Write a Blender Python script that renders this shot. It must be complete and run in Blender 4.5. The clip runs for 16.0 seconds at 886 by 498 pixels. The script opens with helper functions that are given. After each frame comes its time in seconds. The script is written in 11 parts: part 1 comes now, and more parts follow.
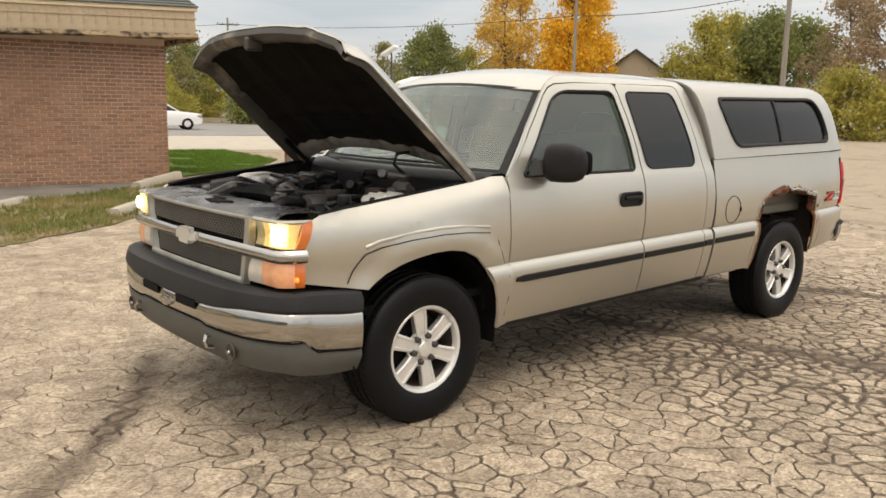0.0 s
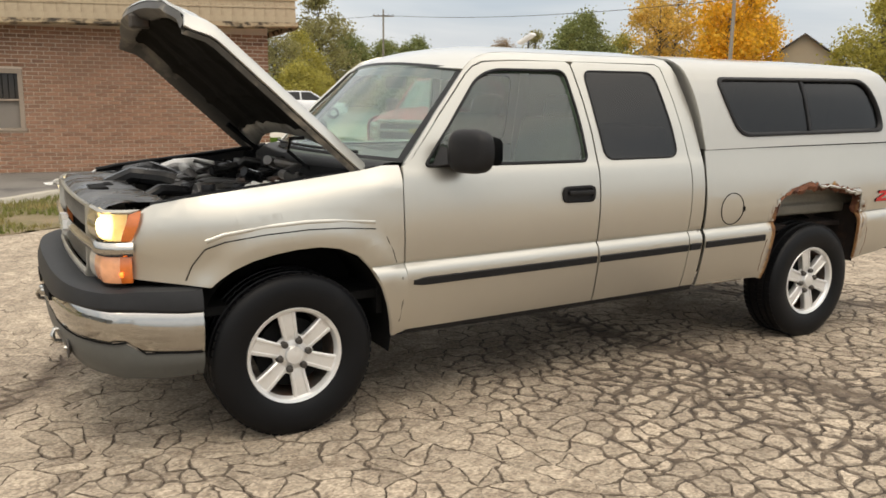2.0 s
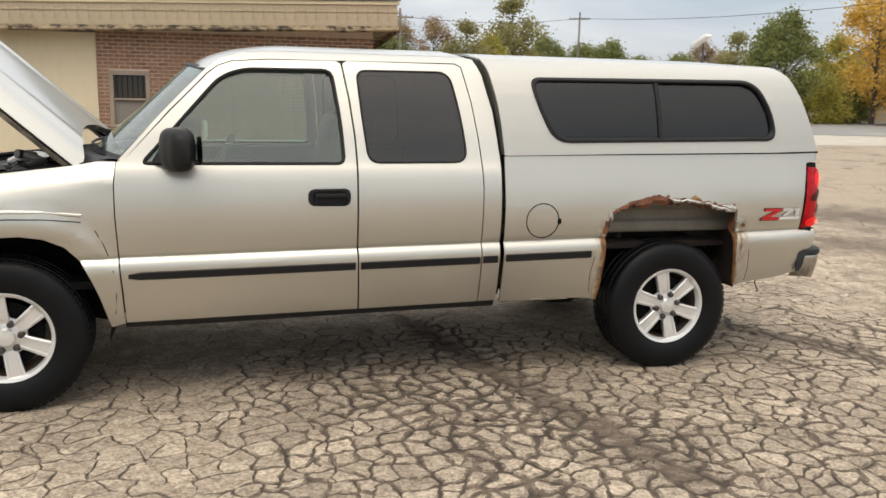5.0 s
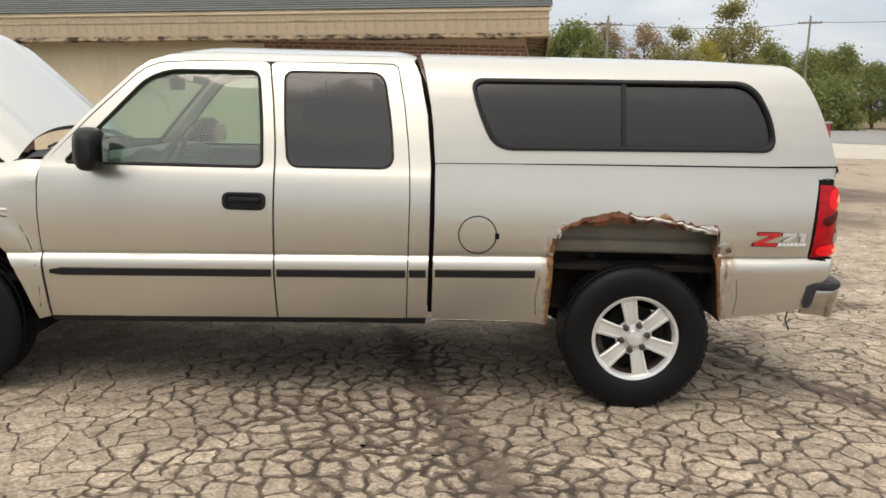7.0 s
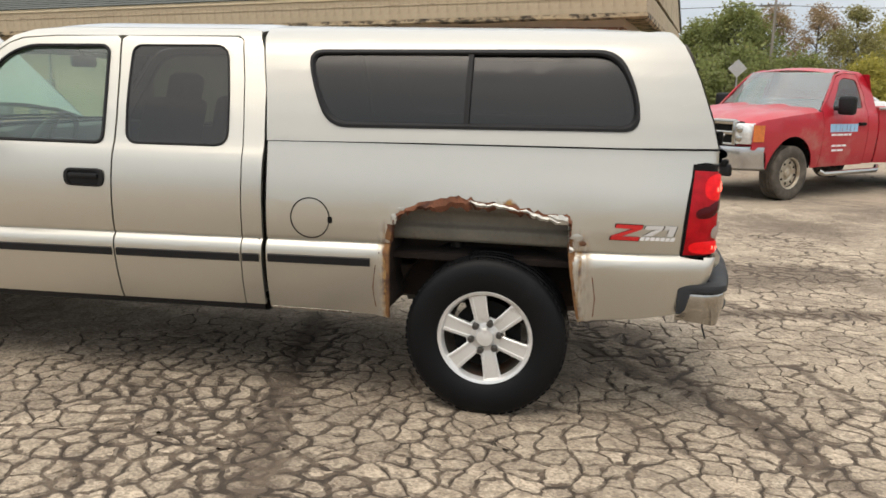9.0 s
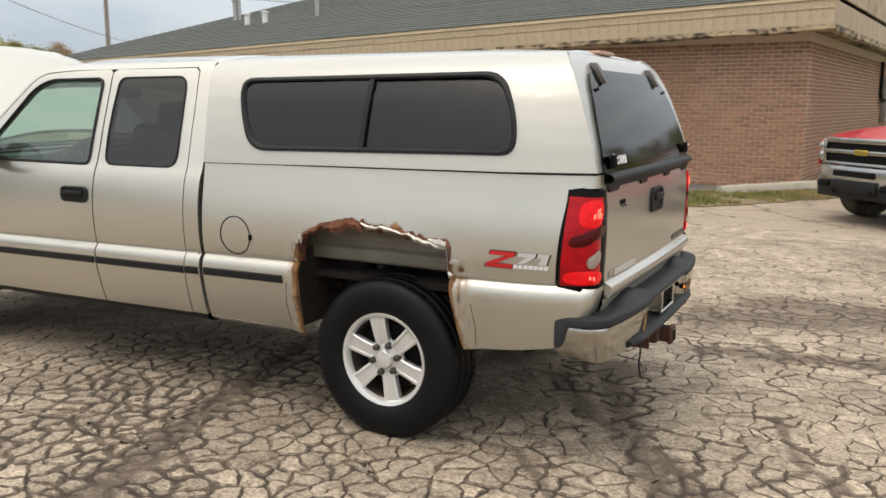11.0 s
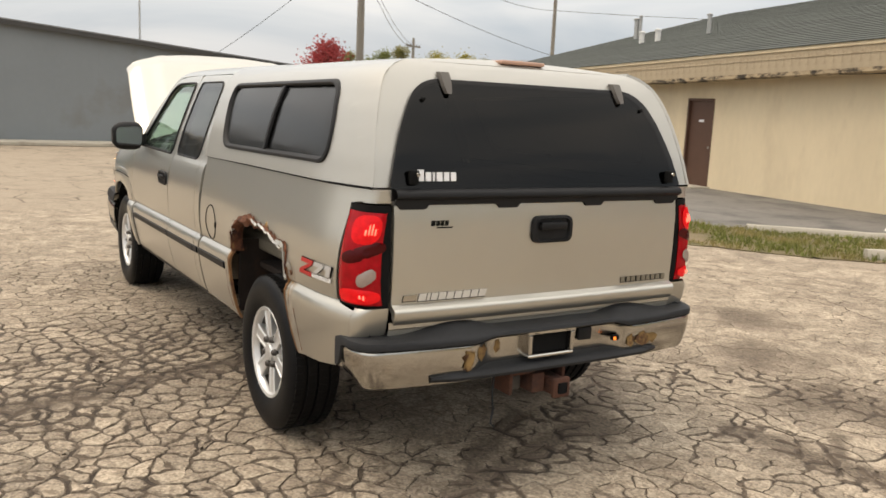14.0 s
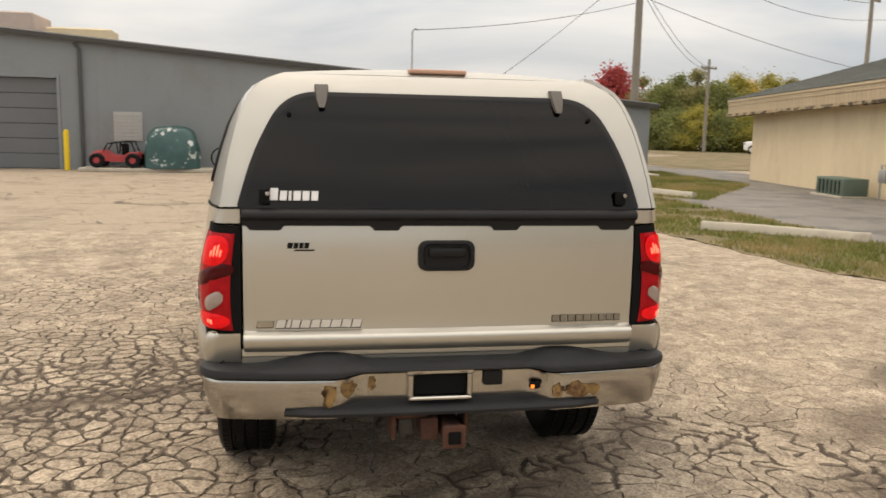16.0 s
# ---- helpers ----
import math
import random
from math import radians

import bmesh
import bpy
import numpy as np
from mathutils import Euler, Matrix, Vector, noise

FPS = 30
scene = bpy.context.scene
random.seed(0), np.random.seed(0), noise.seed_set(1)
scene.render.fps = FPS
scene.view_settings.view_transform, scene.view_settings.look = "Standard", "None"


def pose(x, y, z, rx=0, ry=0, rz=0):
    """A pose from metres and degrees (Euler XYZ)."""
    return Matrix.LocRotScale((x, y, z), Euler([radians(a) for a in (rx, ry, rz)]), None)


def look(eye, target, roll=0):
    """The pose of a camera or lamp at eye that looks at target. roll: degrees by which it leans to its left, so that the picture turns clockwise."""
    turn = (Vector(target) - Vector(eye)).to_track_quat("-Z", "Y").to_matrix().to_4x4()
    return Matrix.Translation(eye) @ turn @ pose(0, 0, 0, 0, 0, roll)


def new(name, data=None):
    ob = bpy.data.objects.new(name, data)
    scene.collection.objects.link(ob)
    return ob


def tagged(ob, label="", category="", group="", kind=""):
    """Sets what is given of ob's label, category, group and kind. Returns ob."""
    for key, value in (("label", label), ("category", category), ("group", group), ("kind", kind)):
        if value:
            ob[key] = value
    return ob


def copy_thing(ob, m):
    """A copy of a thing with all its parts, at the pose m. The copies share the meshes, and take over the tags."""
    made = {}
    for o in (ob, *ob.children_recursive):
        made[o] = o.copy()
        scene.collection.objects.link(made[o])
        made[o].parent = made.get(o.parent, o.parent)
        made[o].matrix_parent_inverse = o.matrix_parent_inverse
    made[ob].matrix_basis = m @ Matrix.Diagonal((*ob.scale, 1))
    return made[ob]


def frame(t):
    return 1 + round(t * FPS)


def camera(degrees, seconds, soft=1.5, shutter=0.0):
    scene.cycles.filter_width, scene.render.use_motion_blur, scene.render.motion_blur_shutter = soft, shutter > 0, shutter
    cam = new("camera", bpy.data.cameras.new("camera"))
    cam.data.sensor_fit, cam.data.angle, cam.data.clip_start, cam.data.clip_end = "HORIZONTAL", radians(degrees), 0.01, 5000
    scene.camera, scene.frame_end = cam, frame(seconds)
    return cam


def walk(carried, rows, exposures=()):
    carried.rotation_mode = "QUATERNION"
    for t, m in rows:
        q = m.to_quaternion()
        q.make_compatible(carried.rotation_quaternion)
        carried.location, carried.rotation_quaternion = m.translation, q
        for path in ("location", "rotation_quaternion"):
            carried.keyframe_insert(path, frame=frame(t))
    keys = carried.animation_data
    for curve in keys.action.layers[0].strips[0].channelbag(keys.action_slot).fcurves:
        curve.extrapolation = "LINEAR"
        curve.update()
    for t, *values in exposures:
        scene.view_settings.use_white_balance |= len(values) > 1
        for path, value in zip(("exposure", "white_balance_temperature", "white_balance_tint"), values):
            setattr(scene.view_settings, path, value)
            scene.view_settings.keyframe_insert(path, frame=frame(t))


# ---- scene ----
cam = camera(56.1, 16.0, 1.6, 0.3)
METRES, EYE, TILT, LEAN, TURN = 13.215, 1.622, 0.0, 0.0, -40.76
ROWS = [
    (0.0, 0.0, 0.0, 0.0, 0.17, -9.68, -0.97),
    (0.5, 0.0208, 0.01, -0.0015, 2.21, -10.6, -0.95),
    (1.0, 0.0442, 0.0258, -0.0009, 5.45, -10.04, -1.04),
    (1.5, 0.0724, 0.0319, -0.0001, 8.91, -10.73, -0.87),
    (2.0, 0.0985, 0.0468, -0.0019, 11.2, -10.52, -0.84),
    (2.5, 0.13, 0.0512, -0.001, 14.25, -10.9, -0.65),
    (3.0, 0.1552, 0.0636, -0.0027, 15.82, -10.86, -1.07),
    (3.5, 0.1843, 0.0752, -0.002, 17.84, -10.45, -1.56),
    (4.0, 0.2114, 0.0859, -0.0012, 20.43, -10.58, -1.66),
    (4.5, 0.2405, 0.1033, -0.001, 22.21, -10.56, -1.67),
    (5.0, 0.2689, 0.1136, 0.0, 25.68, -10.54, -1.25),
    (7.5, 0.3706, 0.2219, -0.0002, 42.77, -10.08, -1.6),
    (8.0, 0.3856, 0.2494, -0.0003, 44.68, -9.68, -1.55),
    (8.5, 0.4055, 0.2724, -0.0005, 48.99, -10.49, -1.18),
    (9.0, 0.4205, 0.3021, -0.0028, 52.1, -11.33, -1.24),
    (9.5, 0.446, 0.3241, -0.0007, 56.58, -10.43, -0.7),
    (10.0, 0.4629, 0.3493, -0.0014, 60.45, -9.74, -0.37),
    (12.5, 0.5023, 0.5033, 0.0007, 84.46, -10.16, -0.95),
    (13.0, 0.5071, 0.537, 0.0011, 90.26, -9.13, -1.64),
    (13.5, 0.4977, 0.5694, -0.0005, 95.0, -8.89, -2.3),
    (14.0, 0.494, 0.6063, 0.0008, 99.78, -9.52, -2.61),
    (14.5, 0.4818, 0.6332, -0.0004, 104.17, -8.75, -2.6),
    (15.0, 0.4666, 0.6636, -0.0002, 109.28, -8.69, -2.15),
    (15.5, 0.4504, 0.6907, 0.0011, 115.01, -8.65, -1.55),
    (16.0, 0.4266, 0.7184, 0.0007, 120.58, -8.33, -1.18),
]
walk(cam, [(t, pose(-2.641, -4.10, EYE, TILT, LEAN, TURN) @ pose(METRES * x, METRES * y, METRES * z, 90 + pitch, roll, yaw)) for t, x, y, z, yaw, pitch, roll in ROWS],
     [(0.0, -0.07, 7700, 13), (2.0, -0.06, 7350, 12), (5.0, -0.08, 7080, 12), (8.5, -0.08, 7050, 12), (10.0, -0.06, 6980, 11), (12.5, -0.08, 7200, 12), (14.0, -0.09, 7550, 13), (16.0, -0.12, 7850, 14)])

# ---- world and sun: a bright overcast afternoon ----
world = bpy.data.worlds.new("overcast_sky")
scene.world = world
world.use_nodes = True
wn, wl = world.node_tree.nodes, world.node_tree.links
wn.clear()
w_out = wn.new("ShaderNodeOutputWorld")
w_bg = wn.new("ShaderNodeBackground")
w_sky = wn.new("ShaderNodeTexSky")
w_sky.sky_type = "NISHITA"
w_sky.sun_disc = False
w_sky.sun_elevation = radians(64)
w_sky.sun_rotation = radians(204)
w_sky.air_density = 1.5
w_sky.dust_density = 3.0
w_gain = wn.new("ShaderNodeMix")
w_gain.data_type = "RGBA"
w_gain.blend_type = "MIX"
w_gain.inputs[0].default_value = 0.82
w_co = wn.new("ShaderNodeTexCoord")
w_map = wn.new("ShaderNodeMapping")
w_map.inputs["Scale"].default_value = (1.0, 1.0, 4.5)
w_noise = wn.new("ShaderNodeTexNoise")
w_noise.inputs["Scale"].default_value = 2.2
w_noise.inputs["Detail"].default_value = 6
w_noise.inputs["Distortion"].default_value = 0.6
w_ramp = wn.new("ShaderNodeValToRGB")
w_ramp.color_ramp.elements[0].position = 0.32
w_ramp.color_ramp.elements[0].color = (5.0, 5.9, 7.0, 1)
w_ramp.color_ramp.elements[1].position = 0.68
w_ramp.color_ramp.elements[1].color = (8.9, 9.2, 9.6, 1)
wl.new(w_co.outputs["Generated"], w_map.inputs["Vector"])
wl.new(w_map.outputs["Vector"], w_noise.inputs["Vector"])
wl.new(w_noise.outputs["Fac"], w_ramp.inputs["Fac"])
wl.new(w_sky.outputs["Color"], w_gain.inputs[6])
wl.new(w_ramp.outputs["Color"], w_gain.inputs[7])
w_sep = wn.new("ShaderNodeSeparateXYZ")
wl.new(w_co.outputs["Generated"], w_sep.inputs["Vector"])
w_grad = wn.new("ShaderNodeMapRange")
w_grad.inputs["From Min"].default_value = 0.0
w_grad.inputs["From Max"].default_value = 0.9
w_grad.inputs["To Min"].default_value = 0.98
w_grad.inputs["To Max"].default_value = 2.9
wl.new(w_sep.outputs["Z"], w_grad.inputs["Value"])
w_mul = wn.new("ShaderNodeVectorMath")
w_mul.operation = "SCALE"
wl.new(w_gain.outputs[2], w_mul.inputs[0])
wl.new(w_grad.outputs["Result"], w_mul.inputs["Scale"])
w_tint = wn.new("ShaderNodeValToRGB")
w_tint.color_ramp.elements[0].position = 0.05
w_tint.color_ramp.elements[0].color = (0.94, 0.99, 1.05, 1)
w_tint.color_ramp.elements[1].position = 0.55
w_tint.color_ramp.elements[1].color = (1.05, 1.0, 0.93, 1)
w_cool = wn.new("ShaderNodeVectorMath")
w_cool.operation = "MULTIPLY"
wl.new(w_sep.outputs["Z"], w_tint.inputs["Fac"])
wl.new(w_mul.outputs["Vector"], w_cool.inputs[0])
wl.new(w_tint.outputs["Color"], w_cool.inputs[1])
wl.new(w_cool.outputs["Vector"], w_bg.inputs["Color"])
w_bg.inputs["Strength"].default_value = 0.1
wl.new(w_bg.outputs["Background"], w_out.inputs["Surface"])

sun_data = bpy.data.lights.new("sun", "SUN")
sun_data.energy = 0.95
sun_data.angle = radians(35)
sun_data.color = (1.0, 0.95, 0.86)
sun = new("sun", sun_data)
sun.matrix_world = look((-3.5, -8, 18), (0, 0, 0))

# ---- materials ----
MATS = {}


def mat(name, color, rough=0.6, metal=0.0, var=0.12, scale=6.0, bump=0.0, bscale=60.0, coat=0.0, stain=None, stain_scale=1.5,
        stain_at=(0.55, 0.7), spec=0.5, dist=0.02, emit=None, emit_strength=0.0, detail=5.0, stretch=(1, 1, 1), island=0.0, rand=0.0, rvar=0.0):
    """A surface with grain at two scales, optional stains of another colour, and fine relief."""
    m = bpy.data.materials.new(name)
    m.use_nodes = True
    n, l = m.node_tree.nodes, m.node_tree.links
    b = n["Principled BSDF"]
    b.inputs["Roughness"].default_value = rough
    b.inputs["Metallic"].default_value = metal
    b.inputs["Coat Weight"].default_value = coat
    b.inputs["Coat Roughness"].default_value = 0.12
    b.inputs["Specular IOR Level"].default_value = spec
    co = n.new("ShaderNodeTexCoord")
    mp = n.new("ShaderNodeMapping")
    mp.inputs["Scale"].default_value = stretch
    l.new(co.outputs["Object"], mp.inputs["Vector"])
    src = mp.outputs["Vector"]
    t1 = n.new("ShaderNodeTexNoise")
    t1.inputs["Scale"].default_value = scale
    t1.inputs["Detail"].default_value = detail
    t2 = n.new("ShaderNodeTexNoise")
    t2.inputs["Scale"].default_value = scale * 9
    t2.inputs["Detail"].default_value = 3
    l.new(src, t1.inputs["Vector"])
    l.new(src, t2.inputs["Vector"])
    add = n.new("ShaderNodeMath")
    add.operation = "MULTIPLY_ADD"
    l.new(t2.outputs["Fac"], add.inputs[0])
    add.inputs[1].default_value = 0.5
    l.new(t1.outputs["Fac"], add.inputs[2])
    rng = n.new("ShaderNodeMapRange")
    rng.inputs["From Min"].default_value = 0.35
    rng.inputs["From Max"].default_value = 1.15
    rng.inputs["To Min"].default_value = 1 - var
    rng.inputs["To Max"].default_value = 1 + var
    l.new(add.outputs[0], rng.inputs["Value"])
    fac = rng.outputs["Result"]
    if island or rand:
        if rand:
            info = n.new("ShaderNodeObjectInfo")
            r_out = info.outputs["Random"]
            amount = rand
        else:
            info = n.new("ShaderNodeNewGeometry")
            r_out = info.outputs["Random Per Island"]
            amount = island
        r2 = n.new("ShaderNodeMapRange")
        r2.inputs["To Min"].default_value = 1 - amount
        r2.inputs["To Max"].default_value = 1 + amount
        l.new(r_out, r2.inputs["Value"])
        mu = n.new("ShaderNodeMath")
        mu.operation = "MULTIPLY"
        l.new(fac, mu.inputs[0])
        l.new(r2.outputs["Result"], mu.inputs[1])
        fac = mu.outputs[0]
    vm = n.new("ShaderNodeVectorMath")
    vm.operation = "SCALE"
    vm.inputs[0].default_value = color[:3]
    l.new(fac, vm.inputs["Scale"])
    col = vm.outputs["Vector"]
    if stain is not None:
        t3 = n.new("ShaderNodeTexNoise")
        t3.inputs["Scale"].default_value = stain_scale
        t3.inputs["Detail"].default_value = 7
        t3.inputs["Roughness"].default_value = 0.65
        l.new(src, t3.inputs["Vector"])
        sr = n.new("ShaderNodeMapRange")
        sr.inputs["From Min"].default_value = stain_at[0]
        sr.inputs["From Max"].default_value = stain_at[1]
        l.new(t3.outputs["Fac"], sr.inputs["Value"])
        mx = n.new("ShaderNodeMix")
        mx.data_type = "RGBA"
        l.new(sr.outputs["Result"], mx.inputs[0])
        l.new(col, mx.inputs[6])
        mx.inputs[7].default_value = (*stain[:3], 1)
        col = mx.outputs[2]
    l.new(col, b.inputs["Base Color"])
    if rvar:
        rr = n.new("ShaderNodeMapRange")
        rr.inputs["From Min"].default_value = 0.35
        rr.inputs["From Max"].default_value = 0.65
        rr.inputs["To Min"].default_value = rough - rvar
        rr.inputs["To Max"].default_value = rough + rvar
        l.new(t1.outputs["Fac"], rr.inputs["Value"])
        l.new(rr.outputs["Result"], b.inputs["Roughness"])
    if bump:
        t4 = n.new("ShaderNodeTexNoise")
        t4.inputs["Scale"].default_value = bscale
        t4.inputs["Detail"].default_value = 4
        l.new(src, t4.inputs["Vector"])
        bp = n.new("ShaderNodeBump")
        bp.inputs["Strength"].default_value = bump
        bp.inputs["Distance"].default_value = dist
        l.new(t4.outputs["Fac"], bp.inputs["Height"])
        l.new(bp.outputs["Normal"], b.inputs["Normal"])
    if emit:
        b.inputs["Emission Color"].default_value = (*emit, 1)
        b.inputs["Emission Strength"].default_value = emit_strength
    MATS[name] = m
    return m


def glass(name, tint, gloss_rough=0.02, ior=1.5, haze=0.0, film=(0.40, 0.47, 0.43)):
    """A thin tinted pane: light passes straight through its tint, and the rest is mirrored."""
    m = bpy.data.materials.new(name)
    m.use_nodes = True
    n, l = m.node_tree.nodes, m.node_tree.links
    n.clear()
    out = n.new("ShaderNodeOutputMaterial")
    tr = n.new("ShaderNodeBsdfTransparent")
    tr.inputs["Color"].default_value = (*tint, 1)
    gl = n.new("ShaderNodeBsdfGlossy")
    gl.inputs["Roughness"].default_value = gloss_rough
    gl.inputs["Color"].default_value = (0.9, 0.9, 0.9, 1)
    f0 = ((ior - 1) / (ior + 1)) ** 2
    lw = n.new("ShaderNodeLayerWeight")
    lw.inputs["Blend"].default_value = 0.5
    pw = n.new("ShaderNodeMath")
    pw.operation = "POWER"
    pw.inputs[1].default_value = 5.0
    l.new(lw.outputs["Facing"], pw.inputs[0])
    fr = n.new("ShaderNodeMath")
    fr.operation = "MULTIPLY_ADD"
    fr.inputs[1].default_value = 1 - f0
    fr.inputs[2].default_value = f0
    l.new(pw.outputs[0], fr.inputs[0])
    mx = n.new("ShaderNodeMixShader")
    l.new(fr.outputs[0], mx.inputs["Fac"])
    l.new(tr.outputs["BSDF"], mx.inputs[1])
    l.new(gl.outputs["BSDF"], mx.inputs[2])
    last = mx.outputs["Shader"]
    if haze:
        # a pale diffuse film that paints mirrored sky and haze into the pane
        df = n.new("ShaderNodeBsdfDiffuse")
        df.inputs["Color"].default_value = (*film, 1)
        nz = n.new("ShaderNodeTexNoise")
        nz.inputs["Scale"].default_value = 3.0
        nz.inputs["Detail"].default_value = 4
        mr = n.new("ShaderNodeMapRange")
        mr.inputs["From Min"].default_value = 0.3
        mr.inputs["From Max"].default_value = 0.7
        mr.inputs["To Min"].default_value = haze * 0.75
        mr.inputs["To Max"].default_value = haze * 1.25
        l.new(nz.outputs["Fac"], mr.inputs["Value"])
        hz = n.new("ShaderNodeMixShader")
        l.new(mr.outputs["Result"], hz.inputs["Fac"])
        l.new(last, hz.inputs[1])
        l.new(df.outputs["BSDF"], hz.inputs[2])
        last = hz.outputs["Shader"]
    l.new(last, out.inputs["Surface"])
    MATS[name] = m
    return m


# ---- mesh helpers ----
def part(name, bm, material, parent=None, label="", smooth=35.0, out=None):
    """Link a bmesh as one mesh object, as a part of parent where one is given."""
    me = bpy.data.meshes.new(name)
    bmesh.ops.recalc_face_normals(bm, faces=bm.faces[:])
    if out is not None:
        if sum((f.normal * f.calc_area() for f in bm.faces), Vector((0, 0, 0))).dot(Vector(out)) < 0:
            bmesh.ops.reverse_faces(bm, faces=bm.faces[:])
    bm.to_mesh(me)
    bm.free()
    return mesh_part(name, me, material, parent, label, smooth)


def mesh_part(name, me, material, parent=None, label="", smooth=35.0):
    mats = material if isinstance(material, (list, tuple)) else [material]
    for mm in mats:
        if len(me.materials) < len(mats):
            me.materials.append(mm)
    if smooth:
        me.polygons.foreach_set("use_smooth", [True] * len(me.polygons))
        me.set_sharp_from_angle(angle=radians(smooth))
    ob = new(name, me)
    if parent is not None:
        ob.parent = parent
    if label:
        ob["label"] = label
    return ob


def thing(name, label, category, m=None, group="", kind=""):
    ob = new(name)
    ob.empty_display_size = 0.2
    if m is not None:
        ob.matrix_world = m
    return tagged(ob, label, category, group, kind)


def add_box(bm, x0, x1, y0, y1, z0, z1, bev=0.0, seg=2, m=None):
    vs = [bm.verts.new((x, y, z)) for x in (x0, x1) for y in (y0, y1) for z in (z0, z1)]
    q = [(0, 1, 3, 2), (4, 6, 7, 5), (0, 4, 5, 1), (2, 3, 7, 6), (0, 2, 6, 4), (1, 5, 7, 3)]
    fs = [bm.faces.new([vs[i] for i in f]) for f in q]
    if bev:
        es = list({e for f in fs for e in f.edges})
        r = bmesh.ops.bevel(bm, geom=es, offset=bev, segments=seg, affect="EDGES", profile=0.5)
        vs = list({v for v in vs if v.is_valid} | set(r["verts"]))
    if m is not None:
        for v in vs:
            v.co = m @ v.co
    return vs


def add_tube(bm, pts, r, sides=8, r_end=None, caps=True):
    """A round bar along the points."""
    pts = [Vector(p) for p in pts]
    rings = []
    prev = None
    for i, p in enumerate(pts):
        d = (pts[min(i + 1, len(pts) - 1)] - pts[max(i - 1, 0)]).normalized()
        if prev is None:
            prev = d.orthogonal().normalized()
        a = (prev - d * prev.dot(d)).normalized()
        prev = a
        b = d.cross(a)
        rad = r if r_end is None else r + (r_end - r) * i / (len(pts) - 1)
        rings.append([bm.verts.new(p + (a * math.cos(t) + b * math.sin(t)) * rad) for t in [2 * math.pi * k / sides for k in range(sides)]])
    for r0, r1 in zip(rings, rings[1:]):
        for k in range(sides):
            bm.faces.new((r0[k], r0[(k + 1) % sides], r1[(k + 1) % sides], r1[k]))
    if caps:
        bm.faces.new(rings[0][::-1])
        bm.faces.new(rings[-1])


def add_lathe(bm, prof, center, axis="y", n=48, closed=False):
    """Turn a profile of (radius, along) round an axis through center."""
    cx, cy, cz = center
    rings = []
    for r, h in prof:
        ring = []
        for k in range(n):
            a = 2 * math.pi * k / n
            u, v = r * math.cos(a), r * math.sin(a)
            if axis == "y":
                ring.append(bm.verts.new((cx + u, cy + h, cz + v)))
            elif axis == "x":
                ring.append(bm.verts.new((cx + h, cy + u, cz + v)))
            else:
                ring.append(bm.verts.new((cx + u, cy + v, cz + h)))
        rings.append(ring)
    pairs = list(zip(rings, rings[1:]))
    if closed:
        pairs.append((rings[-1], rings[0]))
    for r0, r1 in pairs:
        for k in range(n):
            bm.faces.new((r0[k], r0[(k + 1) % n], r1[(k + 1) % n], r1[k]))
    return rings


def add_grid(bm, rows):
    """Faces over a grid of points given row by row."""
    vs = [[bm.verts.new(p) for p in row] for row in rows]
    for a, b in zip(vs, vs[1:]):
        for i in range(len(a) - 1):
            bm.faces.new((a[i], a[i + 1], b[i + 1], b[i]))
    return vs


def rounded(pts, r, n=5):
    """The polygon with rounded corners; r is one radius or one for each corner."""
    out = []
    k = len(pts)
    for i in range(k):
        p, a, b = Vector(pts[i]), Vector(pts[i - 1]), Vector(pts[(i + 1) % k])
        rr = r[i] if isinstance(r, (list, tuple)) else r
        if rr <= 0:
            out.append(tuple(p))
            continue
        da, db = (a - p), (b - p)
        t = min(rr, da.length * 0.48, db.length * 0.48)
        p0, p1 = p + da.normalized() * t, p + db.normalized() * t
        for j in range(n + 1):
            s = j / n
            out.append(tuple(p0 * (1 - s) ** 2 + p * 2 * s * (1 - s) + p1 * s * s))
    return out


def thicken(bm, t):
    """Give an open skin a back face t behind it, and close the rim."""
    skin = bm.faces[:]
    nrm = {}
    for f in skin:
        w = f.normal * f.calc_area()
        for v in f.verts:
            nrm[v] = nrm.get(v, Vector((0, 0, 0))) + w
    rim = [(e.verts[0], e.verts[1], e.link_faces[0]) for e in bm.edges if len(e.link_faces) == 1]
    back = {v: bm.verts.new(v.co - (n.normalized() if n.length > 1e-12 else Vector((0, 0, 0))) * t) for v, n in nrm.items()}
    for f in skin:
        bm.faces.new([back[v] for v in reversed(f.verts)])
    for a, b, f in rim:
        vs = list(f.verts)
        i = vs.index(a)
        if vs[(i + 1) % len(vs)] is not b:
            a, b = b, a
        bm.faces.new((b, a, back[a], back[b]))


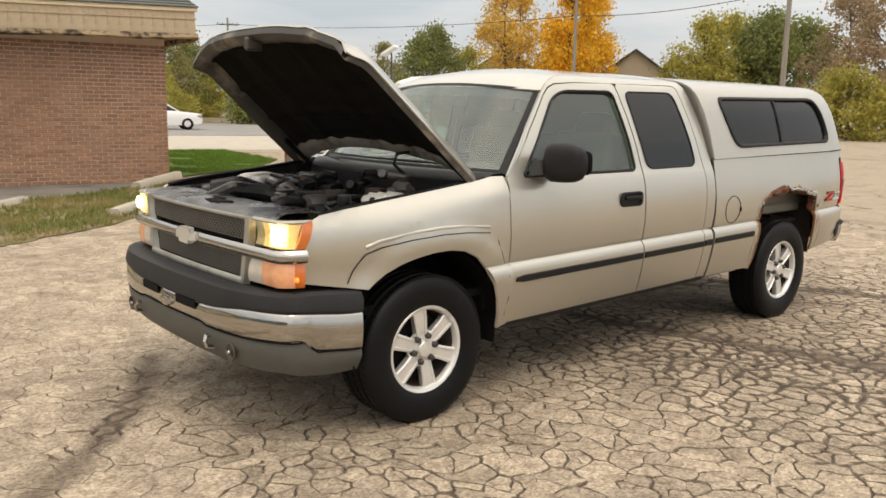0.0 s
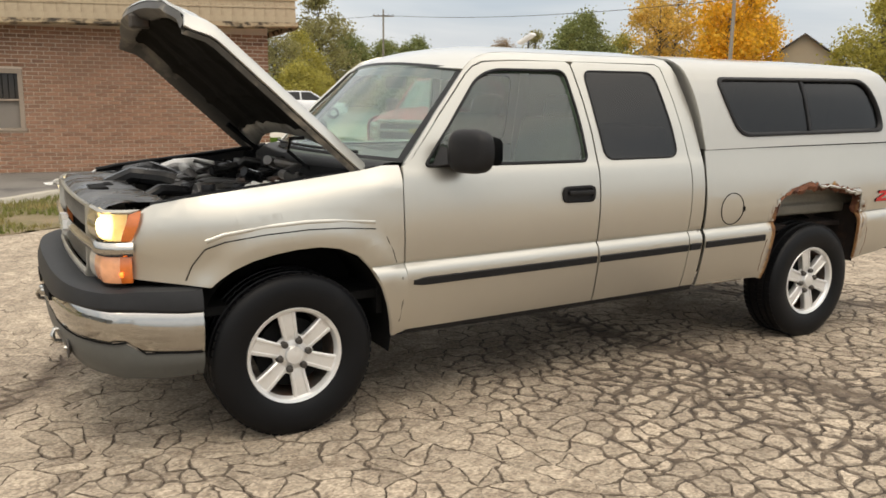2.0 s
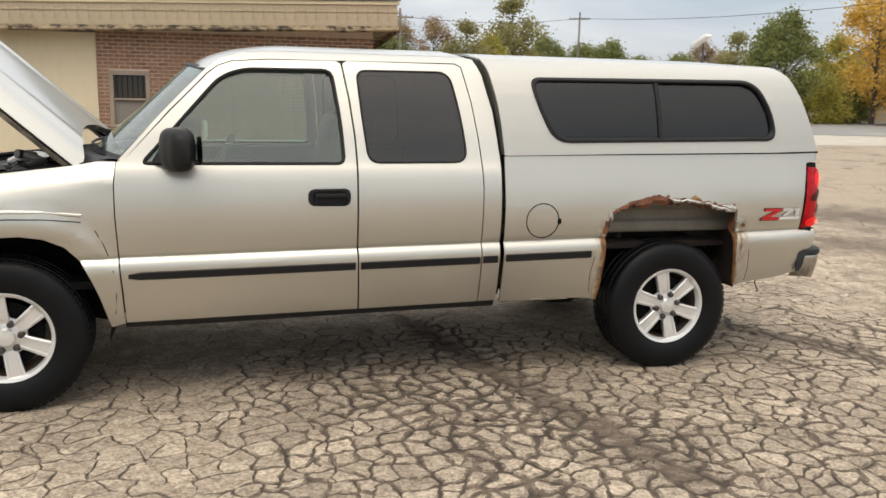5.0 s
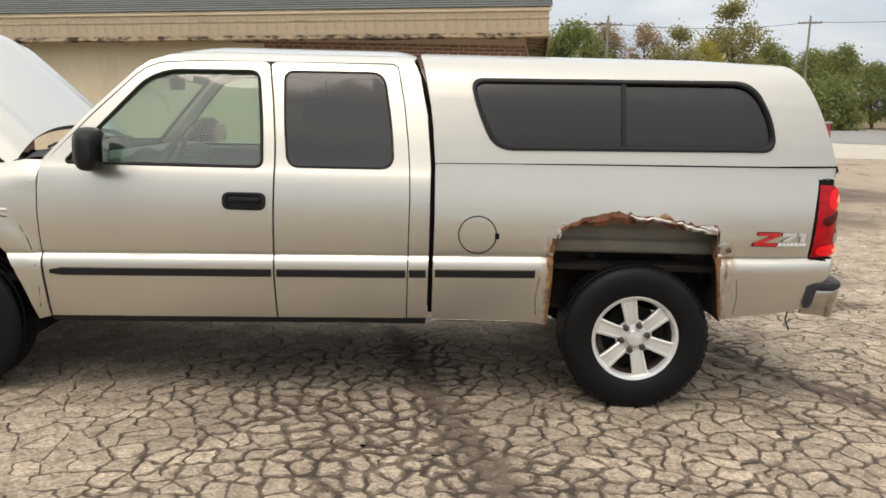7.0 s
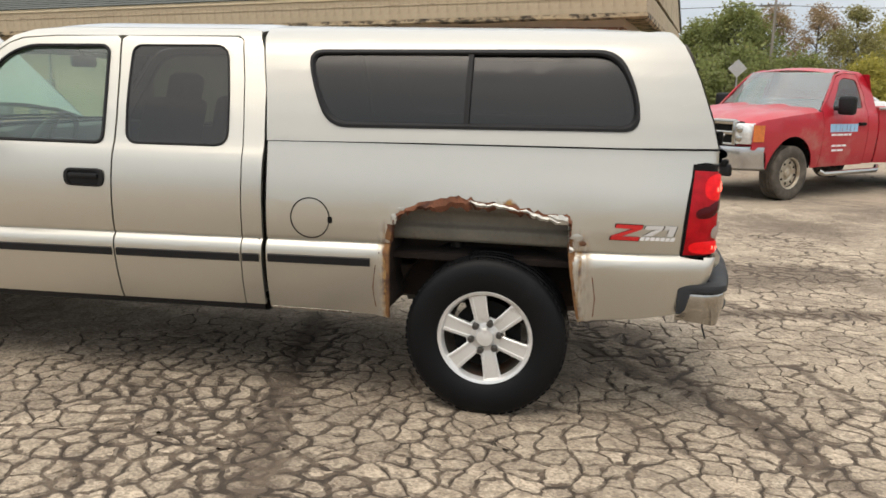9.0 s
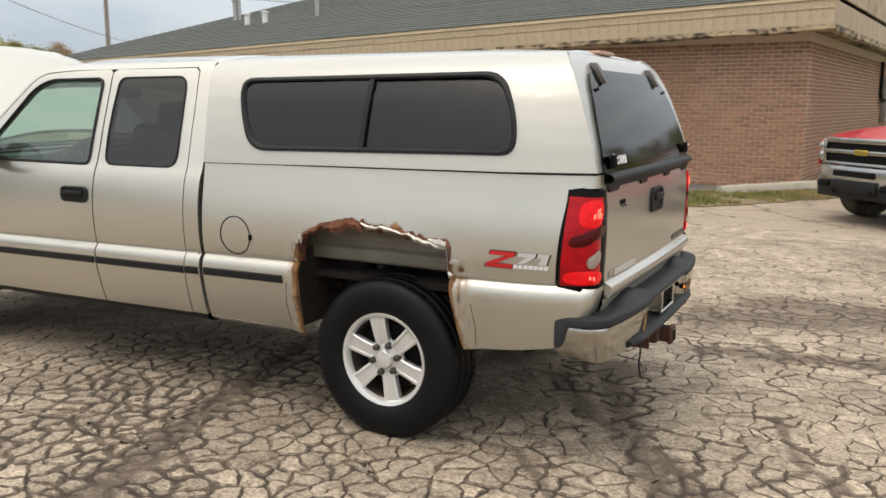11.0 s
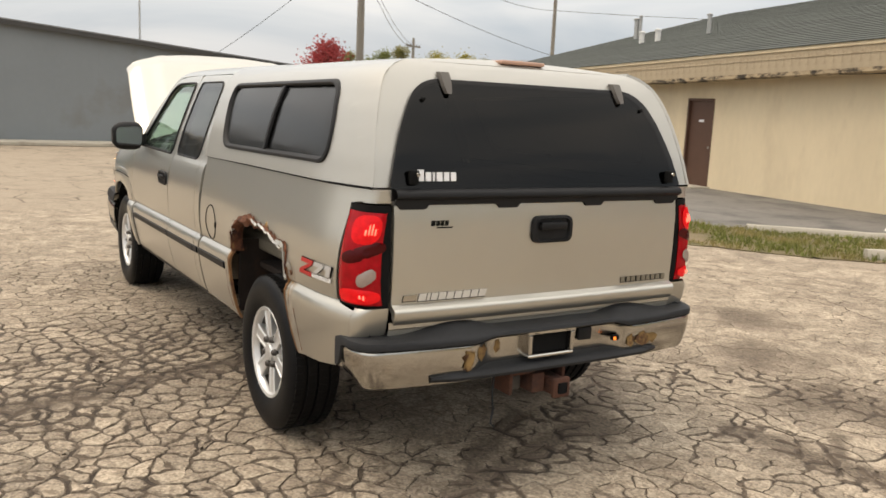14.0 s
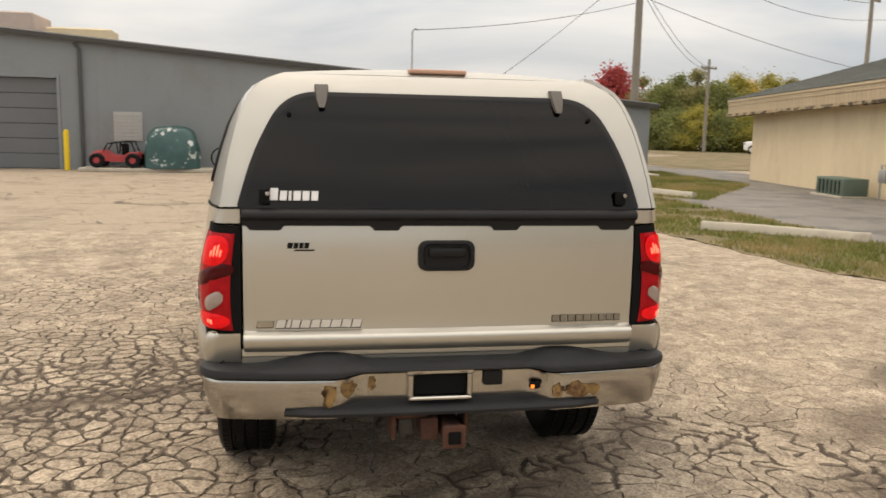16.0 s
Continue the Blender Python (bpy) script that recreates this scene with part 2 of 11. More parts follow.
def sheet(outline, holes, place, ucuts=(), vcuts=(), thick=0.0):
    """A flat polygon (u, v) with holes, cut along lines, then laid by place(u, v) onto a curved surface and thickened."""
    bm = bmesh.new()
    edges = []
    for loop in (outline, *holes):
        vs = [bm.verts.new((u, v, 0)) for u, v in loop]
        for i in range(len(vs)):
            edges.append(bm.edges.new((vs[i - 1], vs[i])))
    bmesh.ops.triangle_fill(bm, use_beauty=True, use_dissolve=False, edges=edges, normal=(0, 0, 1))
    for u in ucuts:
        bmesh.ops.bisect_plane(bm, geom=bm.verts[:] + bm.edges[:] + bm.faces[:], plane_co=(u, 0, 0), plane_no=(1, 0, 0), dist=1e-5)
    for v in vcuts:
        bmesh.ops.bisect_plane(bm, geom=bm.verts[:] + bm.edges[:] + bm.faces[:], plane_co=(0, v, 0), plane_no=(0, 1, 0), dist=1e-5)
    for v in bm.verts:
        v.co = place(v.co.x, v.co.y)
    bmesh.ops.recalc_face_normals(bm, faces=bm.faces[:])
    if thick:
        thicken(bm, thick)
    return bm


def span(a, b, step):
    k = max(1, int(round((b - a) / step)))
    return [a + (b - a) * i / k for i in range(k + 1)]


def smoothstep(a, b, x):
    t = min(1.0, max(0.0, (x - a) / (b - a)))
    return t * t * (3 - 2 * t)


paint = mat("pewter_paint", (0.530, 0.512, 0.458), rough=0.33, metal=0.84, var=0.03, scale=1.3, coat=0.9, detail=1.0)
paint_top = mat("fibreglass_paint", (0.450, 0.437, 0.398), rough=0.42, metal=0.60, var=0.03, scale=1.3, coat=0.9, detail=1.0)
black_plastic = mat("black_plastic", (0.012, 0.012, 0.013), rough=0.5, var=0.25, scale=8, bump=0.15, bscale=300, dist=0.002, spec=0.22)
grey_plastic = mat("weathered_grey_plastic", (0.022, 0.023, 0.025), rough=0.55, var=0.25, scale=5, bump=0.1, bscale=200, dist=0.002, spec=0.22)
valance_grey = mat("grey_painted_plastic", (0.085, 0.085, 0.078), rough=0.5, var=0.12, scale=4, spec=0.3)
rubber = mat("tyre_rubber", (0.0038, 0.0042, 0.0052), rough=0.48, var=0.3, scale=5, bump=0.2, bscale=120, dist=0.003, stain=(0.016, 0.015, 0.015), stain_scale=4, stain_at=(0.6, 0.9), spec=0.2)
alloy = mat("silver_alloy", (0.72, 0.72, 0.71), rough=0.30, metal=0.5, var=0.08, scale=8, stain=(0.25, 0.22, 0.19), stain_scale=6, stain_at=(0.58, 0.85))
chrome = mat("worn_chrome", (0.46, 0.445, 0.415), rough=0.17, metal=1.0, var=0.08, scale=6, stain=(0.3, 0.24, 0.18), stain_scale=5, stain_at=(0.6, 0.85), rvar=0.08)
dark = mat("near_black", (0.006, 0.006, 0.006), rough=0.8, var=0.3, scale=6, spec=0.15)
steel = mat("dirty_steel", (0.07, 0.062, 0.055), rough=0.6, metal=0.4, var=0.4, scale=7, stain=(0.12, 0.05, 0.025), stain_scale=4, stain_at=(0.5, 0.65), bump=0.3, bscale=60, dist=0.004)
lug_metal = mat("dull_lug_steel", (0.07, 0.065, 0.06), rough=0.4, metal=0.6, var=0.2, scale=20)
hitch_rust = mat("dark_rust", (0.085, 0.034, 0.02), rough=0.9, var=0.45, scale=14, stain=(0.045, 0.02, 0.015), stain_scale=9, stain_at=(0.48, 0.62), bump=0.6, bscale=70, dist=0.004)
rust = mat("flaking_rust", (0.16, 0.06, 0.03), rough=0.9, var=0.45, scale=14, stain=(0.05, 0.02, 0.015), stain_scale=12, stain_at=(0.5, 0.62), bump=0.8, bscale=70, dist=0.006)
red_lens = mat("red_lens", (0.36, 0.003, 0.008), rough=0.18, var=0.4, scale=26, coat=0.12, spec=0.2)
red_lens_lit = mat("lit_red_lens", (0.40, 0.004, 0.008), rough=0.18, var=0.45, scale=40, coat=0.12, spec=0.2, emit=(1.0, 0.010, 0.012), emit_strength=0.42)
dark_red_lens = mat("dark_red_lens", (0.06, 0.001, 0.002), rough=0.2, var=0.2, scale=14, coat=0.15, spec=0.15)
clear_lens = mat("clear_lens", (0.30, 0.23, 0.20), rough=0.12, var=0.15, scale=30, coat=1.0)
amber_lens = mat("amber_lens", (0.50, 0.13, 0.022), rough=0.12, var=0.35, scale=18, coat=1.0, emit=(1.0, 0.20, 0.02), emit_strength=0.09)
lamp_lit = mat("lit_bulb", (1.0, 0.85, 0.5), rough=0.4, emit=(1.0, 0.80, 0.45), emit_strength=9.0)
glow_amber = mat("lit_amber", (1.0, 0.3, 0.05), rough=0.4, emit=(1.0, 0.2, 0.02), emit_strength=1.4)
# the last colour of these two panes paints a greenish sky reflection
clear_glass = glass("clear_glass", (0.54, 0.72, 0.62), 0.02, 1.95, 0.06, (0.26, 0.36, 0.30))
screen_glass = glass("screen_glass", (0.66, 0.80, 0.74), 0.03, 2.0, 0.07, (0.48, 0.62, 0.56))
tint_glass = glass("tinted_glass", (0.085, 0.087, 0.090), 0.10, 1.62)
dark_glass = glass("dark_tinted_glass", (0.04, 0.04, 0.044), 0.20, 1.55)
lift_glass = glass("lift_glass", (0.03, 0.03, 0.034), 0.08, 1.38)
white_decal = mat("white_decal", (0.75, 0.75, 0.75), rough=0.5, var=0.05)
red_decal = mat("red_decal", (0.5, 0.015, 0.015), rough=0.4, var=0.05)

# ---- ground ----
asphalt = mat("weathered_asphalt", (0.345, 0.285, 0.217), rough=0.93, var=0.2, scale=1.1, bump=0.6, bscale=130, dist=0.006, stain=(0.15, 0.122, 0.097), stain_scale=0.5, stain_at=(0.54, 0.76), detail=9, spec=0.25)
plate_mat = mat("cracked_asphalt", (0.378, 0.313, 0.239), rough=0.93, var=0.22, scale=2.2, bump=0.8, bscale=110, dist=0.008, stain=(0.16, 0.13, 0.103), stain_scale=0.9, stain_at=(0.52, 0.76), detail=9, spec=0.25, island=0.17)
plate_rim = mat("dirty_crack_edge", (0.105, 0.080, 0.058), rough=0.97, var=0.4, scale=7, bump=0.6, bscale=90, dist=0.006, stain=(0.26, 0.215, 0.165), stain_scale=22, stain_at=(0.45, 0.60))
crack_soil = mat("crack_dirt", (0.050, 0.037, 0.027), rough=1.0, var=0.5, scale=9, bump=0.8, bscale=70, dist=0.01, stain=(0.155, 0.118, 0.085), stain_scale=6, stain_at=(0.46, 0.64))
concrete = mat("pale_concrete", (0.42, 0.385, 0.32), rough=0.9, var=0.15, scale=1.5, bump=0.3, bscale=80, dist=0.004, stain=(0.25, 0.22, 0.18), stain_scale=1.3, stain_at=(0.55, 0.75))
street_mat = mat("street_asphalt", (0.22, 0.215, 0.205), rough=0.9, var=0.12, scale=0.4, stain=(0.3, 0.28, 0.25), stain_scale=0.2)
soil = mat("grassy_soil", (0.11, 0.10, 0.04), rough=1.0, var=0.35, scale=2.0, stain=(0.21, 0.16, 0.095), stain_scale=0.7, stain_at=(0.38, 0.58), bump=0.8, bscale=40, dist=0.02)
grass_mat = mat("grass_blades", (0.17, 0.19, 0.045), rough=0.7, var=0.25, scale=1.0, stain=(0.36, 0.28, 0.12), stain_scale=0.6, stain_at=(0.47, 0.60), island=0.35)
turf = mat("green_turf", (0.085, 0.14, 0.022), rough=1.0, var=0.3, scale=2.0, stain=(0.14, 0.13, 0.05), stain_scale=0.7, stain_at=(0.55, 0.75), bump=0.8, bscale=40, dist=0.02)
lawn_mat = mat("lawn_blades", (0.12, 0.215, 0.025), rough=0.7, var=0.2, scale=0.8, island=0.3)
damp = mat("damp_walk_asphalt", (0.17, 0.158, 0.142), rough=0.75, var=0.25, scale=1.2, stain=(0.09, 0.085, 0.08), stain_scale=0.9, stain_at=(0.5, 0.64), bump=0.4, bscale=90, dist=0.005)


def crack_lines(m, strength, size=1.0, lo=0.002, hi=0.022, rough_by=0.55, tone=(0.07, 0.055, 0.042)):
    """Fine crack lines with relief, for the paving beyond the broken plates."""
    n, l = m.node_tree.nodes, m.node_tree.links
    b = n["Principled BSDF"]
    co = n.new("ShaderNodeTexCoord")
    nz = n.new("ShaderNodeTexNoise")
    nz.inputs["Scale"].default_value = 2.3 * size ** 0.5
    nz.inputs["Detail"].default_value = 7
    l.new(co.outputs["Object"], nz.inputs["Vector"])
    sc = n.new("ShaderNodeVectorMath")
    sc.operation = "MULTIPLY_ADD"
    l.new(nz.outputs["Color"], sc.inputs[0])
    sc.inputs[1].default_value = (rough_by, rough_by, 0)
    l.new(co.outputs["Object"], sc.inputs[2])
    vo = n.new("ShaderNodeTexVoronoi")
    vo.feature = "DISTANCE_TO_EDGE"
    vo.inputs["Scale"].default_value = size
    l.new(sc.outputs["Vector"], vo.inputs["Vector"])
    n2 = n.new("ShaderNodeTexNoise")
    n2.inputs["Scale"].default_value = 0.35
    l.new(co.outputs["Object"], n2.inputs["Vector"])
    wd = n.new("ShaderNodeMapRange")
    wd.inputs["From Min"].default_value = 0.4
    wd.inputs["From Max"].default_value = 0.65
    wd.inputs["To Min"].default_value = lo
    wd.inputs["To Max"].default_value = hi
    l.new(n2.outputs["Fac"], wd.inputs["Value"])
    lt = n.new("ShaderNodeMath")
    lt.operation = "DIVIDE"
    lt.use_clamp = True
    l.new(vo.outputs["Distance"], lt.inputs[0])
    l.new(wd.outputs["Result"], lt.inputs[1])
    inv = n.new("ShaderNodeMath")
    inv.operation = "MULTIPLY_ADD"
    inv.use_clamp = True
    l.new(lt.outputs[0], inv.inputs[0])
    inv.inputs[1].default_value = -strength
    inv.inputs[2].default_value = strength
    old = b.inputs["Base Color"].links[0].from_socket
    mx = n.new("ShaderNodeMix")
    mx.data_type = "RGBA"
    l.new(inv.outputs[0], mx.inputs[0])
    l.new(old, mx.inputs[6])
    mx.inputs[7].default_value = (*tone, 1)
    l.new(mx.outputs[2], b.inputs["Base Color"])




def aggregate(m, lo, hi):
    """Pale and dark stones showing in the worn surface."""
    n, l = m.node_tree.nodes, m.node_tree.links
    b = n["Principled BSDF"]
    co = n.new("ShaderNodeTexCoord")
    vo = n.new("ShaderNodeTexVoronoi")
    vo.inputs["Scale"].default_value = 85
    l.new(co.outputs["Object"], vo.inputs["Vector"])
    sp = n.new("ShaderNodeSeparateColor")
    l.new(vo.outputs["Color"], sp.inputs["Color"])
    mr = n.new("ShaderNodeMapRange")
    mr.inputs["To Min"].default_value = lo
    mr.inputs["To Max"].default_value = hi
    l.new(sp.outputs["Red"], mr.inputs["Value"])
    sc = n.new("ShaderNodeVectorMath")
    sc.operation = "SCALE"
    l.new(b.inputs["Base Color"].links[0].from_socket, sc.inputs[0])
    l.new(mr.outputs["Result"], sc.inputs["Scale"])
    l.new(sc.outputs["Vector"], b.inputs["Base Color"])


crack_lines(asphalt, 0.85, 1.0, 0.003, 0.035)
crack_lines(plate_mat, 0.5, 5.0, 0.004, 0.06, 0.35, (0.17, 0.125, 0.09))


def mottle(m, tone, scale, lo, hi, share):
    """Blotches of soil rubbed into the surface."""
    n, l = m.node_tree.nodes, m.node_tree.links
    b = n["Principled BSDF"]
    co = n.new("ShaderNodeTexCoord")
    nz = n.new("ShaderNodeTexNoise")
    nz.inputs["Scale"].default_value = scale
    nz.inputs["Detail"].default_value = 8
    nz.inputs["Roughness"].default_value = 0.7
    l.new(co.outputs["Object"], nz.inputs["Vector"])
    mr = n.new("ShaderNodeMapRange")
    mr.inputs["From Min"].default_value = lo
    mr.inputs["From Max"].default_value = hi
    mr.inputs["To Max"].default_value = share
    l.new(nz.outputs["Fac"], mr.inputs["Value"])
    mx = n.new("ShaderNodeMix")
    mx.data_type = "RGBA"
    l.new(mr.outputs["Result"], mx.inputs[0])
    l.new(b.inputs["Base Color"].links[0].from_socket, mx.inputs[6])
    mx.inputs[7].default_value = (*tone, 1)
    l.new(mx.outputs[2], b.inputs["Base Color"])


mottle(plate_mat, (0.160, 0.124, 0.093), 2.6, 0.49, 0.70, 0.70)
mottle(plate_mat, (0.125, 0.098, 0.074), 13.0, 0.52, 0.68, 0.6)
mottle(plate_mat, (0.42, 0.37, 0.30), 8.0, 0.54, 0.74, 0.36)
mottle(asphalt, (0.40, 0.345, 0.275), 6.0, 0.54, 0.75, 0.4)
mottle(asphalt, (0.185, 0.148, 0.114), 1.1, 0.50, 0.75, 0.65)
mottle(asphalt, (0.16, 0.128, 0.098), 14.0, 0.54, 0.68, 0.5)


def soil_and_shadow(m, places, tone, share):
    """Broad stains of soil and oil trodden into the lot, ragged with noise, darkened for the red pickup's shadow too.
    """
    n, l = m.node_tree.nodes, m.node_tree.links
    b = n["Principled BSDF"]
    co = n.new("ShaderNodeTexCoord")
    nz = n.new("ShaderNodeTexNoise")
    nz.inputs["Scale"].default_value = 1.6
    nz.inputs["Detail"].default_value = 9
    nz.inputs["Roughness"].default_value = 0.72
    l.new(co.outputs["Object"], nz.inputs["Vector"])
    total = None
    for x, y, r in places:
        ds = n.new("ShaderNodeVectorMath")
        ds.operation = "DISTANCE"
        l.new(co.outputs["Object"], ds.inputs[0])
        ds.inputs[1].default_value = (x, y, 0)
        fall = n.new("ShaderNodeMapRange")
        fall.inputs["From Min"].default_value = r
        fall.inputs["From Max"].default_value = 0.0
        fall.inputs["To Max"].default_value = 0.55
        l.new(ds.outputs["Value"], fall.inputs["Value"])
        if total is None:
            total = fall.outputs["Result"]
        else:
            mm = n.new("ShaderNodeMath")
            mm.operation = "MAXIMUM"
            l.new(total, mm.inputs[0])
            l.new(fall.outputs["Result"], mm.inputs[1])
            total = mm.outputs[0]
    sm = n.new("ShaderNodeMath")
    sm.operation = "ADD"
    l.new(total, sm.inputs[0])
    l.new(nz.outputs["Fac"], sm.inputs[1])
    mr = n.new("ShaderNodeMapRange")
    mr.inputs["From Min"].default_value = 0.66
    mr.inputs["From Max"].default_value = 0.98
    mr.inputs["To Max"].default_value = share
    l.new(sm.outputs[0], mr.inputs["Value"])
    mx = n.new("ShaderNodeMix")
    mx.data_type = "RGBA"
    l.new(mr.outputs["Result"], mx.inputs[0])
    l.new(b.inputs["Base Color"].links[0].from_socket, mx.inputs[6])
    mx.inputs[7].default_value = (*tone, 1)
    l.new(mx.outputs[2], b.inputs["Base Color"])


# patches beside the red pickup paint its shadow together with real stains
SOIL_AND_SHADOW = [(8.3, 7.0, 2.4), (10.1, 4.6, 2.4), (10.2, 10.5, 3.2), (8.2, 2.7, 1.5), (3.9, 2.6, 0.9), (3.0, 3.5, 0.7), (6.4, 5.6, 1.8)]
soil_and_shadow(plate_mat, SOIL_AND_SHADOW, (0.135, 0.105, 0.08), 0.85)
soil_and_shadow(asphalt, SOIL_AND_SHADOW, (0.12, 0.095, 0.075), 0.9)


def soil_bands(m, bands, tone, share):
    """Ragged bands of loose soil lying along old seams."""
    n, l = m.node_tree.nodes, m.node_tree.links
    b = n["Principled BSDF"]
    co = n.new("ShaderNodeTexCoord")
    nz = n.new("ShaderNodeTexNoise")
    nz.inputs["Scale"].default_value = 5.0
    nz.inputs["Detail"].default_value = 8
    nz.inputs["Roughness"].default_value = 0.7
    l.new(co.outputs["Object"], nz.inputs["Vector"])
    total = None
    for x0, y0, x1, y1, w in bands:
        d = Vector((x1 - x0, y1 - y0, 0))
        length = d.length
        d.normalize()
        rel = n.new("ShaderNodeVectorMath")
        rel.operation = "SUBTRACT"
        rel.inputs[1].default_value = (x0, y0, 0)
        l.new(co.outputs["Object"], rel.inputs[0])
        dot = n.new("ShaderNodeVectorMath")
        dot.operation = "DOT_PRODUCT"
        dot.inputs[1].default_value = d
        l.new(rel.outputs["Vector"], dot.inputs[0])
        cl = n.new("ShaderNodeClamp")
        cl.inputs["Max"].default_value = length
        l.new(dot.outputs["Value"], cl.inputs["Value"])
        sc = n.new("ShaderNodeVectorMath")
        sc.operation = "SCALE"
        sc.inputs[0].default_value = d
        l.new(cl.outputs["Result"], sc.inputs["Scale"])
        ds = n.new("ShaderNodeVectorMath")
        ds.operation = "DISTANCE"
        l.new(rel.outputs["Vector"], ds.inputs[0])
        l.new(sc.outputs["Vector"], ds.inputs[1])
        fall = n.new("ShaderNodeMapRange")
        fall.inputs["From Min"].default_value = 2.2 * w
        fall.inputs["From Max"].default_value = 0.0
        l.new(ds.outputs["Value"], fall.inputs["Value"])
        if total is None:
            total = fall.outputs["Result"]
        else:
            mm = n.new("ShaderNodeMath")
            mm.operation = "MAXIMUM"
            l.new(total, mm.inputs[0])
            l.new(fall.outputs["Result"], mm.inputs[1])
            total = mm.outputs[0]
    sm = n.new("ShaderNodeMath")
    sm.operation = "MULTIPLY_ADD"
    l.new(total, sm.inputs[0])
    sm.inputs[1].default_value = 0.75
    l.new(nz.outputs["Fac"], sm.inputs[2])
    mr = n.new("ShaderNodeMapRange")
    mr.inputs["From Min"].default_value = 0.76
    mr.inputs["From Max"].default_value = 1.12
    mr.inputs["To Max"].default_value = share
    l.new(sm.outputs[0], mr.inputs["Value"])
    mx = n.new("ShaderNodeMix")
    mx.data_type = "RGBA"
    l.new(mr.outputs["Result"], mx.inputs[0])
    l.new(b.inputs["Base Color"].links[0].from_socket, mx.inputs[6])
    mx.inputs[7].default_value = (*tone, 1)
    l.new(mx.outputs[2], b.inputs["Base Color"])


# loose soil along the seams: end points and half width
BANDS = [(2.30, 0.5, 2.60, -0.95, 0.10), (2.60, -0.95, 3.0, -2.3, 0.11), (4.30, 0.6, 4.75, -0.42, 0.10), (4.75, -0.42, 5.2, -1.3, 0.09),
         (4.6, 2.2, 6.2, 2.8, 0.32), (3.6, 1.3, 4.4, 0.6, 0.18), (-1.9, -0.7, -1.1, 0.2, 0.09), (-1.1, 0.2, -0.7, 1.0, 0.08),
         (4.07, 0.36, 4.47, -0.2, 0.07), (4.47, -0.2, 4.93, -0.54, 0.06), (4.93, -0.54, 5.15, -0.91, 0.05), (4.98, 0.12, 5.31, 0.24, 0.025), (5.31, 0.24, 5.46, -0.29, 0.03), (5.46, -0.29, 5.67, -0.5, 0.03), (5.15, -0.87, 5.52, -0.37, 0.025),
         (4.9, 2.87, 6.2, 3.05, 0.26), (4.8, 1.3, 6.1, 1.55, 0.13), (5.05, 1.75, 5.35, 1.3, 0.05), (3.9, -0.77, 4.29, -0.78, 0.03), (4.29, -0.78, 4.6, -1.16, 0.03)]
soil_bands(plate_mat, BANDS, (0.130, 0.102, 0.077), 0.85)
soil_bands(plate_rim, BANDS, (0.105, 0.080, 0.060), 0.95)
aggregate(asphalt, 0.80, 1.20)
aggregate(plate_mat, 0.68, 1.34)


def flat(name, pts, z, material, label, category, kind="structure", thick=0.0):
    bm = bmesh.new()
    top = [bm.verts.new((x, y, z)) for x, y in pts]
    bm.faces.new(top)
    if thick:
        low = [bm.verts.new((x, y, z - thick)) for x, y in pts]
        for i in range(len(pts)):
            bm.faces.new((top[i - 1], top[i], low[i], low[i - 1]))
    bmesh.ops.triangulate(bm, faces=[f for f in bm.faces if len(f.verts) > 4])
    return tagged(part(name, bm, material, None, "", 0), label, category, "", kind)


flat("ground", [(-900, -900), (900, -900), (900, 900), (-900, 900)], 0.0, asphalt, "sun-bleached cracked asphalt of the parking lot", "ground")
WALK = [(-30, 9.0), (-11.4, 8.4), (-5.9, 8.4), (-1.3, 8.2), (0.95, 10.45), (2.2, 11.2), (4.6, 12.6), (4.6, 15.0), (-30, 18.0)]
GRASS = [(-13.0, 4.7), (-4.7, 5.3), (-1.0, 5.7), (1.0, 6.9), (2.6, 8.5), (4.1, 10.4), (5.2, 11.9), (4.5, 12.5), (2.2, 11.1), (0.95, 10.35), (-1.3, 8.1), (-5.9, 8.3), (-11.4, 8.3), (-13.5, 7.6)]
GRASS2 = [(-25, 9.5), (-12.0, 8.2), (-10.8, 9.3), (-13.0, 11.0), (-16.2, 13.6), (-24, 14.2)]
LAWN = [(4.75, 13.4), (7.6, 15.2), (9.6, 17.6), (10.4, 22.6), (6.0, 24.2), (5.5, 18.0)]
def ragged(pts, step, amp, seed):
    """An outline broken into short pieces and roughened."""
    out = []
    for (x0, y0), (x1, y1) in zip(pts, pts[1:] + pts[:1]):
        n = max(1, int(math.hypot(x1 - x0, y1 - y0) / step))
        for k in range(n):
            x, y = x0 + (x1 - x0) * k / n, y0 + (y1 - y0) * k / n
            out.append((x + amp * noise.noise((x * 1.7, y * 1.7, seed)) + 0.4 * amp * noise.noise((x * 6, y * 6, seed)), y + amp * noise.noise((x * 1.7, y * 1.7, seed + 5)) + 0.4 * amp * noise.noise((x * 6, y * 6, seed + 5))))
    return out


flat("pavement", WALK, 0.012, damp, "dark damp asphalt walk along the building", "pavement")
flat("grass_bed", ragged(GRASS, 0.12, 0.16, 1.0), 0.016, soil, "patchy strip of autumn grass and dirt", "grass", "structure", 0.012)
flat("grass_bed", ragged(GRASS2, 0.2, 0.16, 2.0), 0.016, soil, "patchy grass beside the walk", "grass", "structure", 0.012)
flat("lawn", LAWN, 0.03, turf, "bright green lawn at the end of the brick building", "lawn")
flat("road", [(-200, 58.0), (-20, 42.0), (9, 38.5), (90, 10.0), (260, -60), (300, -30), (120, 44), (60, 58), (-200, 84)], 0.012, street_mat, "grey street beyond the parking lot", "road")
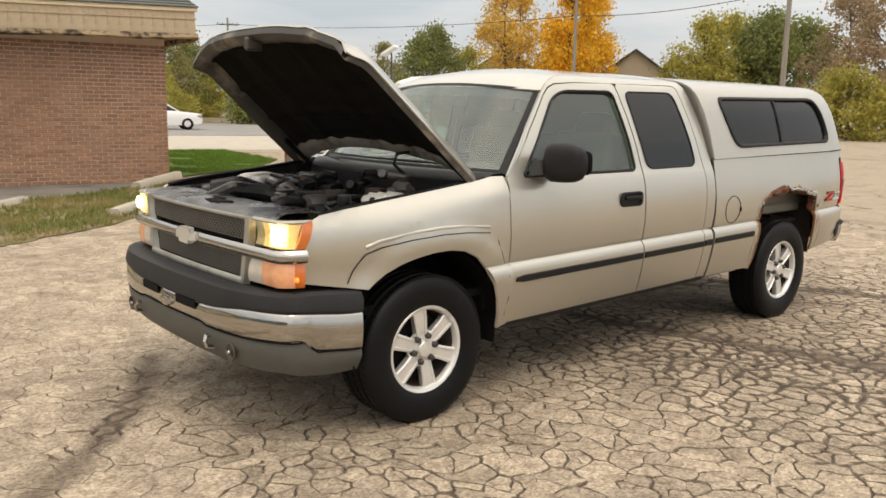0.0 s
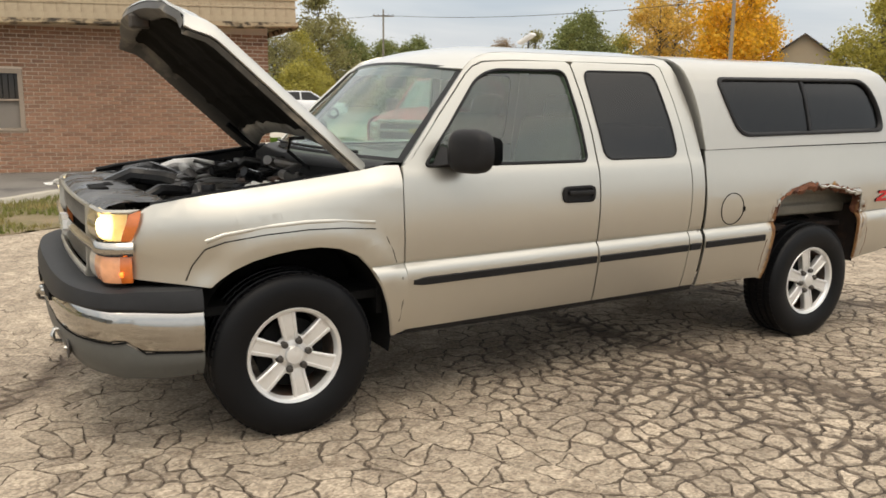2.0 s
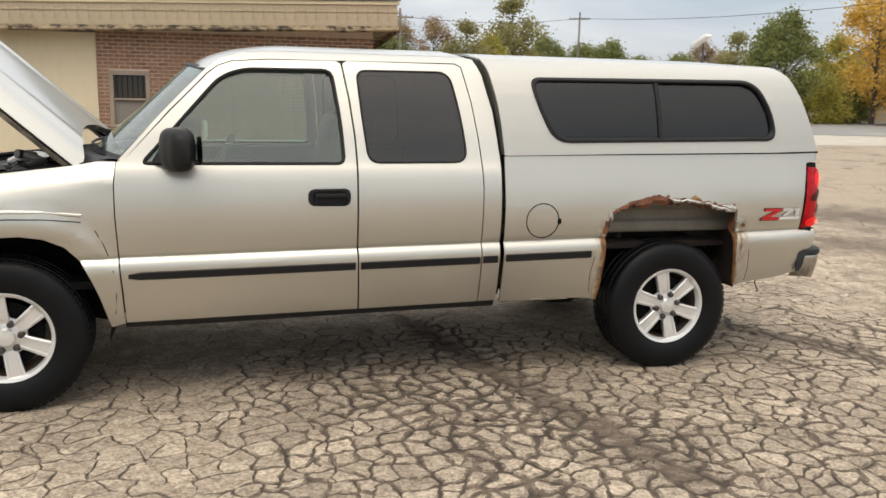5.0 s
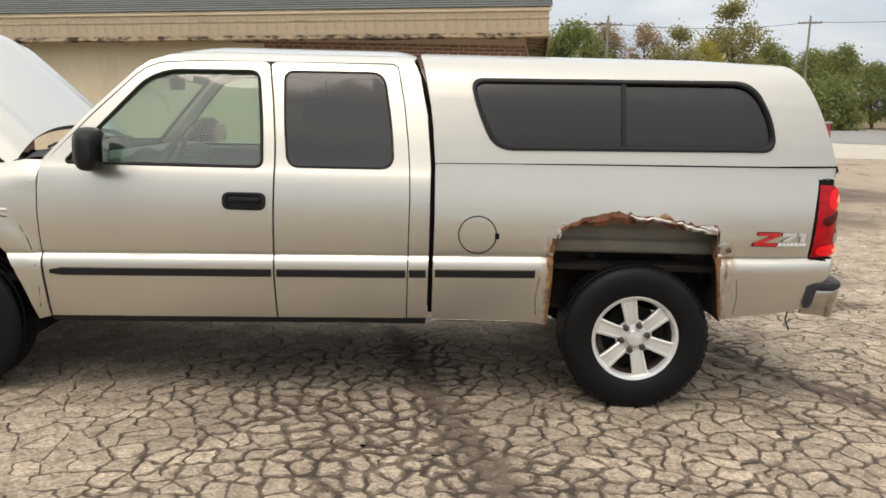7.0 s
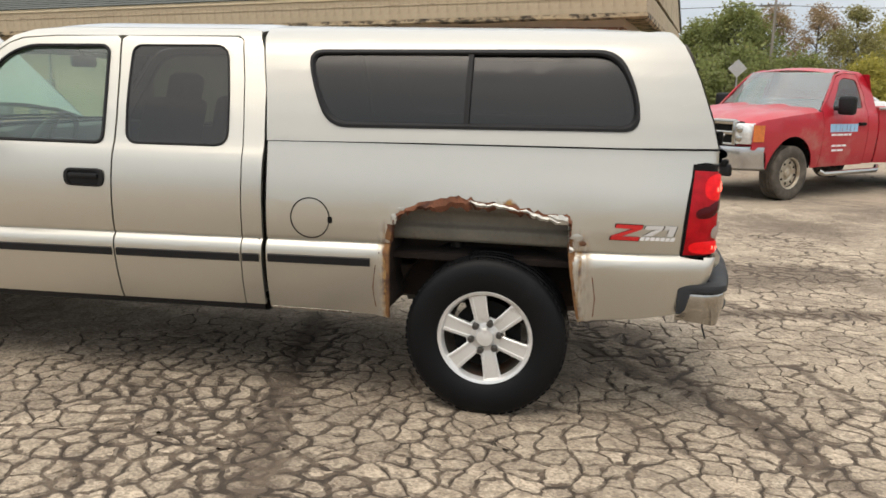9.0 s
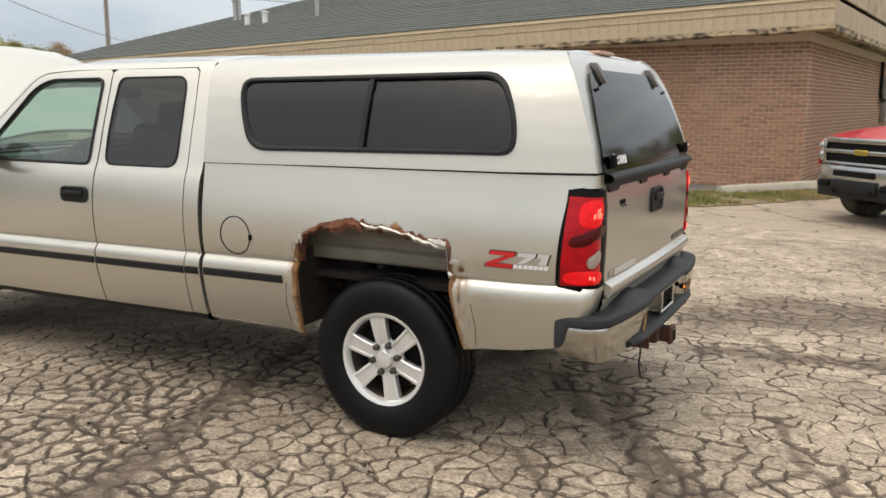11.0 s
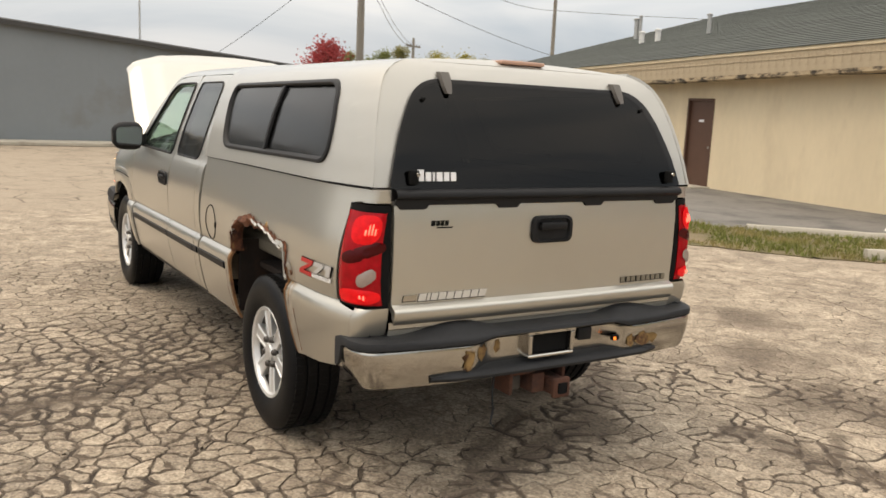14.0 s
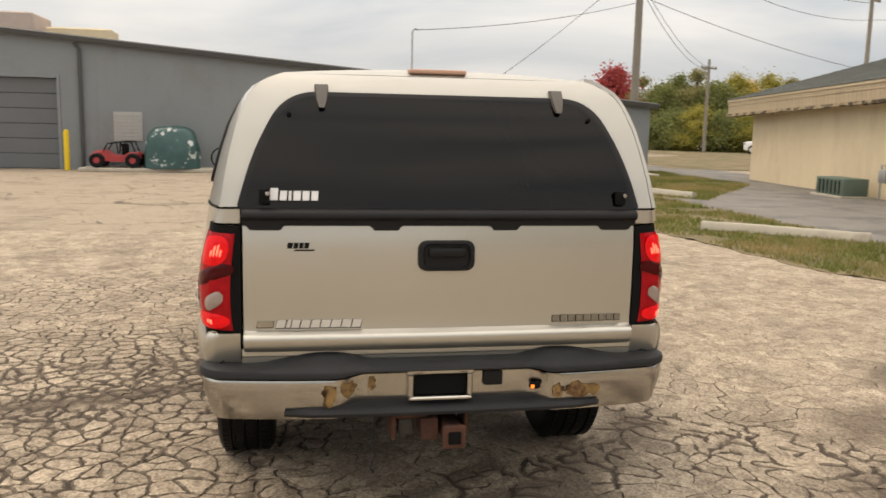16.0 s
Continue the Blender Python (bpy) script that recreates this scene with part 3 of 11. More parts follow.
flat("apron", [(5.6, 24.6), (15.8, 22.0), (34, 22), (44, 26), (9, 38.0), (-6, 39.5)], 0.008, concrete, "pale concrete apron beside the street", "pavement")
flat("verge", [(-200, 84.4), (60, 58.6), (120, 44.6), (300, -29), (900, -200), (900, 900), (-200, 900)], 0.02, soil, "far grass verge below the trees", "verge")
flat("far_verge", [(-200, 20), (-46, 26), (-40, 18.5), (-27, 16), (-25, 21), (-40, 40), (-200, 57)], 0.02, soil, "grass verge beyond the building", "verge")


def inside(poly, x, y):
    hit = False
    for (x0, y0), (x1, y1) in zip(poly, poly[1:] + poly[:1]):
        if (y0 > y) != (y1 > y) and x < (x1 - x0) * (y - y0) / (y1 - y0) + x0:
            hit = not hit
    return hit


def grass(name, polys, count, z, material, label, tall, seed):
    rng = random.Random(seed)
    verts, faces = [], []
    for poly in polys:
        xs, ys = [p[0] for p in poly], [p[1] for p in poly]
        made = 0
        while made < count:
            x, y = rng.uniform(min(xs), max(xs)), rng.uniform(min(ys), max(ys))
            if not inside(poly, x, y):
                continue
            made += 1
            if noise.noise((x * 0.9, y * 0.9, 3.0)) < -0.28:
                continue
            h = tall * rng.uniform(0.4, 1.2) * (1 + 0.6 * noise.noise((x * 0.5, y * 0.5, 0)))
            for k in range(3):
                a = rng.uniform(0, 6.283)
                w = 0.008
                dx, dy = math.cos(a) * w, math.sin(a) * w
                lx, ly = rng.uniform(-0.5, 0.5) * h, rng.uniform(-0.5, 0.5) * h
                ox, oy = rng.uniform(-0.03, 0.03), rng.uniform(-0.03, 0.03)
                i = len(verts)
                verts += [(x + ox - dx, y + oy - dy, z), (x + ox + dx, y + oy + dy, z), (x + ox + lx, y + oy + ly, z + h)]
                faces.append((i, i + 1, i + 2))
    me = bpy.data.meshes.new(name)
    me.from_pydata(verts, [], faces)
    return tagged(mesh_part(name, me, material, None, "", 0), label, "grass", "", "stuff")


grass("grass", [GRASS, GRASS2], 13000, 0.014, grass_mat, "yellowing uneven grass and weeds at the lot's edge", 0.085, 5)
grass("lawn_grass", [LAWN], 14000, 0.03, lawn_mat, "short bright green lawn grass", 0.07, 6)

# ---- broken plates of the paving near the parked pickup ----
PX0, PX1, PY0, PY1, STEP = -5.2, 9.4, -6.3, 7.2, 0.118
# dirty seams where soil has worked up between the plates: end points and half width
SEAMS = [(2.45, 0.2, 2.64, -0.97, 0.16), (2.64, -0.97, 3.0, -2.3, 0.17), (1.9, -1.0, 3.0, -1.9, 0.26), (2.0, -1.4, 2.4, -2.6, 0.12),
         (4.45, 0.5, 4.75, -0.42, 0.10), (4.75, -0.42, 5.1, -1.1, 0.10), (3.5, 1.25, 4.05, 1.9, 0.20), (4.05, 1.9, 4.9, 2.5, 0.22), (3.9, 1.0, 4.5, 0.2, 0.22), (4.07, 0.36, 4.47, -0.2, 0.10), (4.47, -0.2, 4.93, -0.54, 0.10), (4.93, -0.54, 5.15, -0.91, 0.09), (5.31, 0.24, 5.67, -0.5, 0.06), (4.9, 2.87, 6.2, 3.05, 0.24), (4.8, 1.3, 6.1, 1.55, 0.16),
         (6.1, 4.7, 6.4, 3.3, 0.3), (-1.6, -0.25, -1.25, 0.1, 0.10), (-1.25, 0.1, -0.78, 0.9, 0.10)]


def seam(x, y):
    best = 0.0
    for x0, y0, x1, y1, w in SEAMS:
        dx, dy = x1 - x0, y1 - y0
        t = min(1.0, max(0.0, ((x - x0) * dx + (y - y0) * dy) / (dx * dx + dy * dy)))
        d = math.hypot(x - x0 - dx * t, y - y0 - dy * t)
        if d < 2 * w:
            best = max(best, smoothstep(2.0 * w, 0.3 * w, d))
    return best


def worn(x, y):
    """How far the paving has broken up: 0 sound, 1 alligator cracks."""
    a = smoothstep(0.3, 1.6, x) * smoothstep(0.8, -0.8, y) * smoothstep(4.6, 3.0, x)
    b = smoothstep(2.6, 4.4, x) * smoothstep(8.0, 5.5, x) * smoothstep(3.8, 2.0, y)
    c = smoothstep(-2.4, -0.4, x) * smoothstep(0.8, -1.2, y)
    return min(1.0, max(0.0, max(1.25 * a, 0.30 * b, 0.22 * smoothstep(3.0, 5.0, x) * smoothstep(7.0, 5.0, y), 0.72 * c) + 0.10 + 0.45 * noise.noise((x * 0.5, y * 0.5, 7.3))))


def plates():
    rng = random.Random(11)
    nx, ny = int((PX1 - PX0) / STEP), int((PY1 - PY0) / STEP)
    pts, block = {}, {}
    big = 0.52
    seeds = {}
    for i in range(-4, int((PX1 - PX0) / big) + 5):
        for j in range(-4, int((PY1 - PY0) / big) + 5):
            seeds[i, j] = (PX0 + (i + rng.uniform(0.05, 0.95)) * big, PY0 + (j + rng.uniform(0.05, 0.95)) * big)
    for i in range(-3, nx + 3):
        for j in range(-3, ny + 3):
            x, y = PX0 + (i + 0.5 + rng.uniform(-0.44, 0.44)) * STEP, PY0 + (j + 0.5 + rng.uniform(-0.44, 0.44)) * STEP
            pts[i, j] = (x, y)
            bi, bj = int((x - PX0) // big), int((y - PY0) // big)
            block[i, j] = min(((x - seeds[k][0]) ** 2 + (y - seeds[k][1]) ** 2, k) for k in [(bi + p, bj + q) for p in (-1, 0, 1) for q in (-1, 0, 1)])[1]
    verts, faces, slots = [], [], []
    near = sorted([(p, q) for p in (-2, -1, 0, 1, 2) for q in (-2, -1, 0, 1, 2) if p or q], key=lambda c: c[0] ** 2 + c[1] ** 2)
    for i in range(nx):
        for j in range(ny):
            px, py = pts[i, j]
            if inside(GRASS, px, py) or inside(WALK, px, py):
                continue
            poly = [(px + dx * STEP * 2, py + dy * STEP * 2, None) for dx, dy in ((-1, -1), (1, -1), (1, 1), (-1, 1))]
            for di, dj in near:
                qx, qy = pts[i + di, j + dj]
                mx, my, ex, ey = (px + qx) / 2, (py + qy) / 2, qx - px, qy - py
                out = []
                for k in range(len(poly)):
                    a, b = poly[k], poly[(k + 1) % len(poly)]
                    sa = (a[0] - mx) * ex + (a[1] - my) * ey
                    sb = (b[0] - mx) * ex + (b[1] - my) * ey
                    if sa <= 0:
                        out.append(a)
                    if (sa <= 0) != (sb <= 0):
                        t = sa / (sa - sb)
                        c = (a[0] + (b[0] - a[0]) * t, a[1] + (b[1] - a[1]) * t)
                        out.append((*c, (i + di, j + dj)) if sa <= 0 else (*c, a[2]))
                poly = out
            if len(poly) < 3:
                continue
            edge = min(px - PX0, PX1 - px, py - PY0, PY1 - py)
            fade = smoothstep(0.1, 1.6, edge)
            wear = worn(px, py)
            lift = 0.0025 + 0.0055 * fade
            tx, ty = rng.uniform(-0.012, 0.012) * fade * wear, rng.uniform(-0.012, 0.012) * fade * wear
            sides = []
            for a, b in zip(poly, poly[1:] + poly[:1]):
                key = a[2]
                pair = tuple(sorted(((i, j), key))) if key else ((i, j), (0, 0))
                o = random.Random(pair[0][0] * 7919 + pair[0][1] * 104729 + pair[1][0] * 31 + pair[1][1] * 523).random()
                major = key is None or block[key] != block[i, j]
                mwear = worn((a[0] + b[0]) / 2, (a[1] + b[1]) / 2)
                if major:
                    wide = (0.35 + 0.65 * o) * (0.35 + 0.65 * mwear) * (1 + 0.55 * smoothstep(3.2, 4.4, px)) if o > 0.25 - 0.3 * mwear else 0.0
                else:
                    wide = (0.35 + 0.5 * o) * mwear if o > 1.0 - 1.0 * mwear else 0.0
                sides.append((a, b, wide))
            ring = []
            for k, (a, b, wide) in enumerate(sides):
                before, after = sides[k - 1][2], sides[(k + 1) % len(sides)][2]
                L = math.hypot(b[0] - a[0], b[1] - a[1])
                steps = max(2, int(L / 0.026))
                for s in range(steps):
                    t = s / steps
                    w = wide
                    if t < 0.35:
                        w += (0.5 * (before + wide) - wide) * (1 - t / 0.35)
                    elif t > 0.65:
                        w += (0.5 * (after + wide) - wide) * (t - 0.65) / 0.35
                    bend = max(0.0, abs(2 * t - 1) - 0.4) / 0.6
                    ring.append((a[0] + (b[0] - a[0]) * t, a[1] + (b[1] - a[1]) * t, w, bend * bend))
            low, mid, top = [], [], []
            for x, y, wide, bend in ring:
                n1 = noise.noise((x * 7, y * 7, 1))
                n2 = noise.noise((x * 19, y * 19, 2))
                n3 = noise.noise((x * 45, y * 45, 8))
                dirt = seam(x, y) * min(1.0, wide * 4)
                gap = 0.0060 * wide * (0.85 + 1.1 * n1 + 0.5 * n3) * (0.55 + 0.75 * wear) + 0.007 * wide * bend * wear + dirt * (0.006 + 0.014 * max(0.0, n2 + 0.2))
                gap = max(0.0002, gap) * fade
                rim = (0.0003 + wide * (0.006 + 0.026 * max(0.0, n2 + 0.3) + 0.004 * n3) * (0.5 + 0.6 * wear) + dirt * 0.010) * fade
                rim = max(0.0003, rim)
                d = math.hypot(x - px, y - py) or 1
                wx = 0.085 * noise.noise((x * 2.9, y * 2.9, 0.5)) + 0.030 * noise.noise((x * 9, y * 9, 4)) + 0.012 * noise.noise((x * 27, y * 27, 4))
                wy = 0.085 * noise.noise((x * 2.9, y * 2.9, 9.5)) + 0.030 * noise.noise((x * 9, y * 9, 14)) + 0.012 * noise.noise((x * 27, y * 27, 14))
                f, g = max(0.12, 1 - gap / d), max(0.08, 1 - (gap + rim) / d)
                h = (f + g) / 2
                zz = lift + (x - px) * tx + (y - py) * ty
                opened = wide > 0.02
                for row, k, z in ((low, f, 0.0005 if opened else zz * 0.85), (mid, h, zz * 0.8 if opened else zz * 0.97), (top, g, zz)):
                    row.append((px + (x - px) * k + wx, py + (y - py) * k + wy, z))
            base = len(verts)
            n = len(top)
            verts += low + mid + top
            for r in (0, 1):
                for q in range(n):
                    a, b = base + r * n + q, base + r * n + (q + 1) % n
                    faces.append((a, b, b + n, a + n))
                    slots.append(1 if ring[q][2] > 0.02 else 0)
            slots.append(0)
            faces.append(tuple(range(base + 2 * n, base + 3 * n)))
    me = bpy.data.meshes.new("paving_plates")
    me.from_pydata(verts, [], faces)
    me.materials.append(plate_mat)
    me.materials.append(plate_rim)
    me.polygons.foreach_set("material_index", slots)
    return tagged(mesh_part("paving_plates", me, [plate_mat, plate_rim], None, "", 30), "alligator-cracked plates of old grey-brown asphalt", "asphalt", "", "stuff")


flat("crack_bed", [(PX0 + 0.5, PY0 + 0.5), (PX1 - 0.5, PY0 + 0.5), (PX1 - 0.5, 5.2), (1.2, 5.2), (-1.0, 4.8), (PX0 + 0.5, 4.4)], 0.0015, crack_soil, "dark dirt in the open cracks of the asphalt", "dirt")
plates()

# ---- concrete parking stops ----
def parking_stop(x0, y0, x1, y1, z, turn=0.0, rise=0.0):
    L = math.hypot(x1 - x0, y1 - y0)
    root = pose((x0 + x1) / 2, (y0 + y1) / 2, z + L / 2 * math.sin(radians(rise)), turn, -rise, math.degrees(math.atan2(y1 - y0, x1 - x0)))
    bm = bmesh.new()
    prof = [(-0.10, 0.0), (-0.085, 0.10), (-0.055, 0.135), (0.055, 0.135), (0.085, 0.10), (0.10, 0.0)]
    rows = []
    for t in span(-L / 2, L / 2, 0.2):
        rows.append([(t, y + 0.008 * noise.noise((t * 3, y * 9, z)), h + 0.01 * noise.noise((t * 4, y * 7, h)) * (h > 0)) for y, h in prof])
    g = add_grid(bm, rows)
    bm.faces.new(g[0])
    bm.faces.new(g[-1][::-1])
    ob = part("parking_stop", bm, concrete, None, "", 40)
    ob.matrix_world = root
    return tagged(ob, "weathered concrete parking stop lying in the grass", "parking stop", "parking stops along the walk")


parking_stop(-5.1, 6.2, -3.4, 8.1, 0.03)
parking_stop(-0.95, 8.38, 0.92, 10.35, -0.035)
parking_stop(1.42, 7.72, 2.70, 9.30, 0.0)
parking_stop(3.10, 11.35, 4.55, 12.85, 0.01, 0, 1.5)
parking_stop(-12.8, 8.6, -11.3, 9.2, 0.03)

# ---- litter on the walk ----
def crumpled_bag(x, y, size, seed):
    rng = random.Random(seed)
    bm = bmesh.new()
    bmesh.ops.create_icosphere(bm, subdivisions=3, radius=size)
    for v in bm.verts:
        k = 1 + 0.55 * noise.noise((v.co.x / size * 1.6 + seed, v.co.y / size * 1.6, v.co.z / size * 1.6)) + rng.uniform(-0.07, 0.07)
        v.co = Vector((v.co.x * k * 1.3, v.co.y * k, max(-0.28 * size, v.co.z * k * 0.45)))
    ob = part("plastic_bag", bm, bag_white, None, "", 0)
    ob.matrix_world = pose(x, y, 0.012 + 0.28 * size, 0, 0, seed * 40)
    return tagged(ob, "crumpled white plastic bag on the dark walk", "litter")


bag_white = mat("white_plastic_film", (0.74, 0.72, 0.68), rough=0.4, var=0.1, scale=12)
crumpled_bag(0.17, 11.0, 0.15, 1)
crumpled_bag(-0.12, 10.85, 0.07, 2)

# ---- the brick and stucco building ----
brick_mat = mat("red_brown_brick", (0.290, 0.155, 0.097), rough=0.9, var=0.22, scale=9, bump=0.5, bscale=90, dist=0.004, rand=0.22, stain=(0.42, 0.28, 0.2), stain_scale=2.5, stain_at=(0.58, 0.8))
brick_joined = mat("red_brown_brick_rows", (0.290, 0.155, 0.097), rough=0.9, var=0.22, scale=9, bump=0.5, bscale=90, dist=0.004, island=0.22, stain=(0.42, 0.28, 0.2), stain_scale=2.5, stain_at=(0.58, 0.8))
mortar = mat("pale_mortar", (0.60, 0.50, 0.40), rough=0.95, var=0.15, scale=6, bump=0.4, bscale=80, dist=0.004)
stucco = mat("cream_stucco", (0.70, 0.585, 0.405), rough=0.9, var=0.08, scale=1.2, bump=0.3, bscale=120, dist=0.003, stain=(0.58, 0.47, 0.32), stain_scale=0.8, stain_at=(0.52, 0.75), stretch=(1, 1, 0.35))
fascia_mat = mat("weathered_cream_boards", (0.44, 0.355, 0.245), rough=0.85, var=0.16, scale=2, stain=(0.17, 0.12, 0.075), stain_scale=2.1, stain_at=(0.52, 0.72), stretch=(1.0, 1, 0.7), rand=0.03)
fascia_rot = mat("rotten_trim", (0.40, 0.31, 0.20), rough=0.9, var=0.3, scale=4, stain=(0.045, 0.035, 0.025), stain_scale=3.2, stain_at=(0.46, 0.58), stretch=(1, 1, 2), bump=0.5, bscale=40, dist=0.01)
shingle_mat = mat("grey_shingle", (0.080, 0.088, 0.080), rough=0.9, var=0.2, scale=3, bump=0.4, bscale=60, dist=0.006, island=0.12)
brown_paint = mat("brown_door_paint", (0.10, 0.05, 0.032), rough=0.5, var=0.12, scale=4)
window_frame_mat = mat("taupe_frame_paint", (0.33, 0.26, 0.2), rough=0.6, var=0.1, scale=5)
grey_metal = mat("galvanised_metal", (0.40, 0.40, 0.39), rough=0.45, metal=0.6, var=0.12, scale=6)
ac_green = mat("green_painted_metal", (0.10, 0.14, 0.11), rough=0.6, var=0.2, scale=5)

BF = pose(4.31, 12.71, 0, 0, 0, -6.6)
BS = BF @ pose(0, 0, 0, 0, -1.52, 0)
BLEN, BDEEP, WTOP, BRK, FOUT = 23.9, 13.5, 2.72, 5.63, 0.55


def wall_box(name, x0, x1, y0, y1, z0, z1, material, label, holes=()):
    """A wall along x with thickness; holes are (x0, x1, z0, z1) that go right through."""
    xs = sorted({x0, x1, *[h for o in holes for h in o[:2]]})
    zs = sorted({z0, z1, *[h for o in holes for h in o[2:]]})
    bm = bmesh.new()
    solid = set()
    for i in range(len(xs) - 1):
        for k in range(len(zs) - 1):
            cx, cz = (xs[i] + xs[i + 1]) / 2, (zs[k] + zs[k + 1]) / 2
            if not any(o[0] < cx < o[1] and o[2] < cz < o[3] for o in holes):
                solid.add((i, k))
    cache = {}

    def v(x, y, z):
        key = (round(x, 4), round(y, 4), round(z, 4))
        if key not in cache:
            cache[key] = bm.verts.new((x, y, z))
        return cache[key]

    for i, k in solid:
        a, b, c, d = xs[i], xs[i + 1], zs[k], zs[k + 1]
        bm.faces.new((v(a, y0, c), v(b, y0, c), v(b, y0, d), v(a, y0, d)))
        bm.faces.new((v(a, y1, d), v(b, y1, d), v(b, y1, c), v(a, y1, c)))
        for di, dk, q in ((-1, 0, ((a, y0, c), (a, y0, d), (a, y1, d), (a, y1, c))), (1, 0, ((b, y0, d), (b, y0, c), (b, y1, c), (b, y1, d))),
                          (0, -1, ((b, y0, c), (a, y0, c), (a, y1, c), (b, y1, c))), (0, 1, ((a, y0, d), (b, y0, d), (b, y1, d), (a, y1, d)))):
            if (i + di, k + dk) not in solid:
                bm.faces.new([v(*p) for p in q])
    ob = part(name, bm, material, None, "", 0)
    ob.matrix_world = BF
    return tagged(ob, label, "wall", "", "structure")


WIN = (-5.36, -4.66, 0.86, 1.90)
DOOR = (-12.02, -11.06, 0.02, 2.2)
wall_brick = wall_box("wall_front_brick", -BRK, 0.0, 0.012, 0.30, 0, WTOP + 0.3, mortar, "red-brown brick wall with pale mortar joints", [WIN])
wall_box("wall_front_stucco", -BLEN, -BRK - 0.003, -0.03, 0.27, 0, WTOP - 0.02, stucco, "cream painted stucco wall with faint stains", [DOOR])
wall_box("wall_far_end", -BLEN, -BLEN + 0.25, 0.275, BDEEP, 0, WTOP - 0.4, stucco, "cream stucco end wall")
wall_back = wall_box("wall_back", -BLEN + 0.255, -0.26, BDEEP - 0.25, BDEEP - 0.005, 0, WTOP - 0.4, stucco, "cream rear wall")
wall_box("wall_end_brick", -0.25, -0.012, 0.305, BDEEP, 0, WTOP + 0.3, mortar, "brick end wall with pale mortar joints")

# bricks: one shared piece for the nearest, the rest joined
BL, BH, BD, JT = 0.203, 0.062, 0.014, 0.014
bb = bmesh.new()
add_box(bb, 0.002, BL, -0.004, BD, 0.0, BH, 0.004, 1)
brick_me = bpy.data.meshes.new("brick")
bmesh.ops.recalc_face_normals(bb, faces=bb.faces[:])
bb.to_mesh(brick_me)
bb.free()
brick_me.materials.append(brick_mat)
brick_rng = random.Random(4)
loose, rest_v, rest_f = [], [], []


def joined_brick(x, y0, z, L, along_y=False):
    i = len(rest_v)
    d = brick_rng.uniform(0.0, 0.004)
    e = 0.004
    pts = [(x, BD, z), (x + L, BD, z), (x + L, BD, z + BH), (x, BD, z + BH), (x + e, -d, z + e), (x + L - e, -d, z + e), (x + L - e, -d, z + BH - e), (x + e, -d, z + BH - e)]
    for px, py, pz in pts:
        rest_v.append((-py, px, pz) if along_y else (px, py, pz))
    for q in ((4, 5, 6, 7), (0, 1, 5, 4), (1, 2, 6, 5), (2, 3, 7, 6), (3, 0, 4, 7)):
        rest_f.append(tuple(i + k for k in (q if not along_y else q[::-1])))


row = 0
z = 0.02
while z + BH < WTOP + 0.05:
    x = -BRK + 0.004 - (0.104 if row % 2 else 0)
    while x < -0.01:
        a, b = max(x, -BRK + 0.004), min(x + BL, -0.004)
        level = z + BH > WIN[2] - 0.062 and z < WIN[3] + 0.058
        for a, b in (((a, min(b, WIN[0] - 0.058)), (max(a, WIN[1] + 0.058), b)) if level else ((a, b),)):
            if b - a > 0.03:
                if -4.2 < a < -2.1 and 0.5 < z < 2.45 and b - a > BL - 0.005 and len(loose) < 295:
                    ob = new("brick", brick_me)
                    ob.parent = wall_brick
                    ob.location = (a, brick_rng.uniform(-0.003, 0.001), z)
                    loose.append(ob)
                else:
                    joined_brick(a, 0, z, b - a)
        x += BL + JT
    y = 0.0 - (0.104 if row % 2 else 0)
    while y < BDEEP - 0.2:
        a, b = max(y, 0.004), y + BL
        if b - a > 0.03:
            joined_brick(a, 0, z, b - a, True)
        y += BL + JT
    z += BH + JT
    row += 1
me = bpy.data.meshes.new("brickwork")
me.from_pydata(rest_v, [], rest_f)
bw = mesh_part("brickwork", me, brick_joined, wall_brick, "rows of weathered red-brown bricks", 0)
bw["kind"] = "stuff"


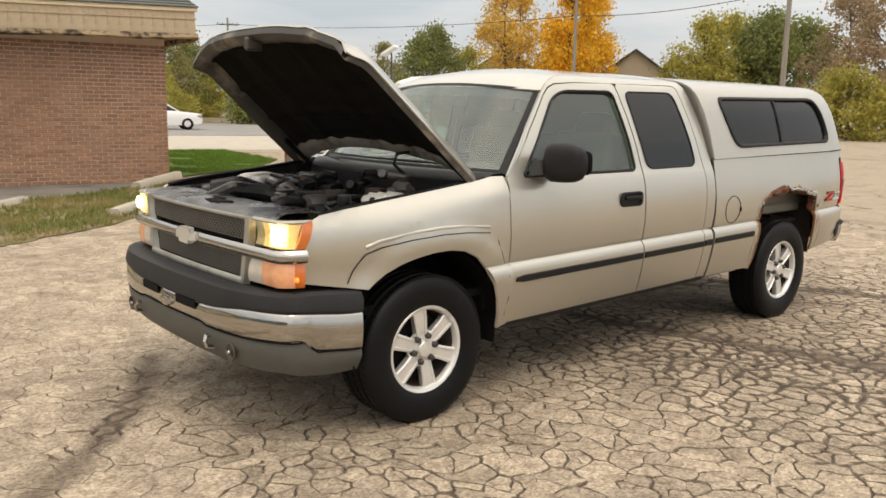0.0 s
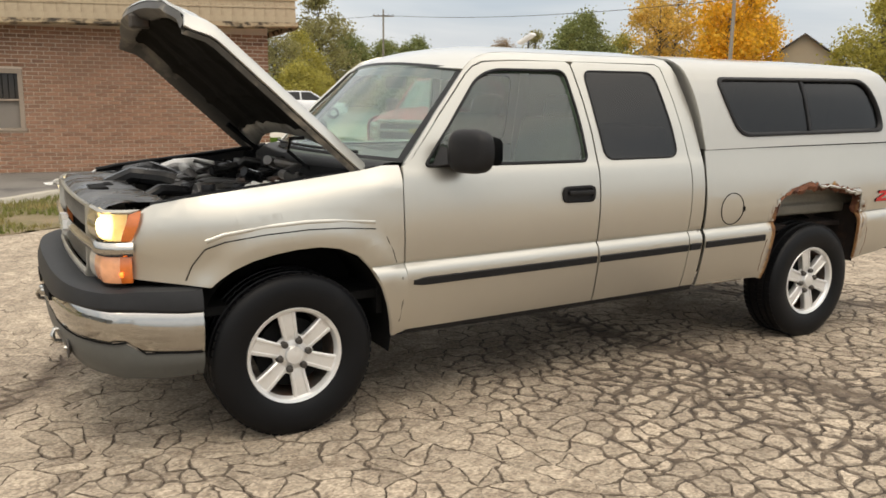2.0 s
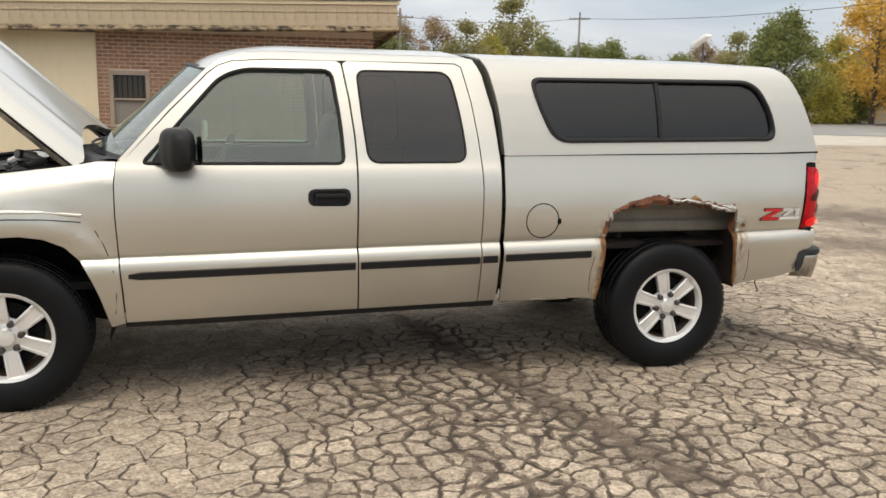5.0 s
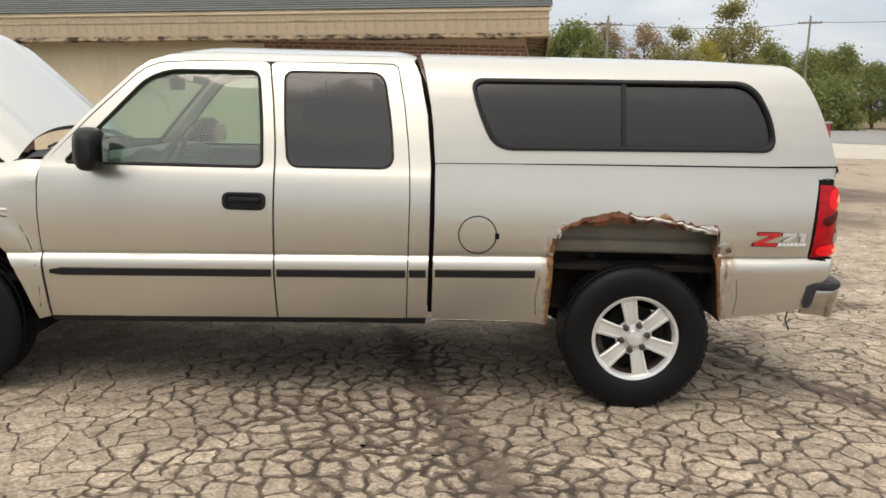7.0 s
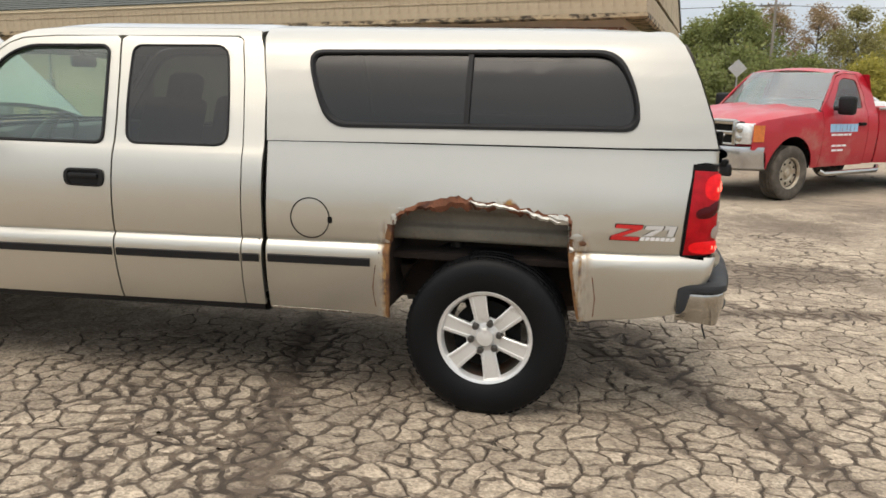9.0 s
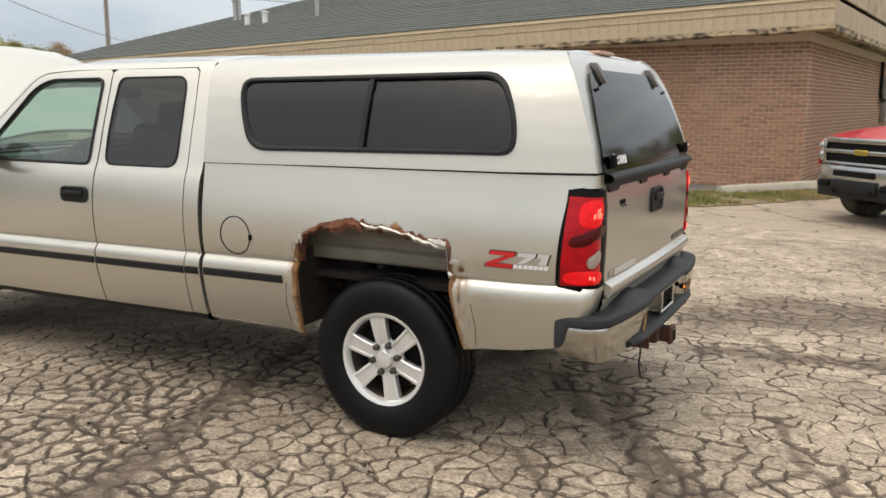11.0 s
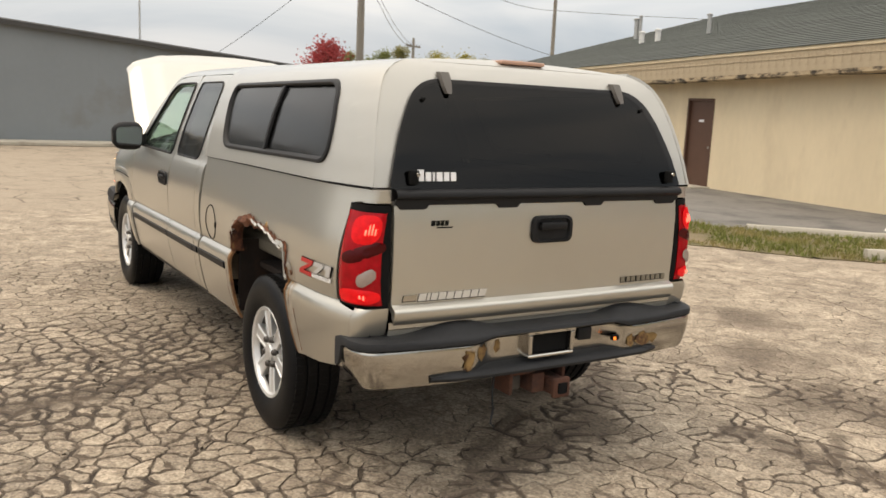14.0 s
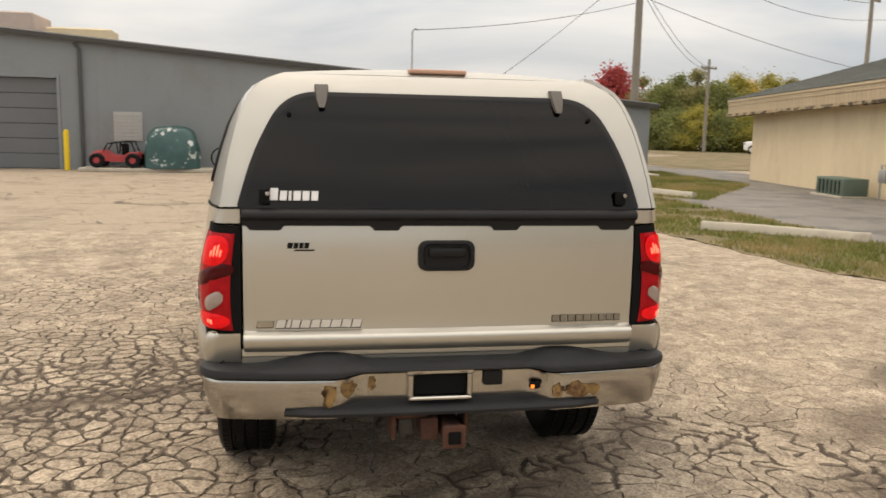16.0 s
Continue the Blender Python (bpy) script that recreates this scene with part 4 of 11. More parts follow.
def barred_window():
    root = thing("window_1", "small sash window with iron bars in the brick wall", "window", BF, "", "structure")
    x0, x1, z0, z1 = WIN
    bm = bmesh.new()
    for a, b, c, d in ((x0 - 0.055, x0 + 0.03, z0, z1), (x1 - 0.03, x1 + 0.055, z0, z1), (x0 - 0.055, x1 + 0.055, z1 - 0.03, z1 + 0.055), (x0 + 0.03, x1 - 0.03, (z0 + z1) / 2 - 0.02, (z0 + z1) / 2 + 0.02)):
        add_box(bm, a, b, -0.012, 0.10, c, d, 0.005, 1)
    part("window_frame", bm, window_frame_mat, root)
    bm = bmesh.new()
    add_box(bm, x0 - 0.08, x1 + 0.08, -0.03, 0.10, z0 - 0.06, z0, 0.008, 1)
    part("window_sill", bm, window_frame_mat, root)
    bm = bmesh.new()
    add_box(bm, x0 + 0.031, x1 - 0.031, 0.06, 0.066, z0 + 0.001, (z0 + z1) / 2 - 0.021)
    part("pane", bm, mat("window_screen", (0.23, 0.20, 0.17), rough=0.6, var=0.08), root, "grey insect screen")
    bm = bmesh.new()
    add_box(bm, x0 + 0.031, x1 - 0.031, 0.07, 0.076, (z0 + z1) / 2 + 0.021, z1 - 0.031)
    part("pane", bm, mat("window_dark_glass", (0.05, 0.045, 0.04), rough=0.08, var=0.1), root, "dark glass")
    for k in range(6):
        x = x0 + 0.09 + k * (x1 - x0 - 0.18) / 5
        bm = bmesh.new()
        add_tube(bm, [(x, 0.03, (z0 + z1) / 2 + 0.02), (x, 0.03, z1 - 0.03)], 0.007, 6)
        part("bar", bm, dark, root)
    bm = bmesh.new()
    add_box(bm, x0 - 0.05, x1 + 0.05, 0.28, 0.29, z0, z1)
    part("lining", bm, dark, root)


barred_window()


def brown_door():
    root = thing("door_1", "closed brown steel door in a cream stucco wall", "door", BF, "", "structure")
    x0, x1, z0, z1 = DOOR
    bm = bmesh.new()
    for a, b, c, d in ((x0 + 0.001, x0 + 0.06, z0, z1 - 0.001), (x1 - 0.06, x1 - 0.001, z0, z1 - 0.001), (x0 + 0.06, x1 - 0.06, z1 - 0.06, z1 - 0.001)):
        add_box(bm, a, b, -0.045, 0.12, c, d, 0.004, 1)
    part("door_frame", bm, brown_paint, root)
    bm = bmesh.new()
    add_box(bm, x0 + 0.063, x1 - 0.063, 0.03, 0.075, z0 + 0.01, z1 - 0.063, 0.004, 1)
    leaf = part("door_leaf", bm, brown_paint, root)
    bm = bmesh.new()
    add_lathe(bm, [(0.0, -0.05), (0.02, -0.048), (0.028, -0.03), (0.012, -0.02), (0.012, 0.0)], (x1 - 0.13, 0.03, 1.0), "y", 12)
    part("door_knob", bm, grey_metal, leaf)
    bm = bmesh.new()
    add_box(bm, (x0 + x1) / 2 - 0.09, (x0 + x1) / 2 + 0.09, 0.024, 0.029, 1.62, 1.68)
    part("notice", bm, white_decal, leaf, "small white notice")
    bm = bmesh.new()
    add_box(bm, x0 - 0.1, x1 + 0.1, -0.6, -0.03, 0.0, 0.05, 0.01, 1)
    part("threshold", bm, concrete, root)


brown_door()


def fascia():
    root = thing("fascia", "weathered cream boarded fascia with dark rotten lower trim", "fascia", BS, "", "structure")
    rng = random.Random(9)
    # boards along the front and the near end
    x = 0.55
    top, low = 3.39, WTOP + 0.25
    k = 0
    bw_ = 0.21
    plank = bmesh.new()
    add_box(plank, -bw_ + 0.0005, -0.0005, 0, 0.03, low, top, 0.0015, 1)
    pm = bpy.data.meshes.new("board")
    bmesh.ops.recalc_face_normals(plank, faces=plank.faces[:])
    plank.to_mesh(pm)
    plank.free()
    pm.materials.append(fascia_mat)
    while x - bw_ > -BLEN - 1.0:
        ob = new("board", pm)
        ob.parent = root
        ob.location = (x, -FOUT + rng.uniform(-0.0015, 0.0015), 0)
        x -= bw_
    y = -FOUT + 0.035
    while y + bw_ < BDEEP + 0.4:
        ob = new("board", pm)
        ob.parent = root
        ob.location = (0.55 + rng.uniform(-0.004, 0.004), y + bw_, 0)
        ob.rotation_euler = (0, 0, math.pi / 2)
        y += bw_
    bm = bmesh.new()
    add_box(bm, -BLEN - 1.0, 0.58, -FOUT - 0.014, -FOUT - 0.002, low + 0.27, low + 0.30, 0.003, 1)
    part("batten", bm, fascia_mat, root)
    # trims: drip edge above, sagging rotten trim below, soffit
    bm = bmesh.new()
    add_box(bm, -BLEN - 1.0, 0.60, -FOUT - 0.03, -FOUT + 0.05, top + 0.002, top + 0.08, 0.006, 1)
    part("drip_edge", bm, stucco, root)
    bm = bmesh.new()
    rows = []
    for xx in span(-BLEN - 1.0, 0.58, 0.12):
        w = 0.02 * noise.noise((xx * 0.9, 0, 0)) + 0.008 * noise.noise((xx * 5, 3, 0))
        rows.append([(xx, -FOUT - 0.05, low - 0.003), (xx, -FOUT - 0.055, low - 0.085 + w), (xx, -FOUT + 0.02, low - 0.12 + w * 1.2), (xx, -FOUT + 0.06, low - 0.02)])
    add_grid(bm, rows)
    part("lower_trim", bm, fascia_rot, root, "dark rotten wooden trim")
    bm = bmesh.new()
    rows = []
    for yy in span(-FOUT, BDEEP + 0.3, 0.2):
        w = 0.02 * noise.noise((yy * 1.7, 5, 0))
        rows.append([(0.595, yy, low - 0.003), (0.60, yy, low - 0.11 + w), (0.54, yy, low - 0.15 + w), (0.50, yy, low - 0.02)])
    add_grid(bm, rows)
    part("lower_trim", bm, fascia_rot, root, "dark rotten wooden trim")
    bm = bmesh.new()
    add_box(bm, -BLEN - 1.0, 0.50, -FOUT + 0.065, 0.0, low - 0.05, low - 0.03)
    part("soffit", bm, fascia_rot, root)
    bm = bmesh.new()
    add_box(bm, 0.005, 0.49, 0.005, BDEEP + 0.3, low - 0.05, low - 0.03)
    part("soffit", bm, fascia_rot, root)


fascia()


white_vent = mat("white_vent_paint", (0.7, 0.7, 0.68), rough=0.5, var=0.08, scale=5)


def roof():
    """A low shingled roof: gable at the brick end, hip at the far end, rows of shingles laid as overlapping strips."""
    root = thing("roof", "low grey shingle roof with a hip at one end", "roof", BS, "", "structure")
    z0, ze, yr = 3.475, 5.86, BDEEP / 2
    xe, xf = 0.62, -BLEN - 1.05
    y0 = -FOUT - 0.06
    hip = 6.8
    bm = bmesh.new()
    courses = 34
    for c in range(courses):
        t0, t1 = c / courses, (c + 1) / courses
        ya, yb = y0 + (yr - y0) * t0, y0 + (yr - y0) * t1
        za, zb = z0 + (ze - z0) * t0, z0 + (ze - z0) * t1
        xa, xb = xf + hip * t0, xf + hip * t1
        for sgn in (1, -1):
            f = (lambda y: y) if sgn > 0 else (lambda y: 2 * yr - y)
            n = 30
            top = [bm.verts.new((xb + (xe - xb) * i / n, f(yb + 0.02), zb + 0.002)) for i in range(n + 1)]
            mid = [bm.verts.new((xa + (xe - xa) * i / n, f(ya), za + 0.016 + 0.004 * noise.noise((i * 3.1, c * 5.7, sgn)))) for i in range(n + 1)]
            low = [bm.verts.new((xa + (xe - xa) * i / n, f(ya), za - 0.004)) for i in range(n + 1)]
            for i in range(n):
                bm.faces.new((mid[i], mid[i + 1], top[i + 1], top[i]))
                bm.faces.new((low[i], low[i + 1], mid[i + 1], mid[i]))
        ya2, yb2 = 2 * yr - ya, 2 * yr - yb
        q = [bm.verts.new(p) for p in ((xa, ya, za + 0.016), (xa, ya2, za + 0.016), (xb, yb2, zb + 0.002), (xb, yb, zb + 0.002))]
        bm.faces.new(q)
    part("shingles", bm, shingle_mat, root, "", 0)["kind"] = "stuff"
    bm = bmesh.new()
    tri_ = [(xe - 0.06, y0 + 0.1, z0), (xe - 0.06, 2 * yr - y0 - 0.1, z0), (xe - 0.06, yr, ze - 0.03)]
    a = [bm.verts.new(p) for p in tri_]
    b = [bm.verts.new((p[0] - 0.05, p[1], p[2])) for p in tri_]
    bm.faces.new(a)
    bm.faces.new(b[::-1])
    for i in range(3):
        bm.faces.new((a[i - 1], a[i], b[i], b[i - 1]))
    part("gable", bm, fascia_mat, root, "cream boarded gable", 0)
    for s, y, h, r, m in ((17.35, 2.5, 0.30, 0.085, white_vent), (16.55, 2.5, 0.30, 0.085, white_vent), (14.5, 2.7, 0.5, 0.06, grey_metal), (18.9, 3.6, 0.7, 0.05, grey_metal), (19.1, 3.6, 0.62, 0.09, grey_metal)):
        bm = bmesh.new()
        zz = z0 + (ze - z0) * (y - y0) / (yr - y0)
        add_tube(bm, [(-s, y, zz - 0.1), (-s, y, zz + h)], r, 10)
        add_lathe(bm, [(r * 1.3, 0.0), (r * 1.4, 0.05), (0.0, 0.09)], (-s, y, zz + h), "z", 10)
        part("vent_pipe", bm, m, root)



roof()


def meter():
    root = thing("electric_meter", "grey electric meter box with conduit on the stucco wall", "meter", BF)
    bm = bmesh.new()
    add_box(bm, -14.28, -13.98, -0.16, -0.031, 1.0, 1.45, 0.015, 2)
    part("box", bm, grey_metal, root)
    bm = bmesh.new()
    add_lathe(bm, [(0.0, -0.24), (0.07, -0.235), (0.085, -0.2), (0.085, -0.16)], (-14.13, 0, 1.3), "y", 16)
    part("dial", bm, clear_lens, root)
    bm = bmesh.new()
    add_tube(bm, [(-14.05, -0.08, 1.45), (-14.05, -0.08, 2.8)], 0.03, 8)
    add_tube(bm, [(-14.13, -0.08, 1.0), (-14.13, -0.08, 0.5), (-14.4, -0.08, 0.45), (-14.9, -0.08, 0.42)], 0.02, 8)
    part("conduit", bm, grey_metal, root)
    root = thing("disconnect_box", "small grey switch box on the stucco wall", "switch box", BF)
    bm = bmesh.new()
    add_box(bm, -14.75, -14.5, -0.14, -0.031, 0.55, 0.95, 0.012, 2)
    part("box", bm, grey_metal, root)
    root = thing("air_conditioner", "low green outdoor air conditioning unit beside the wall", "air conditioner", BF)
    bm = bmesh.new()
    add_box(bm, -17.3, -15.9, -1.05, -0.35, 0.06, 0.52, 0.03, 2)
    part("body", bm, ac_green, root)
    for i in range(13):
        bm = bmesh.new()
        x = -17.2 + i * 0.1
        add_box(bm, x, x + 0.05, -1.062, -1.048, 0.11, 0.46)
        part("slat", bm, dark if i % 2 else ac_green, root)
    bm = bmesh.new()
    add_box(bm, -17.4, -15.8, -1.15, -0.25, 0.0, 0.06, 0.01, 1)
    part("pad", bm, concrete, root)
    root = thing("gas_meter", "grey gas meter with pipes beside the wall", "gas meter", BF)
    bm = bmesh.new()
    add_box(bm, -15.5, -15.2, -0.4, -0.15, 0.45, 0.8, 0.05, 2)
    part("body", bm, grey_metal, root)
    bm = bmesh.new()
    add_tube(bm, [(-15.55, -0.27, 0.0), (-15.55, -0.27, 0.9), (-15.35, -0.27, 0.92), (-15.35, -0.27, 0.78)], 0.025, 8)
    part("pipe", bm, grey_metal, root)
    root = thing("meter_cabinet", "pale grey electric cabinet with dark conduit on brick", "meter cabinet", BF)
    bm = bmesh.new()
    add_box(bm, 0.016, 0.17, 9.9, 11.1, 1.15, 2.36, 0.015, 2)
    part("box", bm, grey_metal, root, "pale grey cabinet")
    bm = bmesh.new()
    add_tube(bm, [(0.06, 9.2, 2.75), (0.06, 9.2, 1.95), (0.07, 9.3, 1.78), (0.07, 9.5, 1.72), (0.08, 9.92, 1.72)], 0.045, 8)
    part("conduit", bm, dark, root, "dark bent conduit")


meter()

# ---- the grey metal building ----
grey_wall = mat("grey_metal_siding", (0.200, 0.222, 0.236), rough=0.55, var=0.06, scale=0.7, stain=(0.18, 0.185, 0.185), stain_scale=0.5)
grey_door = mat("dark_grey_door", (0.12, 0.13, 0.14), rough=0.5, var=0.08, scale=1)
roof_edge = mat("dark_eave", (0.06, 0.062, 0.064), rough=0.5, var=0.1)
yellow = mat("yellow_paint", (0.75, 0.52, 0.02), rough=0.5, var=0.1, scale=4, stain=(0.5, 0.35, 0.05), stain_scale=6)


def metal_building():
    root = thing("metal_building", "long grey metal-sided workshop with a sloping dark eave", "building", pose(-21.6, 0, 0, 0, 0, 0))
    ztop = lambda y: 3.66 - 0.083 * y
    ya, yb = -22.0, 12.5
    dy0, dy1, dz = -11.9, -8.15, 2.98
    ny0, ny1, nz = 6.9, 7.8, 2.0
    bm = bmesh.new()
    y = ya
    def strip(y0, y1, z0):
        q = [(0, y0, z0), (0, y1, z0), (0, y1, ztop(y1)), (0, y0, ztop(y0))]
        f = [bm.verts.new(p) for p in q]
        g = [bm.verts.new((-0.2, p[1], p[2])) for p in q]
        bm.faces.new(f)
        bm.faces.new(g[::-1])
        for i in range(4):
            bm.faces.new((f[i - 1], f[i], g[i], g[i - 1]))
    for a, b, c in ((ya, dy0, 0), (dy0, dy1, dz), (dy1, ny0, 0), (ny0, ny1, nz), (ny1, yb, 0)):
        strip(a, b, c)
    wall = part("wall", bm, grey_wall, root, "", 0)
    ribs = bmesh.new()
    y = ya + 0.15
    rib = 0
    while y < yb:
        if not dy0 - 0.03 < y < dy1 + 0.03 and not ny0 - 0.05 < y < ny1 + 0.05:
            add_box(ribs, 0.0, 0.005, y - 0.008, y + 0.008, 0.02, ztop(y) - 0.06)
        y += 0.305
    part("siding_ribs", ribs, grey_wall, wall, "", 0)["kind"] = "stuff"
    bm = bmesh.new()
    rows = [[(0.22, y, ztop(y) - 0.13), (0.25, y, ztop(y) + 0.02), (0.2, y, ztop(y) + 0.06), (-30, y, ztop(y) + 0.06), (-30, y, ztop(y) - 0.1), (0.0, y, ztop(y) - 0.1), (0.22, y, ztop(y) - 0.13)] for y in (ya - 0.2, (ya + yb) / 2, yb + 0.25)]
    g = add_grid(bm, rows)
    part("roof", bm, roof_edge, root, "dark metal roof edge and gutter", 20)
    bm = bmesh.new()
    add_box(bm, -30, -0.21, yb - 0.2, yb, 0, ztop(yb) - 0.11)
    part("wall", bm, grey_wall, root)
    bm = bmesh.new()
    add_tube(bm, [(0.10, -7.55, 4.1), (0.08, -7.4, 3.9), (0.08, -7.4, 0.05)], 0.06, 8)
    part("downpipe", bm, roof_edge, root)
    for z in range(6):
        bm = bmesh.new()
        add_box(bm, -0.16, -0.11, dy0 + 0.02, dy1 - 0.02, 0.02 + z * 0.49, 0.02 + z * 0.49 + 0.475, 0.012, 1)
        part("door_section", bm, grey_door, root, "dark grey overhead door section")
    bm = bmesh.new()
    for a, b, c, d in ((dy0 - 0.1, dy0, 0, dz + 0.1), (dy1, dy1 + 0.1, 0, dz + 0.1), (dy0, dy1, dz, dz + 0.1)):
        add_box(bm, 0.0, 0.04, a, b, c, d, 0.005, 1)
    part("door_trim", bm, grey_wall, root)
    vent = bmesh.new()
    add_box(vent, 0.0, 0.05, -6.42, -5.50, 0.95, 1.92, 0.008, 1)
    v = part("wall_vent", vent, grey_metal, root, "pale louvred wall vent")
    for k in range(8):
        bm = bmesh.new()
        add_box(bm, 0.05, 0.075, -6.36, -5.56, 1.0 + k * 0.112, 1.075 + k * 0.112, 0.004, 1)
        part("slat", bm, grey_metal, v)
    bm = bmesh.new()
    add_box(bm, -0.12, -0.06, ny0 + 0.01, ny1 - 0.01, 0.01, nz - 0.01, 0.006, 1)
    d = part("entry_door", bm, white_decal, root, "pale entry door with a glass pane")
    bm = bmesh.new()
    add_box(bm, -0.058, -0.05, ny0 + 0.18, ny1 - 0.18, 0.9, nz - 0.2)
    part("pane", bm, dark, d)
    bm = bmesh.new()
    g = add_grid(bm, [[(0.0, y, 2.9), (0.9, y, 2.45), (0.9, y, 2.28), (0.0, y, 2.40)] for y in (ny0 - 0.5, ny1 + 0.5)])
    bm.faces.new(g[0])
    bm.faces.new(g[1])
    part("awning", bm, roof_edge, root, "dark sloping awning", 20)
    bm = bmesh.new()
    add_box(bm, 0.03, 1.3, -7.3, 12.4, 0.0, 0.12, 0.02, 1)
    part("kerb", bm, concrete, root, "raised concrete kerb along the wall")
    bm = bmesh.new()
    add_box(bm, -6.5, -4.0, -13.0, -9.9, ztop(-10), ztop(-10) + 1.0, 0.05, 1)
    part("roof_unit", bm, mat("pinkish_brick_paint", (0.50, 0.41, 0.36), rough=0.9, var=0.15, scale=3), root, "pinkish roof unit")
    bm = bmesh.new()
    add_box(bm, -6.0, -4.5, -9.6, -7.3, ztop(-10), ztop(-10) + 0.55, 0.05, 1)
    part("roof_unit", bm, stucco, root, "low cream roof unit")
    # added sheet that stops daylight showing through the door's joints
    bm = bmesh.new()
    add_box(bm, -0.22, -0.165, dy0 + 0.005, dy1 - 0.005, 0.005, dz - 0.005)
    part("door_backing", bm, roof_edge, root, "added dark sheet behind the overhead door")


metal_building()


def bollard(x, y):
    bm = bmesh.new()
    add_lathe(bm, [(0.085, 0.0), (0.085, 1.22), (0.075, 1.28), (0.04, 1.31), (0.0, 1.315)], (0, 0, 0), "z", 16)
    ob = part("bollard", bm, yellow)
    ob.location = (x, y, 0)
    return tagged(ob, "yellow steel bollard beside the overhead door", "bollard")


bollard(-20.9, -7.75)
bollard(-29.5, 15.9)

# ---- trees ----
bark = mat("grey_bark", (0.10, 0.085, 0.065), rough=0.95, var=0.3, scale=6, bump=0.6, bscale=25, dist=0.02)
LEAF = {
    "green": mat("green_leaves", (0.21, 0.235, 0.08), rough=0.6, var=0.25, scale=0.5, island=0.3, stain=(0.29, 0.26, 0.07), stain_scale=0.5),
    "olive": mat("olive_leaves", (0.29, 0.265, 0.11), rough=0.6, var=0.25, scale=0.5, island=0.3, stain=(0.16, 0.19, 0.06), stain_scale=0.4),
    "yellow": mat("yellow_leaves", (0.40, 0.355, 0.08), rough=0.6, var=0.25, scale=0.5, island=0.3, stain=(0.28, 0.29, 0.06), stain_scale=0.45),
    "orange": mat("orange_leaves", (0.78, 0.46, 0.04), rough=0.6, var=0.22, scale=0.5, island=0.28, stain=(0.75, 0.54, 0.09), stain_scale=0.4),
    "amber": mat("amber_leaves", (0.66, 0.44, 0.10), rough=0.6, var=0.22, scale=0.5, island=0.28, stain=(0.60, 0.50, 0.18), stain_scale=0.4),
    "brown": mat("brown_leaves", (0.36, 0.26, 0.16), rough=0.7, var=0.25, scale=0.5, island=0.3, stain=(0.26, 0.23, 0.11), stain_scale=0.4),
    "red": mat("red_leaves", (0.40, 0.07, 0.07), rough=0.6, var=0.25, scale=0.5, island=0.3),
}



def translucent(m, share):
    """Leaves let part of the light through."""
    n, l = m.node_tree.nodes, m.node_tree.links
    b = n["Principled BSDF"]
    tl = n.new("ShaderNodeBsdfTranslucent")
    l.new(b.inputs["Base Color"].links[0].from_socket, tl.inputs["Color"])
    mx = n.new("ShaderNodeMixShader")
    mx.inputs["Fac"].default_value = share
    l.new(b.outputs["BSDF"], mx.inputs[1])
    l.new(tl.outputs["BSDF"], mx.inputs[2])
    l.new(mx.outputs["Shader"], n["Material Output"].inputs["Surface"])


for leaf_mat in LEAF.values():
    translucent(leaf_mat, 0.5)
translucent(grass_mat, 0.3)
translucent(lawn_mat, 0.3)


